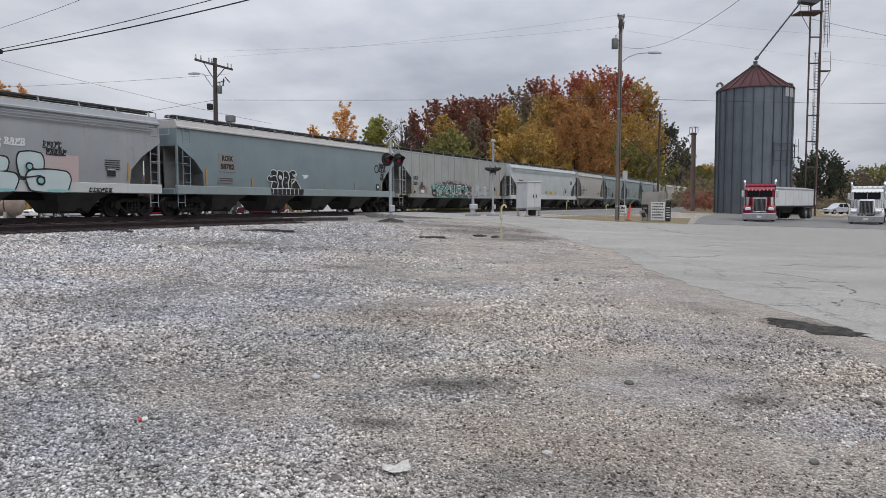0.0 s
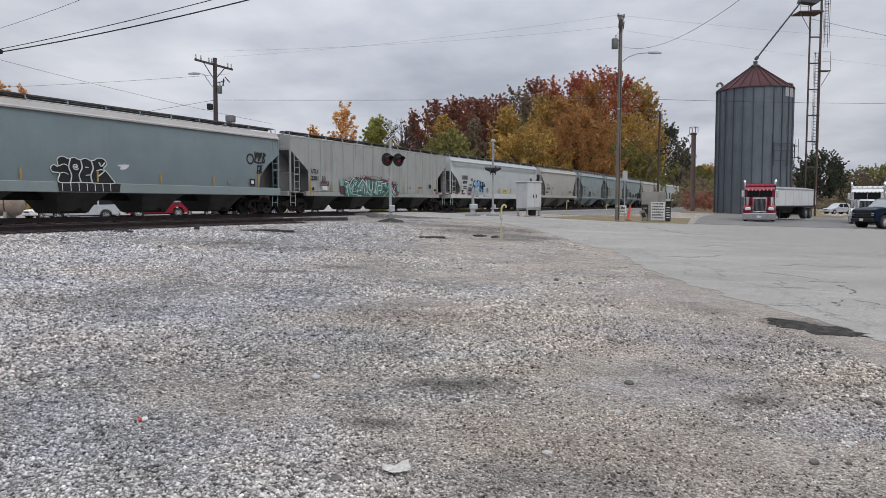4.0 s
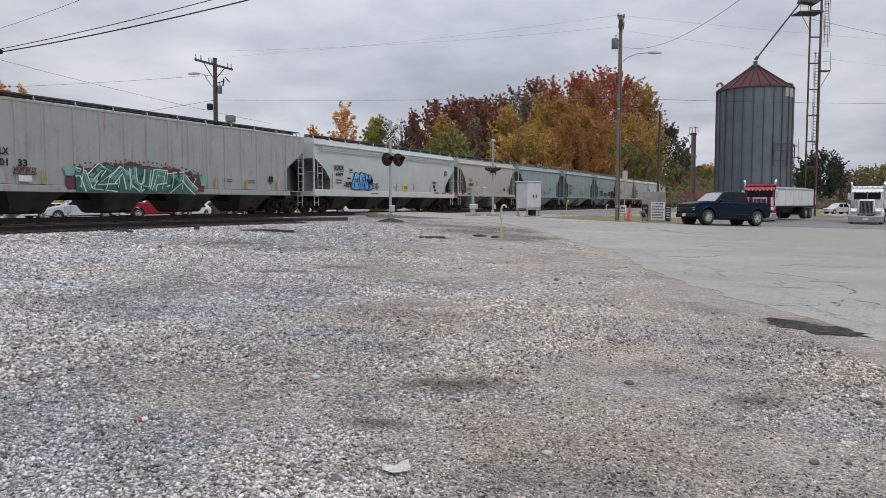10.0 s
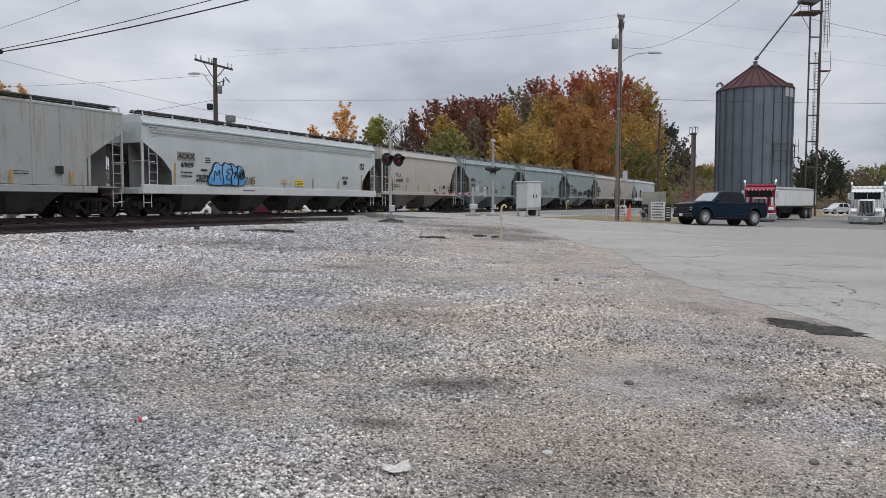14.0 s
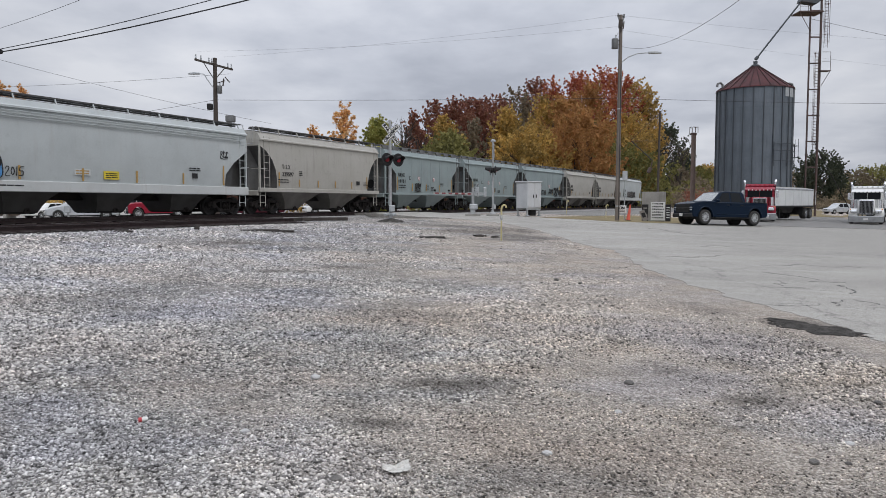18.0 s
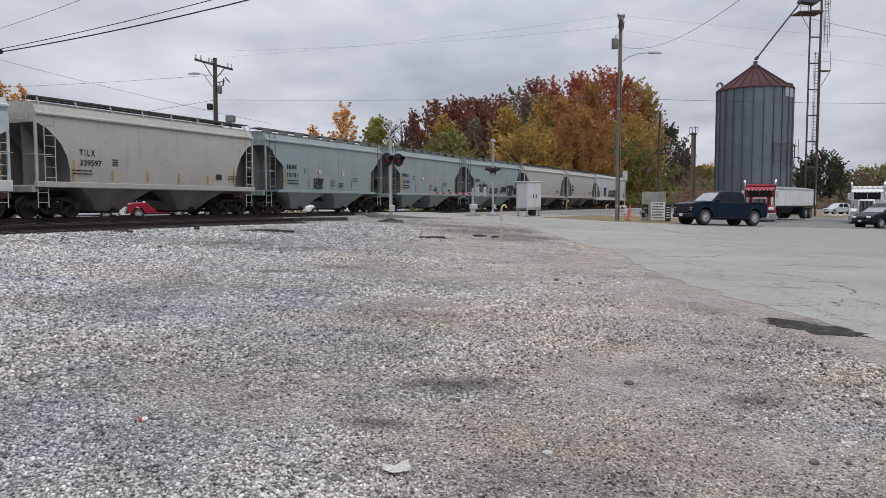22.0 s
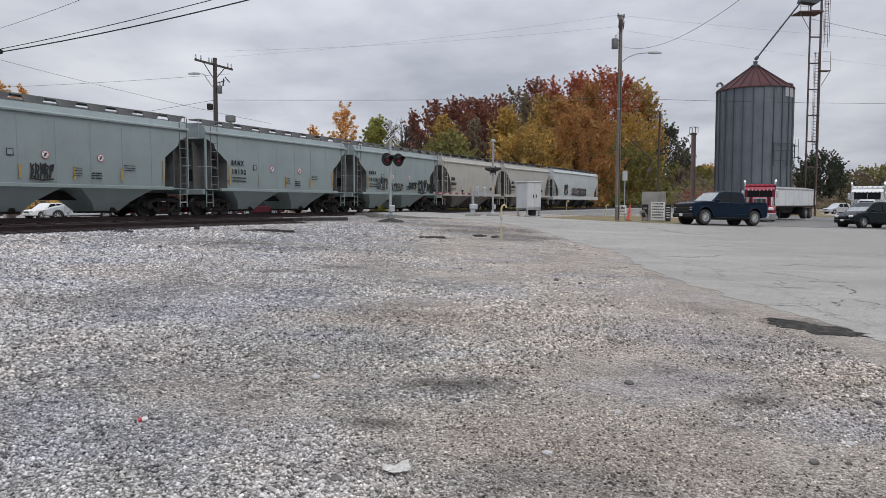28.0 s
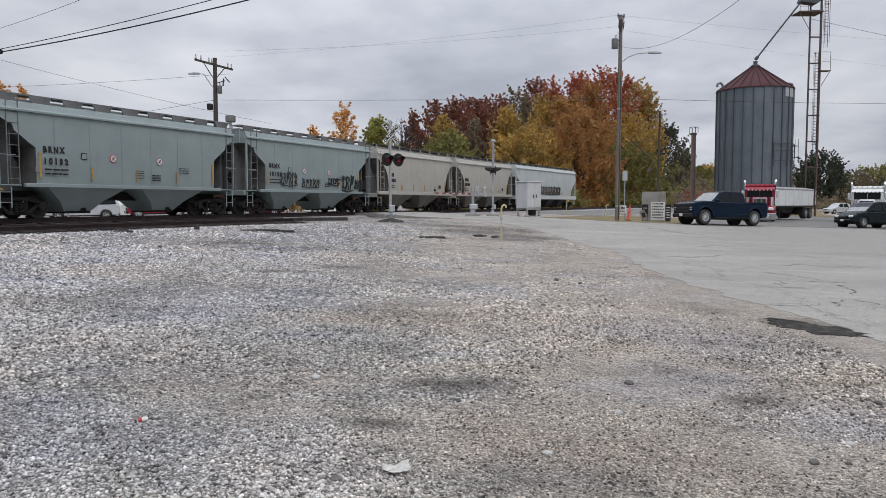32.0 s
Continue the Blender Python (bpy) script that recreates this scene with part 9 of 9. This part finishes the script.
# ---- loose things on the ground ----
def litter():
    rng = random.Random(8)
    # crumpled paper
    sh = Shape()
    n = 7
    for j in range(n):
        for i in range(n):
            x, y = (i / (n - 1) - 0.5) * 0.15, (j / (n - 1) - 0.5) * 0.1
            sh.v.append((x + rng.uniform(-0.01, 0.01), y + rng.uniform(-0.01, 0.01), 0.008 + 0.045 * abs(noise.noise((x * 28, y * 28, 1))) + 0.012 * (i in (0, n - 1))))
    sh.f = [(j * n + i, j * n + i + 1, (j + 1) * n + i + 1, (j + 1) * n + i) for j in range(n - 1) for i in range(n - 1)]
    solid("crumpled_paper", sh, M["paper"], on(-0.245, 3.76, 12, 0.012), "crumpled dirty white paper scrap on the gravel", "litter", smooth=None)
    can = thing("crushed_can", on(-1.86, 4.42, 25, 0.02) @ Matrix.Scale(0.58, 4), "small crushed red and white drink can", "can")
    part("can_body", Shape().rod((-0.05, 0, 0), (0.04, 0.0, 0.004), 0.026, 14, 0.022), M["sign_white"], can)
    part("can_band", Shape().rod((-0.056, 0, 0), (-0.02, 0.0, 0.002), 0.0275, 14), M["red_ink"], can)
    for x, y, ln, w, turn, label in ((-6.0, 23.6, 1.3, 0.28, 12, "dark weathered board half sunk in gravel"), (-5.2, 23.3, 0.8, 0.2, -8, "dark weathered board half sunk in gravel"), (-0.35, 23.0, 0.85, 0.5, 5, "dark drain cover in the gravel"), (1.25, 24.6, 0.42, 0.34, 30, "dark broken block in the gravel"), (1.75, 24.3, 0.3, 0.22, 50, "dark broken block in the gravel"), (-9.2, 20.8, 0.55, 0.14, 4, "grey stick lying on the gravel"), (-6.4, 30.5, 1.4, 0.22, 2, "dark timber by the siding"), (-7.2, 30.4, 1.2, 0.2, 8, "dark timber by the siding")):
        sh = Shape().box((0, 0, 0.02), (ln, w * 0.6, 0.05), 0.015).box((ln * 0.15, w * 0.3, 0.03), (ln * 0.6, w * 0.25, 0.05), 0.01).box((-ln * 0.3, -w * 0.25, 0.02), (ln * 0.35, w * 0.3, 0.04), 0.01)
        for v in range(len(sh.v)):
            p = Vector(sh.v[v])
            sh.v[v] = tuple(p + Vector((rng.uniform(-0.03, 0.03), rng.uniform(-0.02, 0.02), rng.uniform(-0.02, 0.02))))
        solid("debris", sh, M["plank"], on(x, y, turn, 0.0), label, "debris", "dark debris on the gravel")
    solid("bollard_stub", Shape().lathe([(0.08, 0), (0.09, 0.04), (0.06, 0.14), (0.03, 0.18), (0, 0.18)], 10), M["plank"], on(-7.9, 23.2), "short dark stump in the gravel", "stump")
    # pale scraps strewn by the signal
    sh = Shape()
    for k in range(16):
        q = 0.05 + 0.09 * rng.random()
        x, y = -1.9 + rng.gauss(0, 0.9), 30.6 + rng.gauss(0, 1.0)
        sh.box((x, y, level(x, y) + 0.02), (q * 1.6, q, 0.02), 0.004, Matrix.Rotation(rng.uniform(0, 6), 3, "Z"))
    tagged(new("litter_scraps", sh.mesh("litter_scraps", M["paper"])), "pale scraps of litter strewn on the gravel", "litter", kind="stuff")
    # single larger stones
    for x, y, r, dark in ((1.22, 4.95, 0.028, 0), (2.55, 4.45, 0.03, 0), (2.35, 4.1, 0.02, 1), (1.5, 5.75, 0.04, 1), (3.3, 5.4, 0.035, 1), (2.0, 12.7, 0.05, 1), (2.35, 12.3, 0.04, 1), (-0.55, 3.62, 0.035, 1), (-1.2, 4.3, 0.03, 0), (-2.2, 4.2, 0.035, 0), (0.6, 4.1, 0.03, 0), (3.55, 7.1, 0.04, 1), (2.15, 4.1, 0.03, 1), (0.1, 5.1, 0.03, 1), (-1.0, 5.6, 0.04, 0)):
        sh = Shape()
        bm = bmesh.new()
        bmesh.ops.create_icosphere(bm, subdivisions=2, radius=r)
        for v in bm.verts:
            v.co *= 1 + 0.3 * noise.noise(v.co * (1.2 / r) + Vector((x, y, 0)))
            v.co.z *= 0.6
        me = bpy.data.meshes.new("loose_stone")
        bm.to_mesh(me)
        bm.free()
        me.materials.append(M["dark_stone" if dark else "stone"])
        ob = new("loose_stone", me)
        ob.matrix_basis = on(x, y, rng.uniform(0, 360), r * 0.25)
        tagged(ob, "single dark stone lying on the gravel" if dark else "single pale stone lying on the gravel", "stone", "larger loose stones")


litter()


# where the loose stone lies deeper or is worn away to dirt: x, y, radii, gain
THICK = ((3.3, 6.8, 1.0, 1.7, 0.55), (1.5, 9.6, 1.1, 1.6, 0.35), (1.9, 6.1, 0.75, 0.8, -0.6), (1.95, 4.3, 0.6, 0.8, -0.4), (3.9, 12.0, 0.7, 3.5, -0.6), (1.6, 21.0, 2.0, 3.0, -0.5))


def gravel():
    """Crushed stone strewn over the ground, densest before the eye."""
    rng = np.random.default_rng(17)
    proto = []
    faces = np.array([(0, 2, 4), (2, 1, 4), (1, 3, 4), (3, 0, 4), (2, 0, 5), (1, 2, 5), (3, 1, 5), (0, 3, 5)])
    for k in range(20):
        v = np.array([(1, 0, 0), (-1, 0, 0), (0, 1, 0), (0, -1, 0), (0, 0, 0.6), (0, 0, -0.5)]) * np.array([1.15, 0.85, 1])
        proto.append(v + rng.uniform(-0.4, 0.4, (6, 3)))
    bands = [(2.6, 5.0, 110000, 0.004, 0.0145), (5.0, 9.0, 130000, 0.005, 0.0185), (9.0, 16.0, 110000, 0.008, 0.023), (16.0, 31.0, 70000, 0.013, 0.032)]
    vs, fs, base = [], [], 0
    for y0, y1, n, r0, r1 in bands:
        y = np.sqrt(rng.uniform(y0 * y0, y1 * y1, n))
        x = rng.uniform(-0.68, 0.66, n) * y
        luck, big, turn, kind = rng.random(n), rng.random(n) ** 2.2, rng.uniform(0, 6.283, n), rng.integers(20, size=n)
        for a, b, u, q, t, k in zip(x.tolist(), y.tolist(), luck.tolist(), big.tolist(), turn.tolist(), kind.tolist()):
            if (a > 4.1 and b > 6.5) or off_track(a, b) < 7.3:
                continue
            thick = noise.noise((a * 0.35 + 3, b * 0.35, 0)) + 0.5 * noise.noise((a * 1.1, b * 1.1, 2)) - 0.09 * a
            for x, y, rx, ry, gain in THICK:
                thick += gain * math.exp(-(((a - x) / rx) ** 2 + ((b - y) / ry) ** 2))
            if u > 0.56 + 0.7 * thick:
                continue
            r = (r0 + (r1 - r0) * q) * (1.0 + 0.45 * min(1.0, max(-0.3, thick * 1.4)))
            c, s = math.cos(t), math.sin(t)
            p = proto[k] * r
            z = level(a, b) + relief(a, b) + r * 0.32
            vs.append(np.stack([p[:, 0] * c - p[:, 1] * s + a, p[:, 0] * s + p[:, 1] * c + b, p[:, 2] + z], axis=1))
            fs.append((faces if b < 9 else faces[:4]) + base)
            base += 6
    co, tri = np.concatenate(vs), np.concatenate(fs)
    me = bpy.data.meshes.new("gravel")
    me.vertices.add(len(co))
    me.vertices.foreach_set("co", co.ravel())
    me.loops.add(tri.size)
    me.loops.foreach_set("vertex_index", tri.ravel().astype(np.int32))
    me.polygons.add(len(tri))
    me.polygons.foreach_set("loop_start", np.arange(0, tri.size, 3, dtype=np.int32))
    me.polygons.foreach_set("loop_total", np.full(len(tri), 3, dtype=np.int32))
    me.materials.append(M["gravel"])
    me.update()
    tagged(new("gravel", me), "loose crushed grey limestone gravel", "gravel", kind="stuff")


gravel()


def dark_bits():
    """Twigs, bark and dark chips strewn over the worn ground, too many to count."""
    rng = random.Random(91)
    sh = Shape()
    for k in range(620):
        y = math.sqrt(rng.uniform(3.4 ** 2, 24.0 ** 2))
        x = rng.uniform(-0.30, 0.50) * y
        if (x > 4.0 and y > 6.5) or off_track(x, y) < 8.5:
            continue
        r = rng.uniform(0.003, 0.009) * (0.8 + y / 22)
        sh.box((x, y, level(x, y) + relief(x, y) + r * 0.4), (r * rng.uniform(1.4, 5.5), r * rng.uniform(0.6, 1.3), r * 0.7), r * 0.2, Matrix.Rotation(rng.uniform(0, 6.3), 3, "Z") @ Matrix.Rotation(rng.uniform(-0.3, 0.3), 3, "Y"))
    return solid("dark_bits", sh, M["plank"], Matrix(), "scattered dark twigs and chips on the gravel", "debris", kind="stuff", smooth=None)


dark_bits()


# ---- what moves ----
def train_rows(s, half):
    return [(t, chord(s - run(t), half)) for t in [0.5 * k for k in range(65)]]


def drive(x, y, behind):
    return heading(x - LANE.x * behind, y - LANE.y * behind, LANE.x, LANE.y)


# metres behind the stopping place
TRUCK_RUN = [(0.0, 29.1), (2.0, 21.7), (3.5, 16.16), (5.5, 8.89), (6.0, 7.36), (6.5, 6.08), (7.0, 4.9), (7.5, 3.9), (8.0, 2.97), (8.5, 2.05), (9.0, 1.22), (9.5, 0.62), (10.0, 0.22), (10.5, 0.06), (11.0, 0.0), (32.0, 0.0)]
VAN_RUN = [(0, 75), (12, 36), (17, 17.5), (19, 9.6), (20, 6.6), (21, 3.8), (21.5, 2.65), (22, 1.55), (22.5, 0.8), (23, 0.3), (23.5, 0.03), (24, 0), (32, 0)]


def motions():
    for car, s, half in CARS:
        walk(car, train_rows(s, half))
    spins = [(0.2 * k, pose(0, 0, 0, 0, -math.degrees(run(0.2 * k) / WHEEL_R), 0)) for k in range(161)]
    for w in WHEELS:
        at = w.matrix_basis.translation.copy()
        walk(w, [(t, Matrix.Translation(at) @ m) for t, m in spins])
    walk(navy_truck, [(t, drive(16.93, 44.21, q)) for t, q in TRUCK_RUN])
    walk(minivan, [(t, drive(28.75, 48.72, q)) for t, q in VAN_RUN])
    for v, rows, r in ((navy_truck, TRUCK_RUN, 0.43), (minivan, VAN_RUN, 0.33)):
        times = [0.1 * k for k in range(321)]
        gone = list(np.interp(times, [a for a, _ in rows], [b for _, b in rows]))
        for w in [c for c in v.children if c.name.startswith("wheel")]:
            at = w.matrix_basis.copy()
            turn = 1 if at.to_3x3()[0][0] > 0 else -1
            spin, last = [], None
            for t, q in zip(times, gone):
                angle = math.degrees(q / r)
                if last is None or abs(angle - last) > 55 or min(abs(t - a) for a, _ in rows) < 0.02:
                    spin.append((t, at @ pose(0, 0, 0, 0, turn * angle, 0)))
                    last = angle
            walk(w, spin)


motions()
